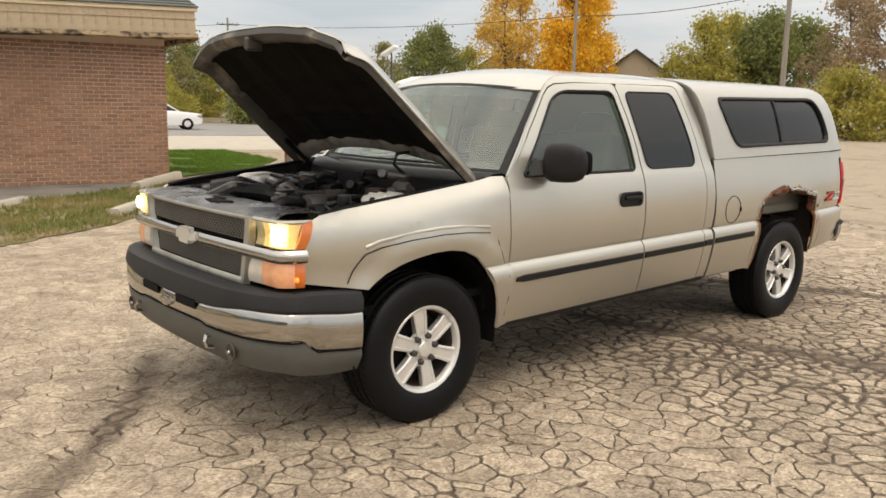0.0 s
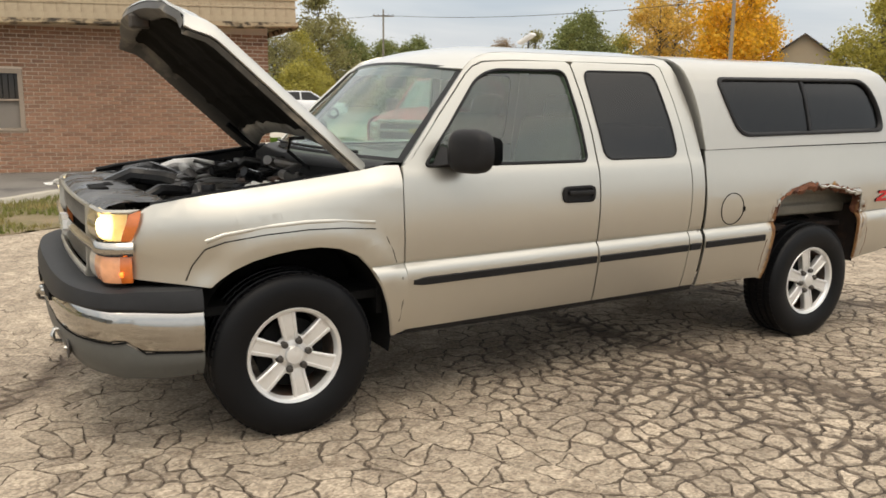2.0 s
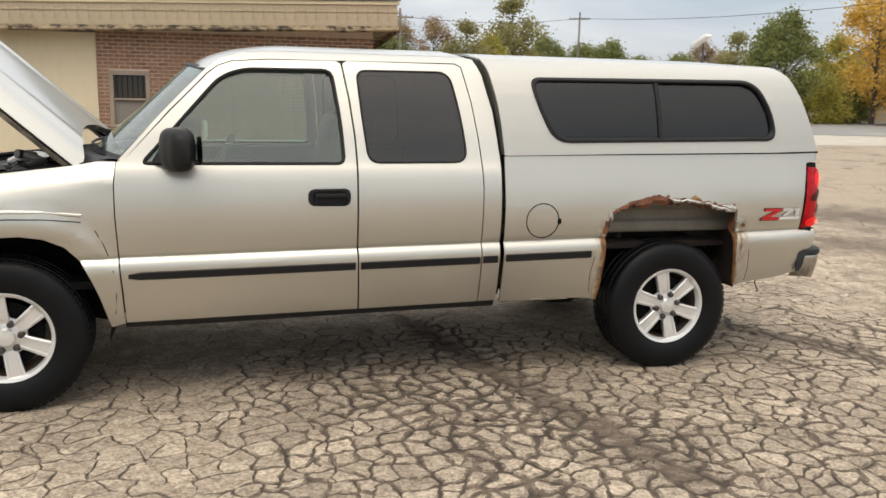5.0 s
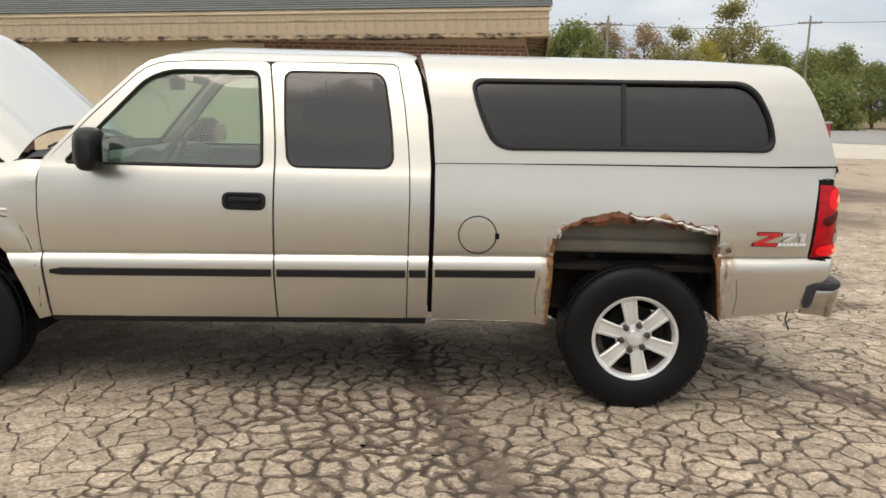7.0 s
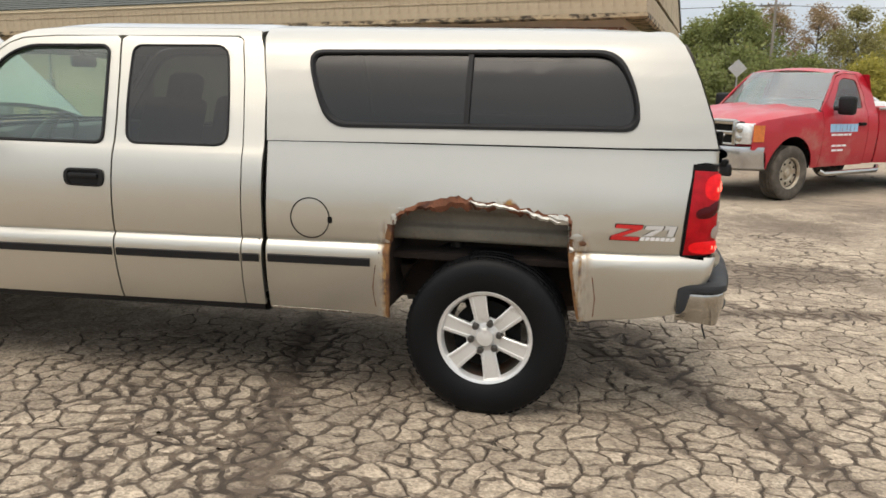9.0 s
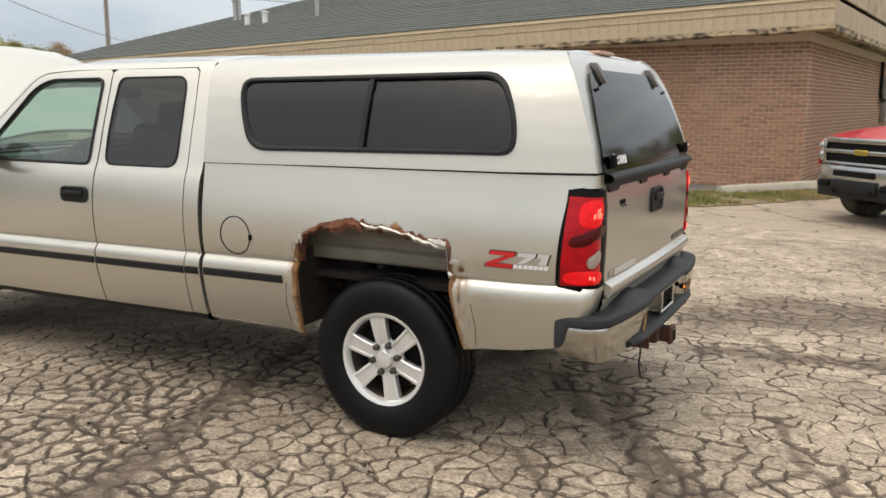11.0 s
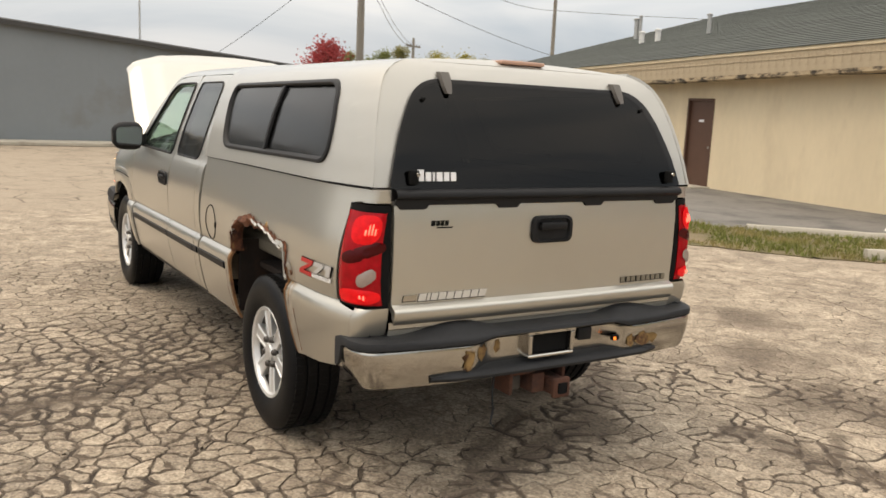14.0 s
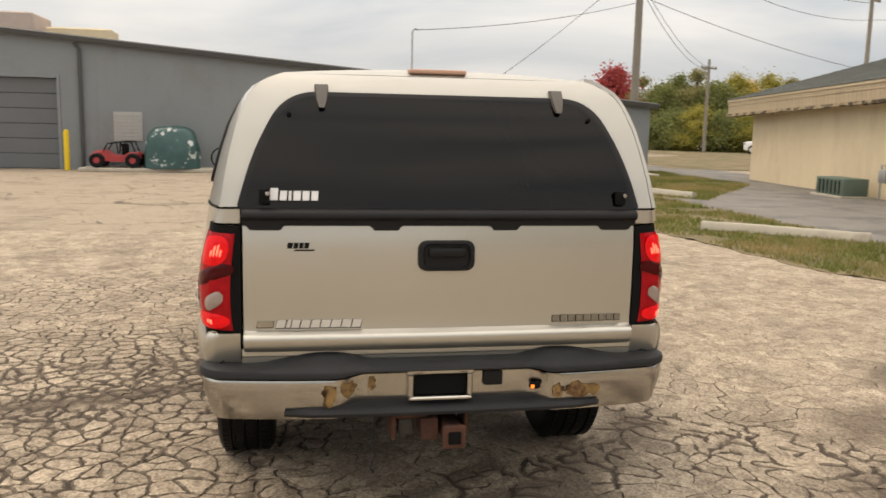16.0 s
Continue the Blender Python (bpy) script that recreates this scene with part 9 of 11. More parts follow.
for s in (-1, 1):
    bm = bmesh.new()
    add_box(bm, -0.50, 0.44, min(s * 0.80, s * 0.86), max(s * 0.80, s * 0.86), 1.02, 1.09, 0.015, 2)
    part("fender_ledge", bm, bay, truck, "black inner fender ledge")
    top = [(-0.60, 1.085), (-0.48, 1.108), (-0.30, 1.129), (-0.115, 1.148), (0.10, 1.173), (0.35, 1.203), (0.44, 1.218)]
    # black strip added over the pale inner face of each fender
    bm = bmesh.new()
    add_grid(bm, [[(x, s * 0.852, z - 0.004) for x, z in top], [(x, s * 0.846, 0.90) for x, z in top]])
    thicken(bm, 0.006)
    part("fender_liner", bm, bay, truck, "black strip along the inner side of the fender")
    bm = bmesh.new()
    add_tube(bm, [(x, s * 0.852, z + (0.010 if s > 0 else 0.0)) for x, z in top], 0.014, 8)
    part("hood_seal", bm, rubber, truck, "black rubber hood seal")
bm = bmesh.new()
add_box(bm, -0.62, 0.44, -0.86, 0.86, 0.58, 0.62)
part("bay_floor", bm, dark, truck)
bm = bmesh.new()
add_box(bm, 0.44, 0.47, -0.87, 0.87, 0.5, 1.20)
part("firewall", bm, dark, truck)

# ---- raised hood ----
HL, HPITCH = 1.17, 38.5


def hood_pt(t, u, o=0.0):
    """t from the hinge (0) to the nose (1), u across; o outward from the outer skin."""
    a = abs(u)
    half = 0.885 - 0.055 * t ** 1.5
    length = HL * t - 0.135 * t * t * a ** 3.0 + 0.17 * (1 - a * a) * (1 - t) ** 3
    y = half * u
    crown = 0.050 * (1 - a ** 2.6) * (1 - 0.15 * t) - 0.05 * max(0.0, a - 0.93) / 0.07
    nose_drop = -0.05 * smoothstep(0.82, 1.0, t) ** 1.5 + 0.06 * t
    ridge = 0.010 * smoothstep(0.55, 0.62, a) * smoothstep(0.75, 0.66, a)
    h = crown + nose_drop + ridge + o
    c, sn = math.cos(radians(HPITCH)), math.sin(radians(HPITCH))
    return Vector((0.41 - length * c + h * sn, y, 1.225 + length * sn + h * c))


ts, us = [i / 26 for i in range(27)], [-1 + 2 * j / 32 for j in range(33)]
bm = bmesh.new()
add_grid(bm, [[hood_pt(t, u) for u in us] for t in ts])
bmesh.ops.recalc_face_normals(bm, faces=bm.faces[:])
thicken(bm, 0.01)
hood = part("hood", bm, paint, truck, "raised pewter hood with dark insulated underside", 50)
# inner frame: rim and cross ribs hanging under the skin
bm = bmesh.new()
rows = []
for u, o in ((1.0, -0.012), (0.99, -0.045), (0.96, -0.052), (0.915, -0.045), (0.90, -0.02)):
    loop = [hood_pt(0.02 + 0.96 * k / 20, u, o) for k in range(21)]
    rows.append(loop)
add_grid(bm, rows)
add_grid(bm, [[Vector((p.x, -p.y, p.z)) for p in r] for r in rows])
rows = []
for t, o in ((0.995, -0.012), (0.988, -0.045), (0.96, -0.06), (0.92, -0.058), (0.89, -0.025)):
    rows.append([hood_pt(t, -0.97 + 1.94 * k / 24, o) for k in range(25)])
add_grid(bm, rows)
hood_under = mat("dusty_dark_steel", (0.05, 0.046, 0.04), rough=0.55, var=0.4, scale=6, stain=(0.19, 0.165, 0.13), stain_scale=6, stain_at=(0.52, 0.68))
part("inner_frame", bm, hood_under, hood, "dark grimy inner hood frame", 45)
bm = bmesh.new()
rows = []
for t, o in ((0.005, -0.012), (0.012, -0.04), (0.05, -0.045), (0.12, -0.04), (0.16, -0.02)):
    rows.append([hood_pt(t, -0.97 + 1.94 * k / 24, o) for k in range(25)])
add_grid(bm, rows)
part("rear_frame", bm, mat("dirty_pewter_frame", (0.30, 0.285, 0.25), rough=0.5, metal=0.3, var=0.2, scale=5, stain=(0.10, 0.085, 0.065), stain_scale=7, stain_at=(0.5, 0.66)), hood, "dirty pewter rear edge of the hood frame", 45)
bm = bmesh.new()
g = []
for i in range(31):
    edge = 0.13 + 0.025 * noise.noise((1.0, i * 0.0, 4.0))
    t = edge + (0.90 - edge) * i / 30
    g.append([hood_pt(t + (0.035 * noise.noise((j * 0.45, 3.0, 1.0)) if i in (0, 30) else 0.0), -0.905 + 1.81 * j / 34, -0.026 - 0.014 * abs(noise.noise((t * 7, j * 0.35, 2))) - (0.012 if (j % 12 < 2 or i % 10 < 1) else 0.0)) for j in range(35)])
add_grid(bm, g)
part("insulation_pad", bm, mat("charred_felt", (0.008, 0.007, 0.0055), rough=1.0, var=0.4, scale=9, bump=0.6, bscale=50, dist=0.01, spec=0.1), hood, "black felt insulation pad", 60)
bm = bmesh.new()
add_box(bm, -0.05, 0.05, -0.02, 0.02, -0.01, 0.06, 0.01, 1, Matrix.Translation(hood_pt(0.93, 0.0, -0.10)))
part("latch", bm, steel, hood, "hood latch")
bm = bmesh.new()
add_tube(bm, [hood_pt(0.12, -0.55, -0.07), hood_pt(0.17, -0.52, -0.12), hood_pt(0.13, -0.50, -0.17), Vector((0.30, -0.45, 1.15))], 0.010, 6)
part("washer_hose", bm, bay, hood)
for s in (-1, 1):
    bm = bmesh.new()
    add_tube(bm, [(0.40, s * 0.80, 1.19), (0.28, s * 0.80, 1.28), hood_pt(0.22, s * 0.90, -0.06)], 0.016, 6)
    part("hinge", bm, dark, hood)

# ---- mirrors ----
for s in (-1, 1):
    bm = bmesh.new()
    rows = []
    for i in range(9):
        t = i / 8
        y = 0.955 + 0.225 * t
        w = 0.055 + 0.030 * math.sin(math.pi * min(1, t * 1.15 + 0.12))
        h = 0.078 + 0.030 * math.sin(math.pi * min(1.0, 0.25 + t * 0.62))
        if i in (0, 8):
            w, h = w * 0.55, h * 0.62
        if i in (1, 7):
            w, h = w * 0.93, h * 0.93
        xc_, zc_ = 0.83 + 0.05 * t, 1.300
        rows.append([(xc_ + w * (abs(math.cos(a)) ** 0.6) * math.copysign(1, math.cos(a)), s * y, zc_ + h * (abs(math.sin(a)) ** 0.7) * math.copysign(1, math.sin(a))) for a in [2 * math.pi * k / 20 for k in range(20)]])
    g = [[bm.verts.new(p) for p in r] for r in rows]
    for a, b in zip(g, g[1:]):
        for k in range(20):
            bm.faces.new((a[k], a[(k + 1) % 20], b[(k + 1) % 20], b[k]))
    bm.faces.new(g[0])
    bm.faces.new(g[-1])
    mir = part("mirror", bm, black_plastic, truck, "black door mirror", 50)
    bm = bmesh.new()
    rows = [[(0.71, s * 0.925, 1.222), (0.82, s * 0.925, 1.222), (0.77, s * 0.905, 1.32)], [(0.77, s * 0.985, 1.235), (0.84, s * 0.985, 1.235), (0.82, s * 0.97, 1.30)]]
    g = [[bm.verts.new(p) for p in r] for r in rows]
    for k in range(3):
        bm.faces.new((g[0][k], g[0][(k + 1) % 3], g[1][(k + 1) % 3], g[1][k]))
    bm.faces.new(g[0])
    bm.faces.new(g[1])
    part("arm", bm, black_plastic, mir)
    bm = bmesh.new()
    loop = rounded([(s * 0.975, 1.225), (s * 1.165, 1.235), (s * 1.165, 1.365), (s * 0.975, 1.375)], 0.04)
    bm.faces.new([bm.verts.new((0.922 + 0.045 * (abs(y) - 0.97) / 0.2, y, z)) for y, z in loop])
    part("mirror_glass", bm, mat("mirror_silver", (0.75, 0.76, 0.76), rough=0.03, metal=1.0, var=0.02), mir, "mirror glass", 0)

# ---- interior ----
seat_mat = mat("tan_seat_cloth", (0.13, 0.12, 0.105), rough=0.9, var=0.15, scale=8)
trim_dark = mat("dark_interior_plastic", (0.11, 0.108, 0.10), rough=0.6, var=0.15, scale=5)
for s in (-1, 1):
    bm = bmesh.new()
    add_box(bm, 1.15, 1.70, s * 0.42 - 0.27, s * 0.42 + 0.27, 0.72, 0.92, 0.06, 3)
    st = part("seat", bm, seat_mat, truck, "tan cloth bucket seat")
    bm = bmesh.new()
    add_box(bm, -0.07, 0.07, -0.26, 0.26, 0.0, 0.60, 0.05, 3, pose(1.68, s * 0.42, 0.86, 0, 14, 0))
    part("backrest", bm, seat_mat, st)
    bm = bmesh.new()
    add_box(bm, -0.05, 0.05, -0.14, 0.14, 0.0, 0.18, 0.045, 3, pose(1.85, s * 0.42, 1.40, 0, 14, 0))
    part("headrest", bm, seat_mat, st)
bm = bmesh.new()
add_box(bm, 2.05, 2.40, -0.72, 0.72, 0.70, 0.95, 0.05, 2)
rb = part("rear_bench", bm, seat_mat, truck, "tan rear bench")
bm = bmesh.new()
add_box(bm, 2.36, 2.47, -0.72, 0.72, 0.90, 1.40, 0.04, 2)
part("backrest", bm, seat_mat, rb)
bm = bmesh.new()
rows = []
for i in range(13):
    u = -1 + 2 * i / 12
    rows.append([(0.60 - 0.2 * (1 - u * u), 0.87 * u, 1.20), (0.75, 0.87 * u, 1.245), (0.88, 0.87 * u, 1.235 + 0.03 * (1 if -0.65 < u < -0.2 else 0)), (0.93, 0.87 * u, 1.16), (0.90, 0.87 * u, 0.85)])
add_grid(bm, rows)
part("dashboard", bm, trim_dark, truck, "dark dashboard", 40)
bm = bmesh.new()
m = pose(1.03, -0.42, 1.17, 0, -62, 0)
ring = [(0.185 * math.cos(a), 0.185 * math.sin(a), 0) for a in [2 * math.pi * k / 32 for k in range(34)]]
add_tube(bm, [m @ Vector(p) for p in ring], 0.016, 8, caps=False)
for a in (200, 340, 90):
    add_tube(bm, [m @ Vector((0, 0, 0.02)), m @ Vector((0.18 * math.cos(radians(a)), 0.18 * math.sin(radians(a)), 0))], 0.014, 6)
add_tube(bm, [m @ Vector((0, 0, 0.02)), Vector((0.80, -0.42, 1.05))], 0.035, 8)
part("steering_wheel", bm, trim_dark, truck, "dark steering wheel")
bm = bmesh.new()
add_box(bm, 0.955, 0.985, -0.12, 0.12, 1.60, 1.67, 0.015, 2)
add_tube(bm, [(0.97, 0, 1.66), (0.95, 0, 1.71)], 0.012, 6)
part("inside_mirror", bm, trim_dark, truck)
for s in (-1, 1):
    bm = bmesh.new()
    add_box(bm, 0.60, 2.40, s * 0.885 - 0.02, s * 0.885 + 0.02, 0.52, 1.21, 0.015, 1)
    part("door_card", bm, trim_dark, truck, "dark inner door trim")
bm = bmesh.new()
rows = [[(x, u * 0.66, 1.775 + 0.04 * (1 - u * u)) for u in [-1 + i / 4 for i in range(9)]] for x in span(1.15, 2.38, 0.2)]
add_grid(bm, rows)
part("headliner", bm, seat_mat, truck, "tan headliner", 60)

# ---- camper shell ----
SH_Z = [1.255, 1.29, 1.33, 1.40, 1.50, 1.60, 1.68, 1.72, 1.755, 1.785, 1.805]
SH_H = [0.938, 0.932, 0.922, 0.906, 0.878, 0.845, 0.808, 0.784, 0.752, 0.698, 0.635]


def shell_half(x, z):
    h = float(np.interp(z, SH_Z, SH_H))
    if x > 4.15:
        h -= 0.075 * ((x - 4.15) / 0.5) ** 2
    return h


def shell_rear(z):
    return float(np.interp(z, [1.25, 1.285, 1.40, 1.48, 1.58, 1.66, 1.74, 1.79, 1.803, 1.82, 1.85], [4.656, 4.650, 4.620, 4.592, 4.556, 4.521, 4.478, 4.437, 4.418, 4.372, 4.28]))


def shell_front(z):
    return float(np.interp(z, [1.25, 1.5, 1.7, 1.8], [2.565, 2.546, 2.508, 2.478]))


shell_out = [(shell_front(z), z) for z in (1.272, 1.35, 1.45, 1.55, 1.65, 1.72, 1.76, 1.785, 1.803)]
shell_out = [(2.564, 1.266)] + shell_out[1:] + [(3.2, 1.803), (3.9, 1.803), (4.30, 1.803)] + [(shell_rear(z), z) for z in (1.803, 1.78, 1.75, 1.70, 1.65, 1.60, 1.55, 1.50, 1.45, 1.40, 1.34, 1.292)] + [(4.2, 1.288), (3.3, 1.278)]
SWIN = rounded([(2.865, 1.345), (4.300, 1.365), (4.285, 1.52), (4.195, 1.708), (2.740, 1.690), (2.775, 1.55)], [0.10, 0.12, 0.3, 0.10, 0.07, 0.3], 6)
bm = bmesh.new()
rows = []
for i in range(31):
    t = i / 30
    row = []
    for j in range(29):
        u = -1 + 2 * j / 28
        z_edge = 1.800
        zc = z_edge + 0.045 * (1 - abs(u) ** 2.3) * (1 - 0.35 * smoothstep(0.78, 1.0, t) - 0.58 * smoothstep(0.93, 1.0, t))
        xf, xr = shell_front(1.80) - 0.005, shell_rear(1.80)
        x = xf + (xr - xf) * t
        y = (shell_half(x, z_edge) + 0.001) * u
        row.append((x, y, zc))
    rows.append(row)
add_grid(bm, rows)
bmesh.ops.recalc_face_normals(bm, faces=bm.faces[:])
thicken(bm, 0.012)
shell = part("camper_shell", bm, paint_top, truck, "pewter fibreglass camper shell with dark sliding windows", 60)
for s in (-1, 1):
    bm = sheet(shell_out, [SWIN], side(shell_half, s), xc(2.46, 4.66, 0.09), [z for z in ZCUTS if z > 1.28] + [1.34, 1.38, 1.45, 1.51, 1.57, 1.63, 1.68, 1.715], 0.014)
    sp = part("shell_side", bm, paint_top, shell, "", 55)
    # moulded dark frame with a raised lip
    bm = bmesh.new()
    cx, cz = 3.53, 1.53
    n = len(SWIN)
    rings = []
    for grow, o in ((1.022, -0.002), (1.014, 0.010), (0.985, 0.012), (0.965, 0.004), (0.955, -0.012)):
        ring = []
        for x, z in SWIN:
            gx = cx + (x - cx) * (1 + (grow - 1) * 0.55)
            gz = cz + (z - cz) * (1 + (grow - 1) * 2.4)
            ring.append(bm.verts.new((gx, s * (shell_half(gx, gz) + o), gz)))
        rings.append(ring)
    for a, b in zip(rings, rings[1:]):
        for k in range(n):
            bm.faces.new((a[k - 1], a[k], b[k], b[k - 1]))
    part("window_frame", bm, black_plastic, shell, "black window frame", 40)
    for a, b, push, lab in ((2.72, 3.535, -0.006, "dark fixed window pane"), (3.515, 4.31, -0.014, "dark sliding window pane")):
        loop = [(min(max(x, a), b), z) for x, z in SWIN]
        clean = []
        for p in loop:
            if not clean or (abs(p[0] - clean[-1][0]) + abs(p[1] - clean[-1][1])) > 1e-4:
                clean.append(p)
        bm = sheet(clean, [], side(shell_half, s, push), xc(a, b, 0.15), [1.40, 1.45, 1.5, 1.55, 1.6, 1.65], 0.0)
        part("window_pane", bm, dark_glass, shell, lab, 60, (0, s, 0)).visible_shadow = False
    bm = bmesh.new()
    add_grid(bm, [[(3.525 + dx, s * (shell_half(3.5, z) + o), z) for dx, o in ((-0.014, -0.008), (-0.012, 0.004), (0.012, 0.004), (0.014, -0.008))] for z in (1.36, 1.45, 1.55, 1.65, 1.695)])
    part("divider", bm, black_plastic, shell, "black window divider", 30)
    bm = bmesh.new()
    add_grid(bm, [[(x, s * (bed_half(x, 1.27) + o), z + 0.010 * (x - 2.56)) for o, z in ((-0.004, 1.262), (0.004, 1.265), (0.004, 1.270), (-0.004, 1.273))] for x in span(2.56, 4.65, 0.1)])
    part("seal", bm, dark, shell, "black seal", 30)
# front bulkhead of the shell
bm = bmesh.new()
rows = []
for z in (1.27, 1.36, 1.45, 1.55, 1.65, 1.72, 1.76, 1.785, 1.802):
    rows.append([(shell_front(z) + 0.004, (shell_half(2.56, z) - 0.003) * (-1 + 2 * i / 8), z) for i in range(9)])
add_grid(bm, rows)
part("shell_front_wall", bm, paint_top, shell, "", 50)
# dark strips standing in for the shade in the gap behind the cab
for s in (-1, 1):
    bm = bmesh.new()
    rows = [[(2.54, s * (cab_half(2.5, z) - 0.05), z), (2.565, s * (cab_half(2.5, z) - 0.05), z)] for z in span(0.47, 1.79, 0.1)]
    add_grid(bm, rows)
    part("cab_gap", bm, dark, truck, "", 40)


# rear of the shell: frame and frameless lift glass
def rear_pt(y, z, push=0.0):
    return Vector((shell_rear(z) + 0.012 * (1 - (y / 0.8) ** 2) + push, y, z))


right = [(shell_half(shell_rear(z), z) - 0.002, z) for z in (1.292, 1.34, 1.40, 1.46, 1.52, 1.58, 1.64, 1.69, 1.73, 1.765, 1.79, 1.803)]
outer = right + [(y, 1.803 + 0.03 * (1 - (y / 0.62) ** 2)) for y in (0.5, 0.35, 0.2, 0, -0.2, -0.35, -0.5)] + [(-y, z) for y, z in right[::-1]]
gr = rounded([(0.795, 1.288), (0.735, 1.50), (0.615, 1.728), (-0.615, 1.728), (-0.735, 1.50), (-0.795, 1.288)], [0.02, 0.5, 0.16, 0.16, 0.5, 0.02], 7)
gi = [(y * 0.965, 1.50 + (z - 1.50) * 0.93) for y, z in gr]
bm = sheet(outer, [gi], rear_pt, [-0.6, -0.4, -0.2, 0, 0.2, 0.4, 0.6], [1.34, 1.40, 1.46, 1.52, 1.58, 1.64, 1.70, 1.74, 1.77, 1.79], 0.02)
part("shell_rear_frame", bm, paint_top, shell, "", 50)
bm = sheet(gr, [], lambda y, z: rear_pt(y, z, 0.014), [-0.6, -0.4, -0.2, 0, 0.2, 0.4, 0.6], [1.34, 1.40, 1.46, 1.52, 1.58, 1.64, 1.70], 0.0)
rg = part("lift_glass", bm, lift_glass, shell, "large dark tinted lift-up rear glass", 50, (1, 0, 0.3))
for y in (-0.475, 0.475):
    bm = bmesh.new()
    rows = []
    for z, w in ((1.757, 0.027), (1.73, 0.027), (1.70, 0.023), (1.674, 0.015), (1.667, 0.011)):
        p = rear_pt(y, z, 0.02)
        rows.append([(p.x - 0.012, y - w, z), (p.x + 0.014, y - w * 0.8, z), (p.x + 0.014, y + w * 0.8, z), (p.x - 0.012, y + w, z)])
    g = add_grid(bm, rows)
    bm.faces.new(g[0])
    bm.faces.new(g[-1])
    part("hinge", bm, mat("brown_grey_plastic", (0.11, 0.10, 0.09), rough=0.6, var=0.1), rg, "grey plastic glass hinge", 30)
for y in (-0.70, 0.70):
    bm = bmesh.new()
    p = rear_pt(y, 1.335, 0.022)
    add_box(bm, p.x - 0.005, p.x + 0.02, y - 0.012, y + 0.028, 1.305, 1.362, 0.006, 2)
    lk = part("lock", bm, dark, rg, "black lock handle")
    bm = bmesh.new()
    add_lathe(bm, [(0.0, 0.008), (0.008, 0.007), (0.010, 0.0)], (p.x + 0.02, y + 0.02, 1.345), "x", 10)
    part("lock_cylinder", bm, chrome, lk)
for y in (-0.60, 0.60):
    bm = bmesh.new()
    p = rear_pt(y, 1.64, 0.022)
    add_lathe(bm, [(0.0, 0.006), (0.008, 0.004), (0.010, -0.004)], (p.x, y, p.z), "x", 10)
    part("strut_bolt", bm, dark, rg)
# brand mark as plain pale bars
for k, (w, h) in enumerate(((0.030, 0.046), (0.026, 0.036), (0.012, 0.036), (0.028, 0.036), (0.026, 0.036), (0.026, 0.036))):
    y = -0.672 + sum((0.030, 0.026, 0.012, 0.028, 0.026, 0.026)[:k]) + 0.006 * k
    bm = bmesh.new()
    q = [rear_pt(a, b, 0.022) for a, b in ((y, 1.318), (y + w, 1.318), (y + w + 0.003, 1.318 + h), (y + 0.003, 1.318 + h))]
    bm.faces.new([bm.verts.new(p) for p in q])
    thicken(bm, 0.001)
    part("decal", bm, white_decal, rg, "white mark", 0)
# third brake lamp
bm = bmesh.new()
add_box(bm, 4.31, 4.41, -0.12, 0.12, 1.816, 1.834, 0.007, 2)
part("brake_lamp", bm, mat("faded_pink_lens", (0.50, 0.30, 0.22), rough=0.4, var=0.1), shell, "faded pinkish third brake lamp")

# ---- tailgate ----
def gate(y, z, push=0.0):
    prof = float(np.interp(z, [0.735, 0.750, 0.765, 0.795, 0.806, 0.816, 0.822, 0.85, 1.0, 1.15, 1.25], [4.672, 4.690, 4.700, 4.704, 4.698, 4.680, 4.671, 4.669, 4.674, 4.672, 4.660]))
    return Vector((prof + 0.014 * (1 - (y / 0.8) ** 2) + push, y, z))


gl = rounded([(-0.772, 0.740), (0.772, 0.740), (0.772, 1.245), (-0.772, 1.245)], 0.015, 3)
bm = sheet(gl, [], gate, span(-0.77, 0.77, 0.11)[1:-1], [0.750, 0.757, 0.765, 0.78, 0.795, 0.801, 0.806, 0.811, 0.816, 0.822, 0.83, 0.85, 0.9, 1.0, 1.08, 1.15, 1.2], 0.03)
tailgate = part("tailgate", bm, paint, truck, "pewter tailgate with a black top cap", 40)
bm = bmesh.new()
rows = []
for y in span(-0.775, 0.775, 0.0085):
    tab = max(smoothstep(0.072, 0.055, abs(abs(y) - 0.690)), smoothstep(0.062, 0.045, abs(abs(y) - 0.235)))
    low = 1.226 - 0.018 * tab
    x = gate(y, 1.22).x
    rows.append([(x - 0.035, y, 1.288), (x + 0.010, y, 1.287), (x + 0.024, y, 1.281), (x + 0.033, y, 1.270), (x + 0.033, y, 1.258), (x + 0.025, y, 1.249), (x + 0.012, y, 1.245), (x + 0.010, y, low), (x - 0.002, y, low - 0.004)])
g = add_grid(bm, rows)
part("top_cap", bm, black_plastic, tailgate, "black plastic tailgate cap", 40)
bm = bmesh.new()
loop = rounded([(-0.113, 1.048), (0.113, 1.048), (0.113, 1.168), (-0.113, 1.168)], 0.04, 6)
rings = []
for k, o in ((1.0, 0.0), (0.97, 0.014), (0.82, 0.016), (0.77, 0.0045), (0.3, 0.004)):
    rings.append([bm.verts.new(gate(y * k, 1.108 + (z - 1.108) * k, o)) for y, z in loop])
for a, b in zip(rings, rings[1:]):
    for k in range(len(loop)):
        bm.faces.new((a[k - 1], a[k], b[k], b[k - 1]))
bm.faces.new(rings[-1])
th = part("tailgate_handle", bm, black_plastic, tailgate, "black tailgate handle", 40)
bm = bmesh.new()
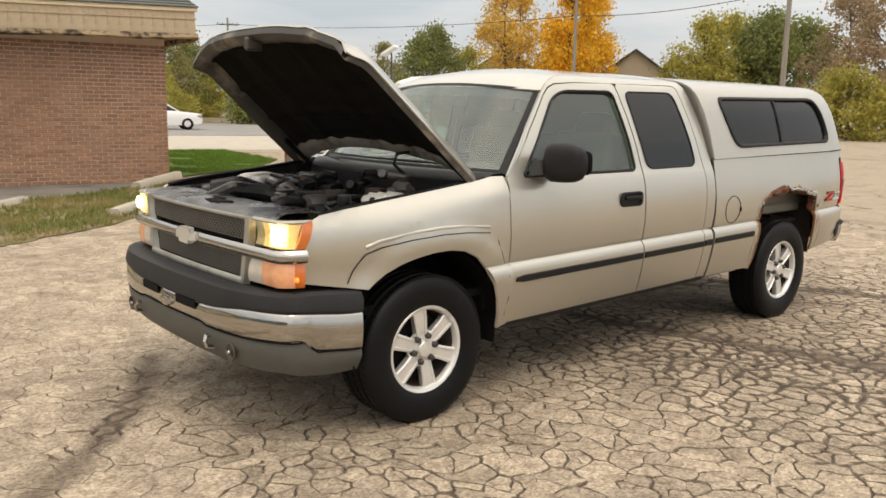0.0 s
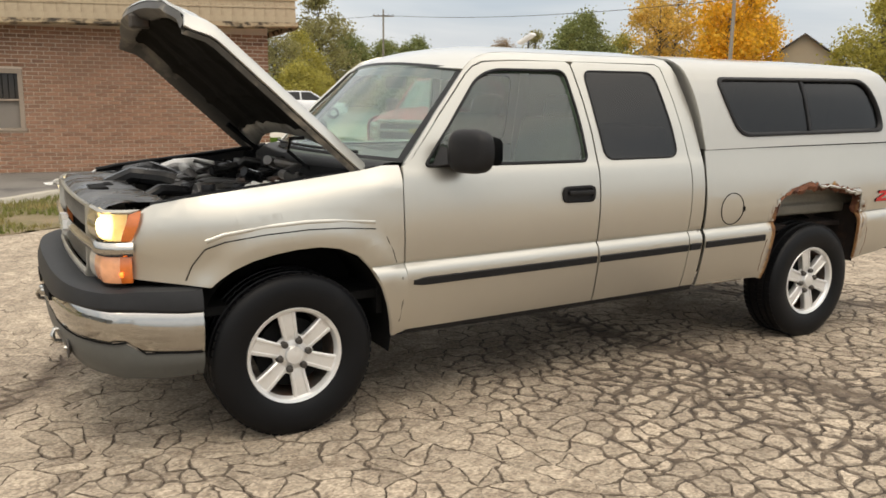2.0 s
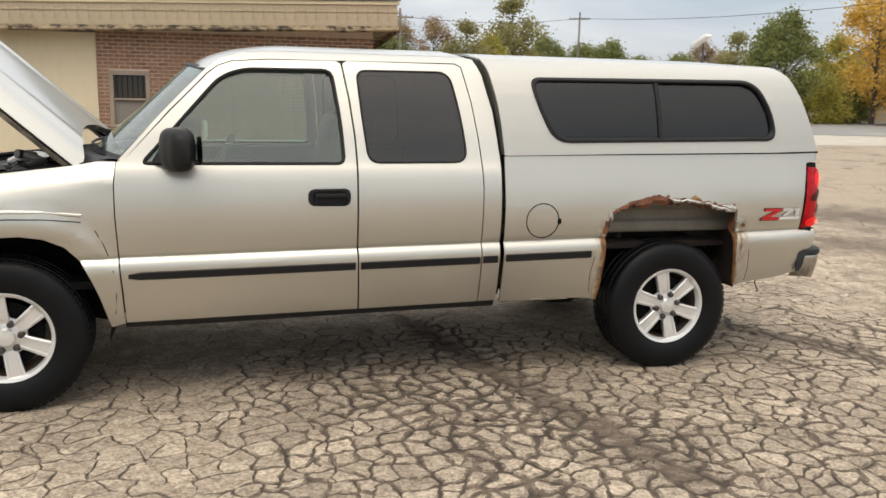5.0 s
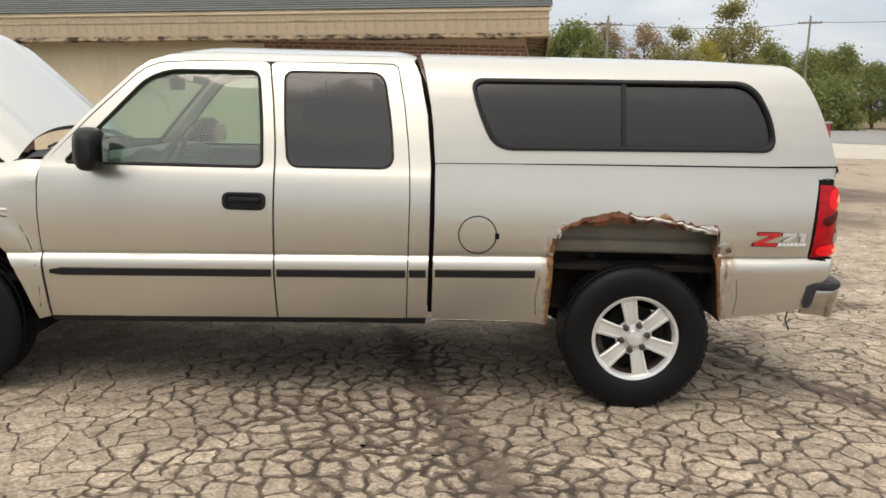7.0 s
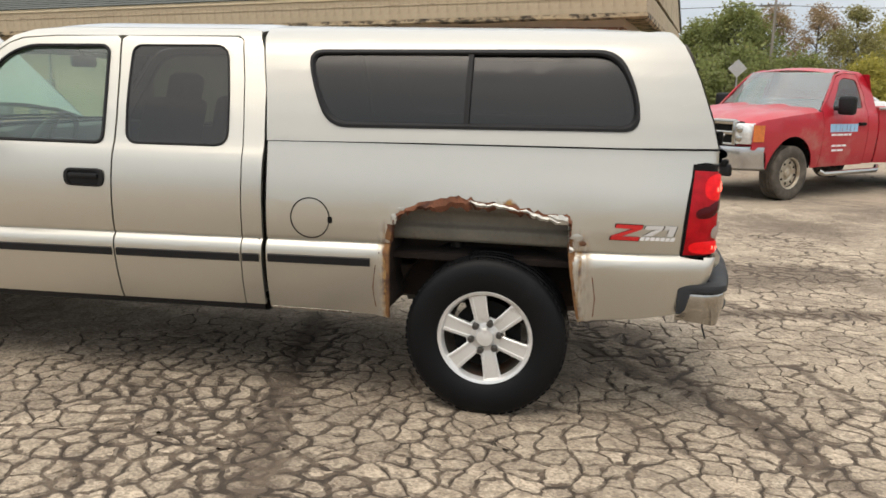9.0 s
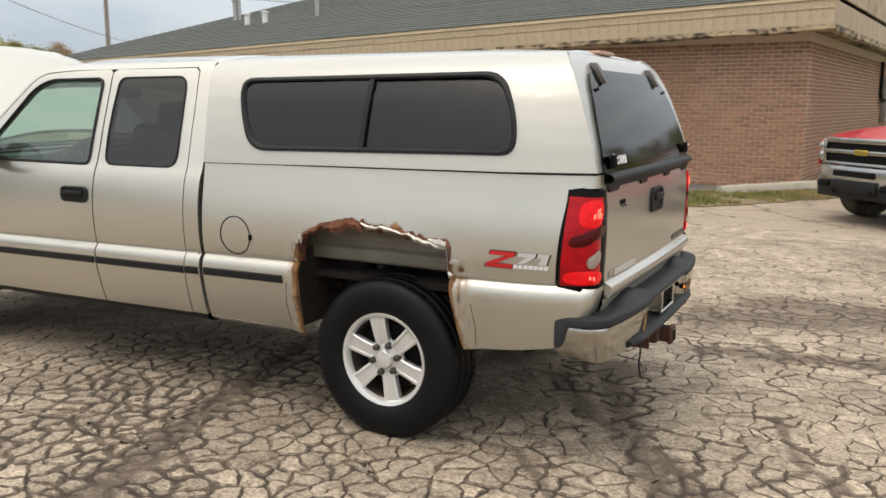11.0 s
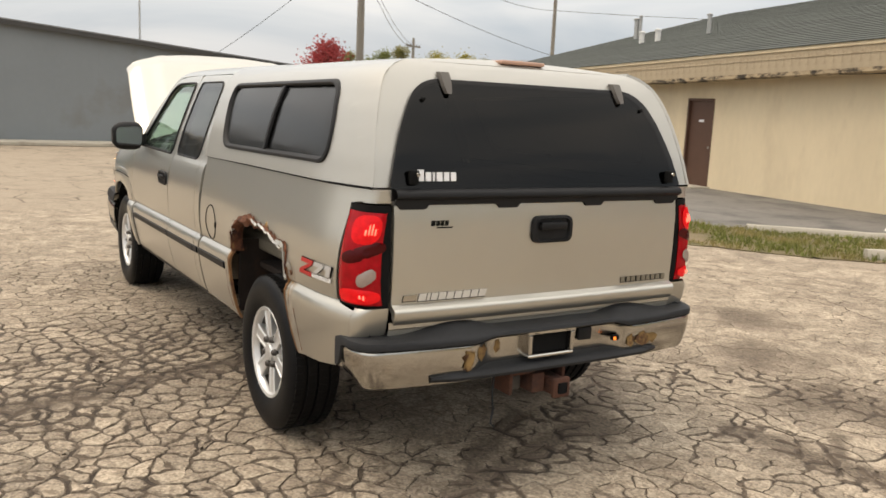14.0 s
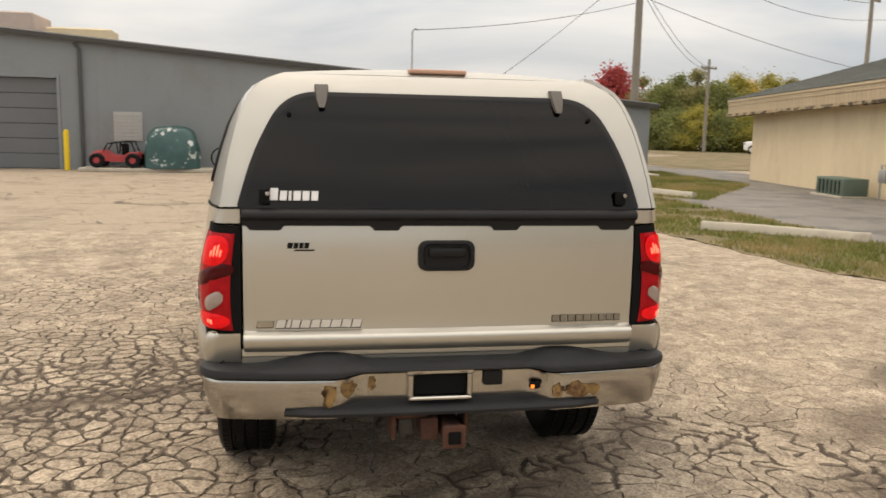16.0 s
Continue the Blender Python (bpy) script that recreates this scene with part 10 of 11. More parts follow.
add_box(bm, gate(0, 1.1).x + 0.002, gate(0, 1.1).x + 0.028, -0.072, 0.072, 1.105, 1.142, 0.010, 2)
part("grip", bm, black_plastic, th)


def bars(y0, z0, widths, h, material, name, gap=0.006, slant=0.006):
    y = y0
    for w in widths:
        bm = bmesh.new()
        # under pale marks the dark plate sits lower, painting their shadow edge
        e = 0.0 if material is dark else 0.002
        f = -e
        q = [gate(a, b, 0.0015) for a, b in ((y - e, z0 - e + f), (y + w + e, z0 - e + f), (y + w + slant + e, z0 + h + e + f), (y + slant - e, z0 + h + e + f))]
        bm.faces.new([bm.verts.new(p) for p in q])
        bmesh.ops.recalc_face_normals(bm, faces=bm.faces[:])
        thicken(bm, 0.002)
        edge = part(name, bm, dark, tailgate, "", 0)
        if material is not dark:
            bm = bmesh.new()
            q = [gate(a, b, 0.005) for a, b in ((y, z0), (y + w, z0), (y + w + slant, z0 + h), (y + slant, z0 + h))]
            bm.faces.new([bm.verts.new(p) for p in q])
            bmesh.ops.recalc_face_normals(bm, faces=bm.faces[:])
            thicken(bm, 0.003)
            part("face", bm, material, edge, "", 0)
        y += w + gap


letter = mat("dull_badge_metal", (0.62, 0.60, 0.55), rough=0.4, metal=0.3, var=0.1, scale=20)
letter_dark = mat("pewter_letter", (0.24, 0.215, 0.17), rough=0.4, metal=0.5, var=0.1, scale=20)
bars(-0.725, 0.835, [0.06], 0.024, chrome, "badge_mark")
bars(-0.655, 0.832, [0.034, 0.014, 0.030, 0.034, 0.032, 0.034, 0.036, 0.034, 0.034], 0.030, letter, "badge_mark", 0.005, 0.008)
bars(0.44, 0.838, [0.024] * 9, 0.024, letter_dark, "badge_mark", 0.009, 0.0)
bars(-0.610, 1.138, [0.020, 0.018, 0.016, 0.018], 0.022, dark, "dealer_mark", 0.003, 0.004)
bars(-0.585, 1.128, [0.075], 0.006, dark, "dealer_mark")

# body strip below the gate and inner panel
bm = bmesh.new()
add_grid(bm, [[(gate(y, 0.75).x - 0.022, y, 0.750), (gate(y, 0.75).x - 0.022, y, 0.722), (gate(y, 0.75).x - 0.028, y, 0.716), (gate(y, 0.75).x - 0.030, y, 0.690), (gate(y, 0.75).x - 0.08, y, 0.64)] for y in span(-0.78, 0.78, 0.13)])
part("rear_sill", bm, paint, truck, "", 40)
bm = bmesh.new()
add_box(bm, 4.56, 4.60, -0.80, 0.80, 0.52, 0.72)
part("rear_cross_sill", bm, dark, truck)

# bed corner posts round the tail lamps and wrapped lower quarters
for s in (-1, 1):
    bm = bmesh.new()
    rows = []
    for z in (0.545, 0.60, 0.66, 0.72, 0.77, 0.795, 0.806, 0.812):
        x0 = float(np.interp(z, [0.54, 0.62, 0.70, 0.80], [4.50, 4.555, 4.60, 4.622]))
        h = bed_half(x0, z)
        rr = 0.055
        row = []
        for k in range(7):
            a = math.pi / 2 * k / 6
            row.append((x0 - 0.004 + rr * math.sin(a), s * (h - rr + rr * math.cos(a)), z))
        row.append((x0 + rr - 0.004, s * 0.785, z))
        rows.append(row)
    add_grid(bm, rows)
    part("quarter_corner", bm, paint, truck, "", 50)
    bm = bmesh.new()
    rows = []
    for z in (1.231, 1.246, 1.264, 1.284):
        h = bed_half(4.61, z)
        row = [(4.606 + 0.05 * math.sin(math.pi / 2 * k / 6), s * (h - 0.05 + 0.05 * math.cos(math.pi / 2 * k / 6)), z) for k in range(7)]
        row.append((4.658, s * 0.782, z))
        rows.append(row)
    add_grid(bm, rows)
    part("corner_post", bm, paint, truck, "", 50)


def lamp_pt(s, q, z, push=0.0):
    """q from 0 (on the side) over the corner to 1 (at the gate)."""
    lean = 0.030 * (z - 0.81) / 0.40
    hx = bed_half(4.55, z) + 0.002 + push
    path = [(4.512 + lean, hx), (4.56 + lean * 0.8, hx - 0.004), (4.615 + lean * 0.5, hx - 0.022), (4.648 + push, hx - 0.055), (4.660 + push, hx - 0.095), (4.664 + push, 0.782)]
    t = q * (len(path) - 1)
    i = min(int(t), len(path) - 2)
    f = t - i
    return Vector((path[i][0] * (1 - f) + path[i + 1][0] * f, s * (path[i][1] * (1 - f) + path[i + 1][1] * f), z))


def lamp_piece(s, name, material, parent, q0, q1, zlow, zhigh, push, label, bulge=0.006, n=12, k=6):
    bm = bmesh.new()
    rows = []
    for i in range(n + 1):
        t = i / n
        q = q0 + (q1 - q0) * t
        a, b = zlow(q), zhigh(q)
        rows.append([lamp_pt(s, q, a + (b - a) * j / k, push + bulge * (1 - (2 * j / k - 1) ** 4) * (1 - (2 * t - 1) ** 6)) for j in range(k + 1)])
    add_grid(bm, rows)
    bmesh.ops.recalc_face_normals(bm, faces=bm.faces[:])
    thicken(bm, 0.008)
    return part(name, bm, material, parent, label, 50)


def lamp_patch(s, name, material, parent, qc, zc, rq, rz, push, label, curve=0.0):
    """An oval pane laid over the lamp."""
    bm = bmesh.new()
    mid_v = bm.verts.new(lamp_pt(s, qc, zc, push + 0.004))
    rings = []
    for t in (0.4, 0.75, 1.0):
        ring = []
        for k in range(24):
            a = 2 * math.pi * k / 24
            ca, sa = math.cos(a), math.sin(a)
            q = qc + rq * t * math.copysign(abs(ca) ** 0.75, ca)
            z = zc + rz * t * math.copysign(abs(sa) ** 0.75, sa) + curve * math.sin((q - qc) / rq * 1.6)
            ring.append(bm.verts.new(lamp_pt(s, min(0.945, max(0.055, q)), z, push + 0.004 * (1 - t * t))))
        rings.append(ring)
    for k in range(24):
        bm.faces.new((mid_v, rings[0][k - 1], rings[0][k]))
        for a, b in zip(rings, rings[1:]):
            bm.faces.new((a[k - 1], a[k], b[k], b[k - 1]))
    return part(name, bm, material, parent, label, 50)


bulb_red = mat("glowing_red_bulb", (0.8, 0.1, 0.08), rough=0.4, emit=(1.0, 0.12, 0.08), emit_strength=2.6)
for s in (-1, 1):
    lamp = lamp_piece(s, "tail_lamp", dark, truck, 0.0, 1.0, lambda q: 0.813, lambda q: 1.226 - 0.006 * q, 0.0, "tall red tail lamp, lit, with a clear reversing lens", 0.0)
    lamp_piece(s, "lens", red_lens, lamp, 0.05, 0.88, lambda q: 0.823, lambda q: 1.200 - 0.01 * q, 0.004, "deep red outer lens", 0.008, 16, 10)
    lamp_patch(s, "reflector", red_lens_lit, lamp, 0.56, 1.128, 0.28, 0.058, 0.013, "lit round reflector")
    lamp_patch(s, "reflector", dark_red_lens, lamp, 0.55, 1.035, 0.38, 0.030, 0.0125, "dark red curved band", 0.022)
    lamp_patch(s, "reversing_lens", clear_lens, lamp, 0.66, 0.938, 0.17, 0.030, 0.015, "clear reversing lens", 0.012)
    lamp_patch(s, "reflector", red_lens_lit, lamp, 0.50, 0.860, 0.38, 0.030, 0.0125, "lit lower reflector")
    for q, z, h in ((0.56, 1.118, 0.012), (0.62, 1.128, 0.021), (0.68, 1.130, 0.023), (0.74, 1.120, 0.014), (0.54, 0.860, 0.008), (0.60, 0.858, 0.010)):
        lamp_patch(s, "bulb", bulb_red, lamp, q, z, 0.017, h, 0.0165, "glowing bulb rib")

# ---- rear bumper ----
def rb_plan(u):
    """Plan of the rear bumper: nearly straight across, round corners, short returns along the sides."""
    a = abs(u)
    if a < 0.80:
        t = a / 0.80
        x, y = 4.775 - 0.052 * t ** 3, 0.83 * t
    elif a < 0.90:
        q = (a - 0.80) / 0.10 * math.pi / 2
        x, y = 4.723 - 0.095 * (1 - math.cos(q)), 0.83 + 0.095 * math.sin(q)
    else:
        x, y = 4.628 - (a - 0.90) / 0.10 * 0.115, 0.925
    return x, math.copysign(y, u)


def rb_strip(name, material, prof, label, parent=None, u0=-1.0, u1=1.0, n=48):
    bm = bmesh.new()
    rows = []
    for i in range(n + 1):
        u = u0 + (u1 - u0) * i / n
        x, y = rb_plan(u)
        corner = smoothstep(0.80, 0.90, abs(u))
        row = []
        for z, o in prof:
            zz = z(u) if callable(z) else z
            oo = o(u) if callable(o) else o
            row.append((x + oo * (1 - corner), y + math.copysign(1, u) * oo * corner, zz))
        rows.append(row)
    add_grid(bm, rows)
    bmesh.ops.recalc_face_normals(bm, faces=bm.faces[:])
    thicken(bm, 0.008)
    return part(name, bm, material, parent or truck, label, 40)


mid = lambda u: smoothstep(0.42, 0.30, abs(u))
end = lambda u: smoothstep(0.945, 0.975, abs(u))
edge_z = lambda u: 0.650 + 0.024 * mid(u)
low_z = lambda u: 0.490 + 0.020 * smoothstep(0.80, 1.0, abs(u)) + 0.03 * mid(u)
rear_bumper = rb_strip("rear_bumper", chrome, [(lambda u: edge_z(u) + 0.004, -0.008), (lambda u: edge_z(u) - 0.004, 0.006), (lambda u: edge_z(u) - 0.014, lambda u: 0.009 - 0.045 * mid(u)), (0.590, lambda u: 0.006 - 0.045 * mid(u)), (0.540, lambda u: -0.002 - 0.045 * mid(u) - 0.014 * smoothstep(0.78, 0.9, abs(u))), (low_z, lambda u: -0.016 - 0.035 * mid(u) - 0.026 * smoothstep(0.78, 0.9, abs(u)))], "dented chrome rear bumper with rust spots", None, -1.0, 1.0, 96)
hump = lambda u: smoothstep(0.27, 0.42, abs(u)) * smoothstep(0.72, 0.46, abs(u))
pad_top = lambda u: 0.694 + 0.010 * mid(u) + 0.004 * smoothstep(0.8, 1.0, abs(u))
rb_strip("step_pad", grey_plastic, [(lambda u: pad_top(u) + 0.034 * hump(u), -0.125), (lambda u: pad_top(u) + 0.040 * hump(u), -0.085), (lambda u: pad_top(u) + 0.026 * hump(u), -0.045), (lambda u: pad_top(u) + 0.004 * hump(u), -0.012), (lambda u: pad_top(u) - 0.010, 0.012), (lambda u: pad_top(u) - 0.022, 0.018), (lambda u: edge_z(u) + 0.006 - 0.10 * end(u), 0.017), (lambda u: edge_z(u) + 0.001 - 0.10 * end(u), 0.006)], "dark grey plastic step pad", rear_bumper, -1.0, 1.0, 120)
fin = lambda u: smoothstep(0.60, 0.50, abs(u))
rb_strip("lower_step", grey_plastic, [(lambda u: 0.552 - 0.020 * (1 - fin(u)), lambda u: -0.05 + 0.03 * (1 - fin(u))), (lambda u: 0.543 - 0.018 * (1 - fin(u)), lambda u: -0.02 + 0.018 * (1 - fin(u))), (0.530, lambda u: 0.014 - 0.006 * (1 - fin(u))), (0.518, lambda u: 0.022 - 0.012 * (1 - fin(u))), (0.505, lambda u: 0.018 - 0.02 * (1 - fin(u))), (0.497, lambda u: -0.006 - 0.02 * (1 - fin(u))), (0.502, -0.05)], "dark grey lower step", rear_bumper, -0.60, 0.60, 40)
xm = rb_plan(0)[0]
yellow_rust = mat("yellow_rust", (0.26, 0.16, 0.06), rough=0.7, metal=0.2, var=0.4, scale=22, stain=(0.10, 0.045, 0.02), stain_scale=18, stain_at=(0.5, 0.6))
bm = bmesh.new()
for y0, y1, z0, z1 in ((-0.160, 0.104, 0.660, 0.690), (-0.153, 0.097, 0.556, 0.572), (-0.153, -0.133, 0.572, 0.662), (0.077, 0.097, 0.572, 0.662)):
    add_box(bm, xm - 0.045, xm + 0.008, y0, y1, z0, z1, 0.005, 1)
pf = part("plate_frame", bm, chrome, rear_bumper, "chrome licence plate frame, empty")
bm = bmesh.new()
add_box(bm, xm - 0.044, xm - 0.026, -0.132, 0.076, 0.573, 0.661)
part("plate_recess", bm, dark, pf)
for y in (-0.115, 0.06):
    bm = bmesh.new()
    add_box(bm, xm + 0.004, xm + 0.014, y - 0.015, y + 0.015, 0.668, 0.682, 0.004, 1)
    part("plate_lamp", bm, chrome, pf)
bm = bmesh.new()
add_box(bm, xm - 0.04, xm - 0.022, 0.145, 0.225, 0.600, 0.662, 0.01, 2)
part("plug_socket", bm, black_plastic, rear_bumper, "black trailer socket")
bm = bmesh.new()
add_box(bm, xm - 0.02, xm + 0.006, 0.328, 0.372, 0.588, 0.613, 0.006, 1)
pl = part("marker_lamp", bm, dark, rear_bumper)
bm = bmesh.new()
add_box(bm, xm + 0.0065, xm + 0.010, 0.331, 0.344, 0.593, 0.607)
part("lens", bm, glow_amber, pl, "tiny lit amber lens")
for y, z, w, h in ((-0.455, 0.590, 0.026, 0.050), (-0.385, 0.612, 0.028, 0.040), (-0.29, 0.622, 0.016, 0.030), (0.445, 0.578, 0.022, 0.030), (0.53, 0.580, 0.055, 0.030), (0.60, 0.575, 0.024, 0.026)):
    bm = bmesh.new()
    pts = []
    for k in range(36):
        a = 2 * math.pi * k / 36
        r = 1 + 0.45 * noise.noise((math.cos(a) * 2 + y * 9, math.sin(a) * 2, 0)) + 0.3 * noise.noise((math.cos(a) * 6, math.sin(a) * 6, y * 20))
        uu = (y + w * r * math.cos(a)) / 0.83 * 0.80
        pts.append((rb_plan(uu)[0] + 0.0085 - 0.045 * mid(uu), y + w * r * math.cos(a), z + h * r * math.sin(a)))
    bm.faces.new([bm.verts.new(p) for p in pts])
    thicken(bm, 0.001)
    part("rust_spot", bm, yellow_rust, rear_bumper, "yellow-brown rust blister", 0)
# hitch
bm = bmesh.new()
add_box(bm, 4.50, 4.80, -0.012, 0.062, 0.375, 0.449, 0.006, 1)
add_box(bm, 4.782, 4.808, -0.022, 0.072, 0.365, 0.459, 0.012, 2)
hitch = part("hitch_receiver", bm, hitch_rust, truck, "rusty square hitch receiver")
bm = bmesh.new()
add_box(bm, 4.8085, 4.811, 0.0, 0.050, 0.387, 0.437, 0.004, 1)
part("socket", bm, dark, hitch)
for y0, y1, z0, z1, x1 in ((-0.215, -0.195, 0.385, 0.51, 4.74), (-0.195, -0.07, 0.47, 0.505, 4.735), (-0.10, -0.03, 0.385, 0.475, 4.75), (0.075, 0.095, 0.40, 0.50, 4.74)):
    bm = bmesh.new()
    add_box(bm, 4.60, x1, y0, y1, z0, z1, 0.008, 2)
    part("bracket", bm, hitch_rust, hitch)
bm = bmesh.new()
add_box(bm, 4.66, 4.70, -0.185, -0.12, 0.39, 0.46, 0.015, 2)
part("chain_plate", bm, steel, hitch, "worn grey steel plate")
bm = bmesh.new()
add_tube(bm, [(4.60, -0.55, 0.48), (4.60, 0.55, 0.48)], 0.03, 8)
part("cross_tube", bm, steel, hitch)
bm = bmesh.new()
add_tube(bm, [(4.70, -0.27, 0.50), (4.72, -0.29, 0.40), (4.71, -0.275, 0.32), (4.725, -0.295, 0.27), (4.73, -0.28, 0.255)], 0.005, 5)
part("loose_wire", bm, grey_plastic, hitch, "dangling grey trailer wire")

# ---- the red pickup ----
red_paint = mat("dusty_red_paint", (0.42, 0.010, 0.024), rough=0.38, var=0.12, scale=2, coat=0.35, stain=(0.40, 0.20, 0.16), stain_scale=1.1, stain_at=(0.55, 0.78), rvar=0.08)
red = thing("red_pickup_truck", "dusty red single-cab work pickup with lettered doors", "pickup truck", pose(6.1, 8.85, 0, 0, 0, 44) @ Matrix.Diagonal((1.03, 1, 1, 1)))
RWB = 3.70
red_lamp = mat("clear_lamp_plastic", (0.66, 0.67, 0.66), rough=0.12, metal=0.35, var=0.35, scale=26, coat=1.0)
red_chrome = mat("dull_grey_chrome", (0.50, 0.50, 0.50), rough=0.20, metal=0.9, var=0.12, scale=5)
dusty_rubber = mat("dusty_tyre_rubber", (0.075, 0.066, 0.056), rough=0.9, var=0.3, scale=6, stain=(0.15, 0.13, 0.105), stain_scale=5, stain_at=(0.45, 0.7), spec=0.2)


def red_half(x, z):
    h = float(np.interp(z, [0.45, 0.6, 0.8, 1.0, 1.15, 1.26, 1.32, 1.6, 1.86, 1.92], [0.94, 0.97, 0.99, 1.0, 0.985, 0.96, 0.93, 0.84, 0.73, 0.66]))
    if x < -0.2:
        h -= 0.10 * ((-0.2 - x) / 0.7) ** 2
    return h


def red_arch(cx, r=0.50):
    return [(cx + r * math.cos(a), 0.42 + r * 1.02 * math.sin(a)) for a in [math.pi * (0.02 + 0.96 * k / 14) for k in range(15)]]


RZ = [0.5, 0.6, 0.7, 0.8, 0.9, 1.0, 1.08, 1.15, 1.21, 1.26, 1.32, 1.4, 1.5, 1.6, 1.7, 1.8, 1.86]
for s in (-1, 1):
    fa = red_arch(0.0)[::-1]
    out = fa + [(0.66, 0.46), (0.66, 1.28), (0.35, 1.26), (-0.30, 1.20), (-0.62, 1.16), (-0.80, 1.10), (-0.82, 0.75), (-0.56, 0.70)]
    bm = sheet(out, [], side(red_half, s), span(-0.8, 0.66, 0.1)[1:-1], RZ, 0.015)
    part("fender", bm, red_paint, red, "", 45)
    out = [(0.67, 0.46), (1.78, 0.47), (1.78, 1.28), (1.76, 1.55), (1.70, 1.84), (1.38, 1.85), (1.18, 1.80), (0.95, 1.57), (0.67, 1.29)]
    win = rounded([(0.92, 1.33), (1.70, 1.33), (1.66, 1.76), (1.36, 1.79), (1.22, 1.74)], [0.05, 0.05, 0.06, 0.1, 0.08], 4)
    bm = sheet(out, [win], side(red_half, s), span(0.67, 1.78, 0.12)[1:-1], RZ, 0.03)
    d = part("door", bm, red_paint, red, "", 45)
    bm = sheet(win, [], side(red_half, s, -0.012), [1.1, 1.3, 1.5], RZ, 0.0)
    part("window_pane", bm, clear_glass, d, "clear door glass", 60, (0, s, 0)).visible_shadow = False
    bm = bmesh.new()
    add_box(bm, 1.52, 1.70, s * 1.0 - 0.02, s * 1.0 + 0.02, 1.07, 1.12, 0.012, 2)
    part("door_handle", bm, dark, d)
    if s < 0:
        blue = mat("pale_blue_lettering", (0.30, 0.52, 0.72), rough=0.5, var=0.05)
        x = 0.82
        for w in (0.12, 0.09, 0.05, 0.10, 0.07, 0.10, 0.08):
            bm = bmesh.new()
            add_box(bm, x, x + w, s * red_half(x, 1.02) - 0.004, s * red_half(x, 1.02) + 0.004, 0.98, 1.10, 0, 1)
            part("lettering", bm, blue, d, "", 0)
            x += w + 0.012
        for z, x0, ws in ((0.925, 0.86, (0.12, 0.14, 0.1, 0.08)), (0.76, 0.90, (0.1, 0.12, 0.1)), (0.69, 0.92, (0.12, 0.14))):
            x = x0
            for w in ws:
                bm = bmesh.new()
                add_box(bm, x, x + w, s * red_half(x, z) - 0.004, s * red_half(x, z) + 0.004, z, z + 0.03, 0, 1)
                part("lettering", bm, white_decal, d, "", 0)
                x += w + 0.02
    out = [(0.64, 1.30), (0.90, 1.585), (1.14, 1.83), (1.36, 1.885), (1.80, 1.885), (1.90, 1.84), (1.955, 1.76), (2.02, 1.5), (2.04, 1.26), (2.04, 0.48), (1.79, 0.48), (1.79, 1.28), (1.77, 1.56), (1.71, 1.852), (1.38, 1.86), (1.17, 1.81), (0.94, 1.58), (0.675, 1.298)]
    bm = sheet(out, [], side(red_half, s), span(0.7, 2.04, 0.12)[1:-1], RZ, 0.02)
    part("cab_side", bm, red_paint, red, "", 45)
    ra = red_arch(RWB)[::-1]
    out = [(2.08, 0.48)] + ra + [(RWB + 1.15, 0.60), (RWB + 1.18, 1.33), (2.08, 1.30)]
    bm = sheet(out, [], side(lambda x, z: red_half(1.0, min(z, 1.2)), s), span(2.1, 4.8, 0.15)[1:-1], RZ, 0.015)
    b = part("bed_side", bm, red_paint, red, "", 45)
    bm = bmesh.new()
    add_box(bm, 2.08, RWB + 1.18, s * 0.965 - 0.05, s * 0.965 + 0.02, 1.31, 1.35, 0.01, 1)
    part("rail_cap", bm, grey_metal, b, "pale bed rail cap")
    bm = bmesh.new()
    add_tube(bm, [(0.7, s * 0.96, 0.40), (0.75, s * 1.0, 0.36), (2.1, s * 1.0, 0.37), (2.2, s * 0.95, 0.42)], 0.04, 8)
    part("side_step", bm, chrome, red, "bright tube side step")
    bm = bmesh.new()
    add_box(bm, 0.90, 1.04, s * 1.13 - 0.13, s * 1.13 + 0.13, 1.24, 1.52, 0.05, 3)
    add_box(bm, 0.90, 0.98, min(s * 0.94, s * 1.05), max(s * 0.94, s * 1.05), 1.30, 1.36, 0.02, 1)
    part("mirror", bm, black_plastic, red, "large black tow mirror")
bm = bmesh.new()
rows = []
for x, z, c in ((-0.84, 1.13, 0.02), (-0.6, 1.19, 0.045), (-0.2, 1.25, 0.055), (0.2, 1.29, 0.05), (0.62, 1.315, 0.04)):
    rows.append([(x, (red_half(x, 1.15) - 0.03) * u, z + c * (1 - abs(u) ** 3) + (0.03 if 0.25 < abs(u) < 0.5 else 0.0) * smoothstep(-0.8, -0.2, x) - 0.05 * smoothstep(0.9, 1.0, abs(u))) for u in [-1 + 2 * k / 16 for k in range(17)]])
add_grid(bm, rows)
part("hood", bm, red_paint, red, "", 50)
bm = bmesh.new()
add_grid(bm, [[(x, u * (red_half(1.5, 1.89) - 0.01), 1.89 + 0.05 * (1 - u * u) - dz) for u in [-1 + 2 * k / 12 for k in range(13)]] for x, dz in ((1.16, 0.045), (1.25, 0.015), (1.4, 0), (1.8, 0), (1.95, 0.05))])
part("roof_panel", bm, red_paint, red, "", 60)
bm = bmesh.new()
add_grid(bm, [[(0.64 + 0.52 * v - (0.22 - 0.1 * v) * (1 - u * u), u * (0.90 - 0.17 * v), 1.29 + 0.57 * v) for u in [-1 + 2 * k / 14 for k in range(15)]] for v in [k / 6 for k in range(7)]])
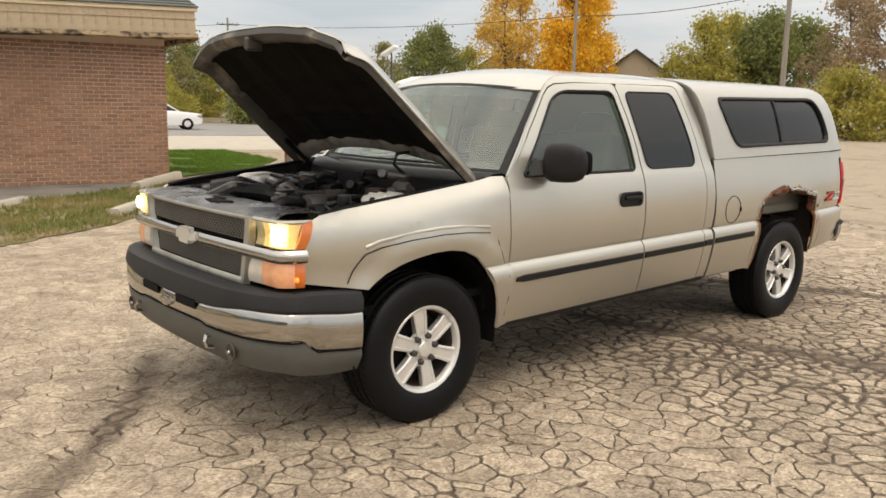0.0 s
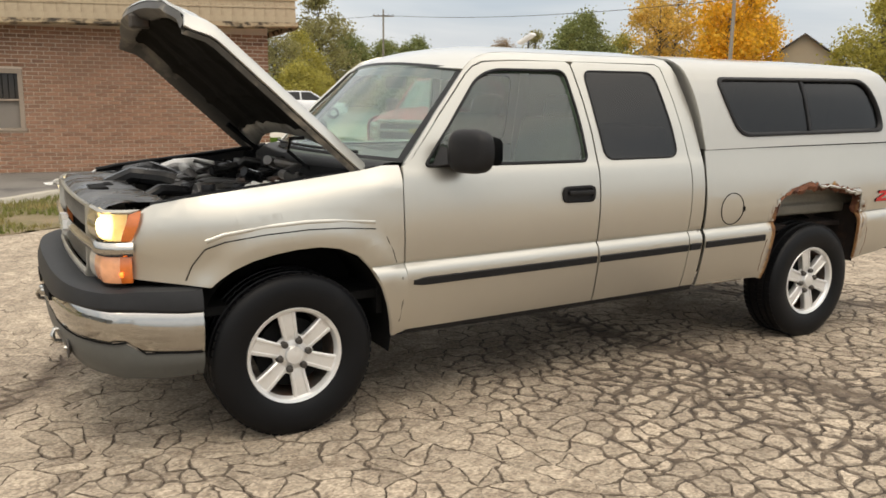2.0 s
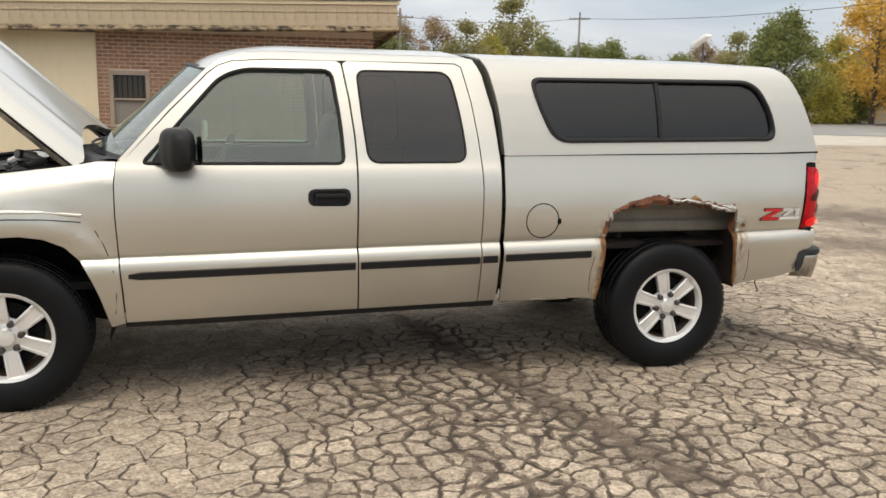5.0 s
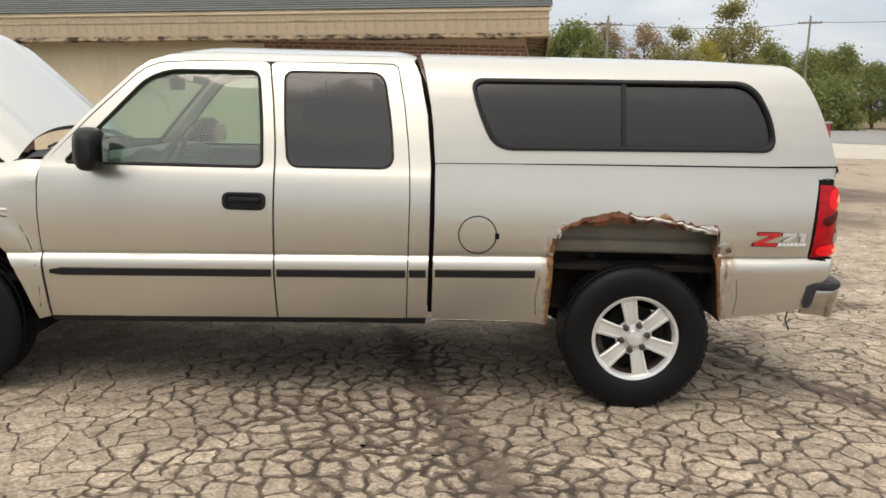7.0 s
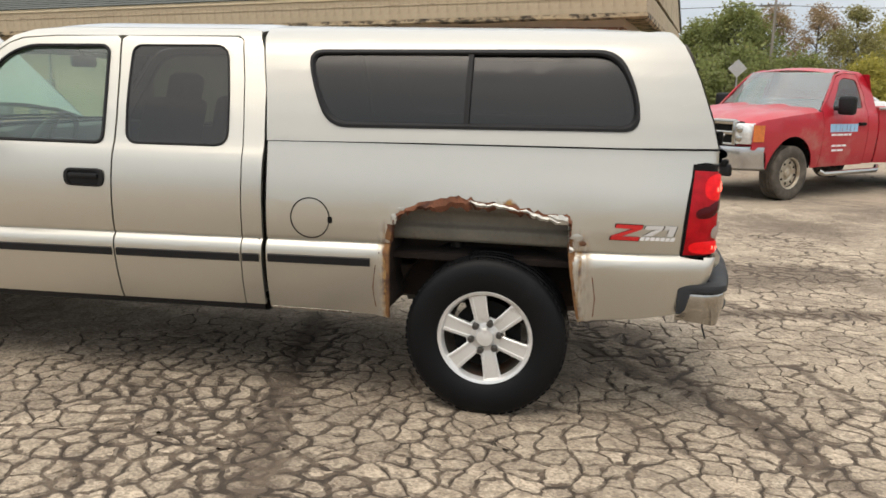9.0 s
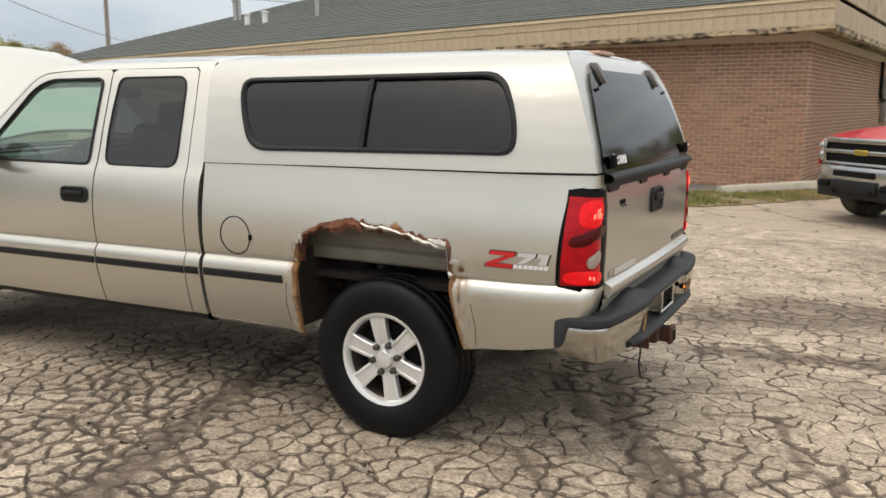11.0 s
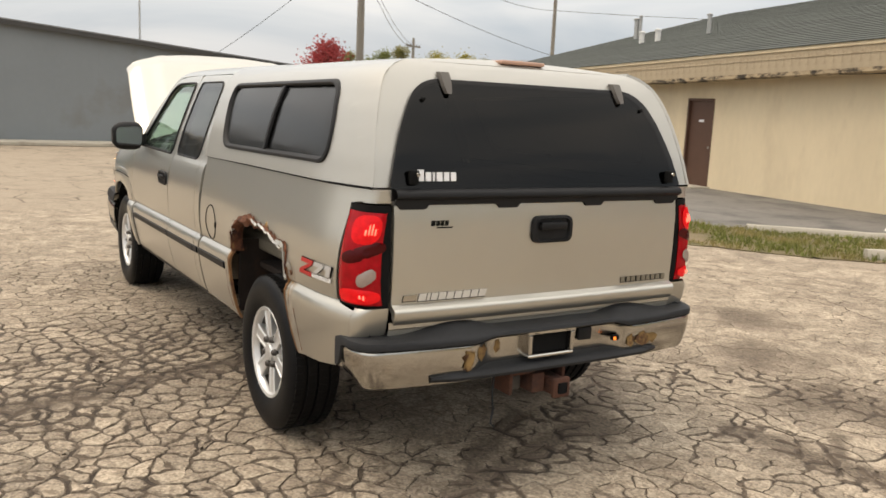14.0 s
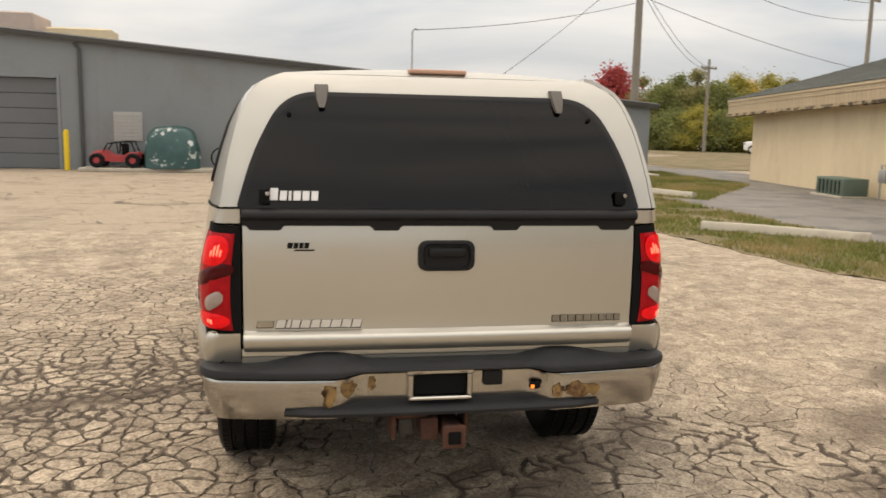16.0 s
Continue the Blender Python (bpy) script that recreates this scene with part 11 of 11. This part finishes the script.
# strong bluish film, putting the reflected sky into the glass colour
part("windshield", bm, glass("pale_screen_glass", (0.52, 0.64, 0.64), 0.02, 2.4, 0.16, (0.62, 0.74, 0.76)), red, "clear windshield", 60, (-1, 0, 1)).visible_shadow = False
bm = bmesh.new()
add_grid(bm, [[(1.98 - 0.1 * (z > 1.6), u * 0.85, z) for u in (-1, 0, 1)] for z in (0.5, 1.2, 1.6, 1.85)])
part("cab_back", bm, red_paint, red, "", 0)
bm = bmesh.new()
add_box(bm, 1.35, 1.75, -0.75, 0.75, 0.75, 1.45, 0.08, 2)
part("seat", bm, grey_plastic, red)
bm = bmesh.new()
add_box(bm, 0.55, 0.95, -0.86, 0.86, 0.9, 1.28, 0.06, 2)
part("dashboard", bm, dark, red)
bm = bmesh.new()
add_box(bm, -0.7, RWB + 1.1, -0.80, 0.80, 0.46, 0.62, 0.02, 1)
part("chassis", bm, dark, red)
bm = bmesh.new()
add_box(bm, 2.1, RWB + 1.12, -0.85, 0.85, 0.66, 0.72)
part("bed_floor", bm, dark, red)
bm = bmesh.new()
add_box(bm, RWB + 1.13, RWB + 1.19, -0.88, 0.88, 0.65, 1.32, 0.02, 1)
part("tailgate", bm, red_paint, red)
# grille, lamps, bumper
bm = bmesh.new()
add_box(bm, -0.90, -0.82, -0.66, 0.66, 0.82, 1.13, 0.02, 1)
rg_ = part("grille", bm, dark, red, "black grille with chrome bars")
for z0, z1 in ((1.09, 1.165), (0.945, 1.005), (0.80, 0.84)):
    bm = bmesh.new()
    add_box(bm, -0.935, -0.86, -0.68, 0.68, z0, z1, 0.015, 2)
    part("bar", bm, chrome, rg_)
for s in (-1, 1):
    bm = bmesh.new()
    add_box(bm, -0.935, -0.86, s * 0.68 - 0.03, s * 0.68 + 0.03, 0.80, 1.15, 0.015, 2)
    part("bar", bm, chrome, rg_)
    bm = bmesh.new()
    rows = []
    for z, k in ((0.825, -0.012), (0.85, 0.0), (0.98, 0.012), (1.09, 0.0), (1.115, -0.03)):
        rows.append([(-0.915 - k, s * 0.712, z), (-0.90 - k, s * 0.78, z), (-0.855 - k, s * 0.85, z), (-0.78, s * (0.90 + k), z), (-0.64, s * (0.932 + k), z)])
    add_grid(bm, rows)
    hl = part("headlamp", bm, red_lamp, red, "large clear headlamp", 40)
    for z in (0.905, 1.03):
        bm = bmesh.new()
        add_lathe(bm, [(0.0, -0.012), (0.035, -0.010), (0.050, -0.002), (0.054, 0.01)], (-0.925, s * 0.762, z), "x", 16)
        part("reflector", bm, chrome, hl)
    bm = bmesh.new()
    add_grid(bm, [[(-0.815, s * 0.922, z), (-0.73, s * 0.958, z), (-0.645, s * 0.976, z)] for z in (0.86, 0.97, 1.09)])
    part("turn_lens", bm, amber_lens, hl)
    bm = bmesh.new()
    add_box(bm, -0.935, -0.86, s * 0.705 - 0.008, s * 0.705 + 0.008, 0.80, 1.14, 0.006, 1)
    part("lamp_frame", bm, red_chrome, hl)
bm = bmesh.new()
add_box(bm, -0.958, -0.92, -0.115, 0.115, 0.940, 1.012, 0.012, 1)
part("emblem", bm, mat("gold_emblem", (0.45, 0.32, 0.06), rough=0.3, metal=0.8, var=0.1), rg_, "plain gold emblem")
bm = bmesh.new()
rows = []
for k in range(21):
    u = -1 + 2 * k / 20
    x = -1.02 + 0.10 * u * u + 0.30 * abs(u) ** 9
    rows.append([(x + 0.1, 0.98 * u, 0.79), (x, 0.98 * u, 0.785), (x - 0.015, 0.98 * u, 0.72), (x, 0.98 * u, 0.60), (x + 0.02, 0.98 * u, 0.48), (x + 0.12, 0.98 * u, 0.45)])
g = add_grid(bm, rows)
rbm = part("front_bumper", bm, red_chrome, red, "grey chrome front bumper", 40)
bm = bmesh.new()
add_box(bm, -1.05, -0.99, -0.36, 0.36, 0.655, 0.735, 0.01, 1)
part("bumper_slot", bm, dark, rbm)
bm = bmesh.new()
add_box(bm, -1.045, -0.98, -0.40, 0.40, 0.44, 0.61, 0.02, 2)
part("plate_panel", bm, black_plastic, rbm, "black middle panel of the bumper")
for s in (-1, 1):
    bm = bmesh.new()
    add_box(bm, -1.035, -0.96, s * 0.56 - 0.10, s * 0.56 + 0.10, 0.50, 0.585, 0.02, 2)
    part("fog_pocket", bm, dark, rbm, "dark fog lamp pocket")
    bm = bmesh.new()
    add_box(bm, -1.06, -0.98, s * 0.33 - 0.025, s * 0.33 + 0.025, 0.43, 0.50, 0.012, 2)
    part("tow_hook", bm, dark, rbm, "black tow hook")
bm = bmesh.new()
add_box(bm, -1.0, -0.90, -0.7, 0.7, 0.36, 0.53, 0.03, 2)
part("air_dam", bm, black_plastic, rbm, "black lower air dam")
for s in (-1, 1):
    bm = bmesh.new()
    rows = [[(x, s * y, z) for y in (0.93, 0.55)] for x, z in red_arch(0.0, 0.49)]
    add_grid(bm, rows)
    part("wheel_well", bm, dark, red, "", 60)
    bm = bmesh.new()
    rows = [[(x, s * y, z) for y in (0.93, 0.55)] for x, z in red_arch(RWB, 0.49)]
    add_grid(bm, rows)
    part("wheel_well", bm, dark, red, "", 60)

# wheels of the red pickup
dusty_rim = mat("dusty_silver_rim", (0.42, 0.37, 0.29), rough=0.5, metal=0.5, var=0.2, scale=8, stain=(0.25, 0.17, 0.10), stain_scale=6)
for s in (-1, 1):
    for cx in (0.0, RWB):
        build_wheel(red, cx, s, 0.86, 12, 0.395, 0.40, dusty_rim, True, dusty_rubber)
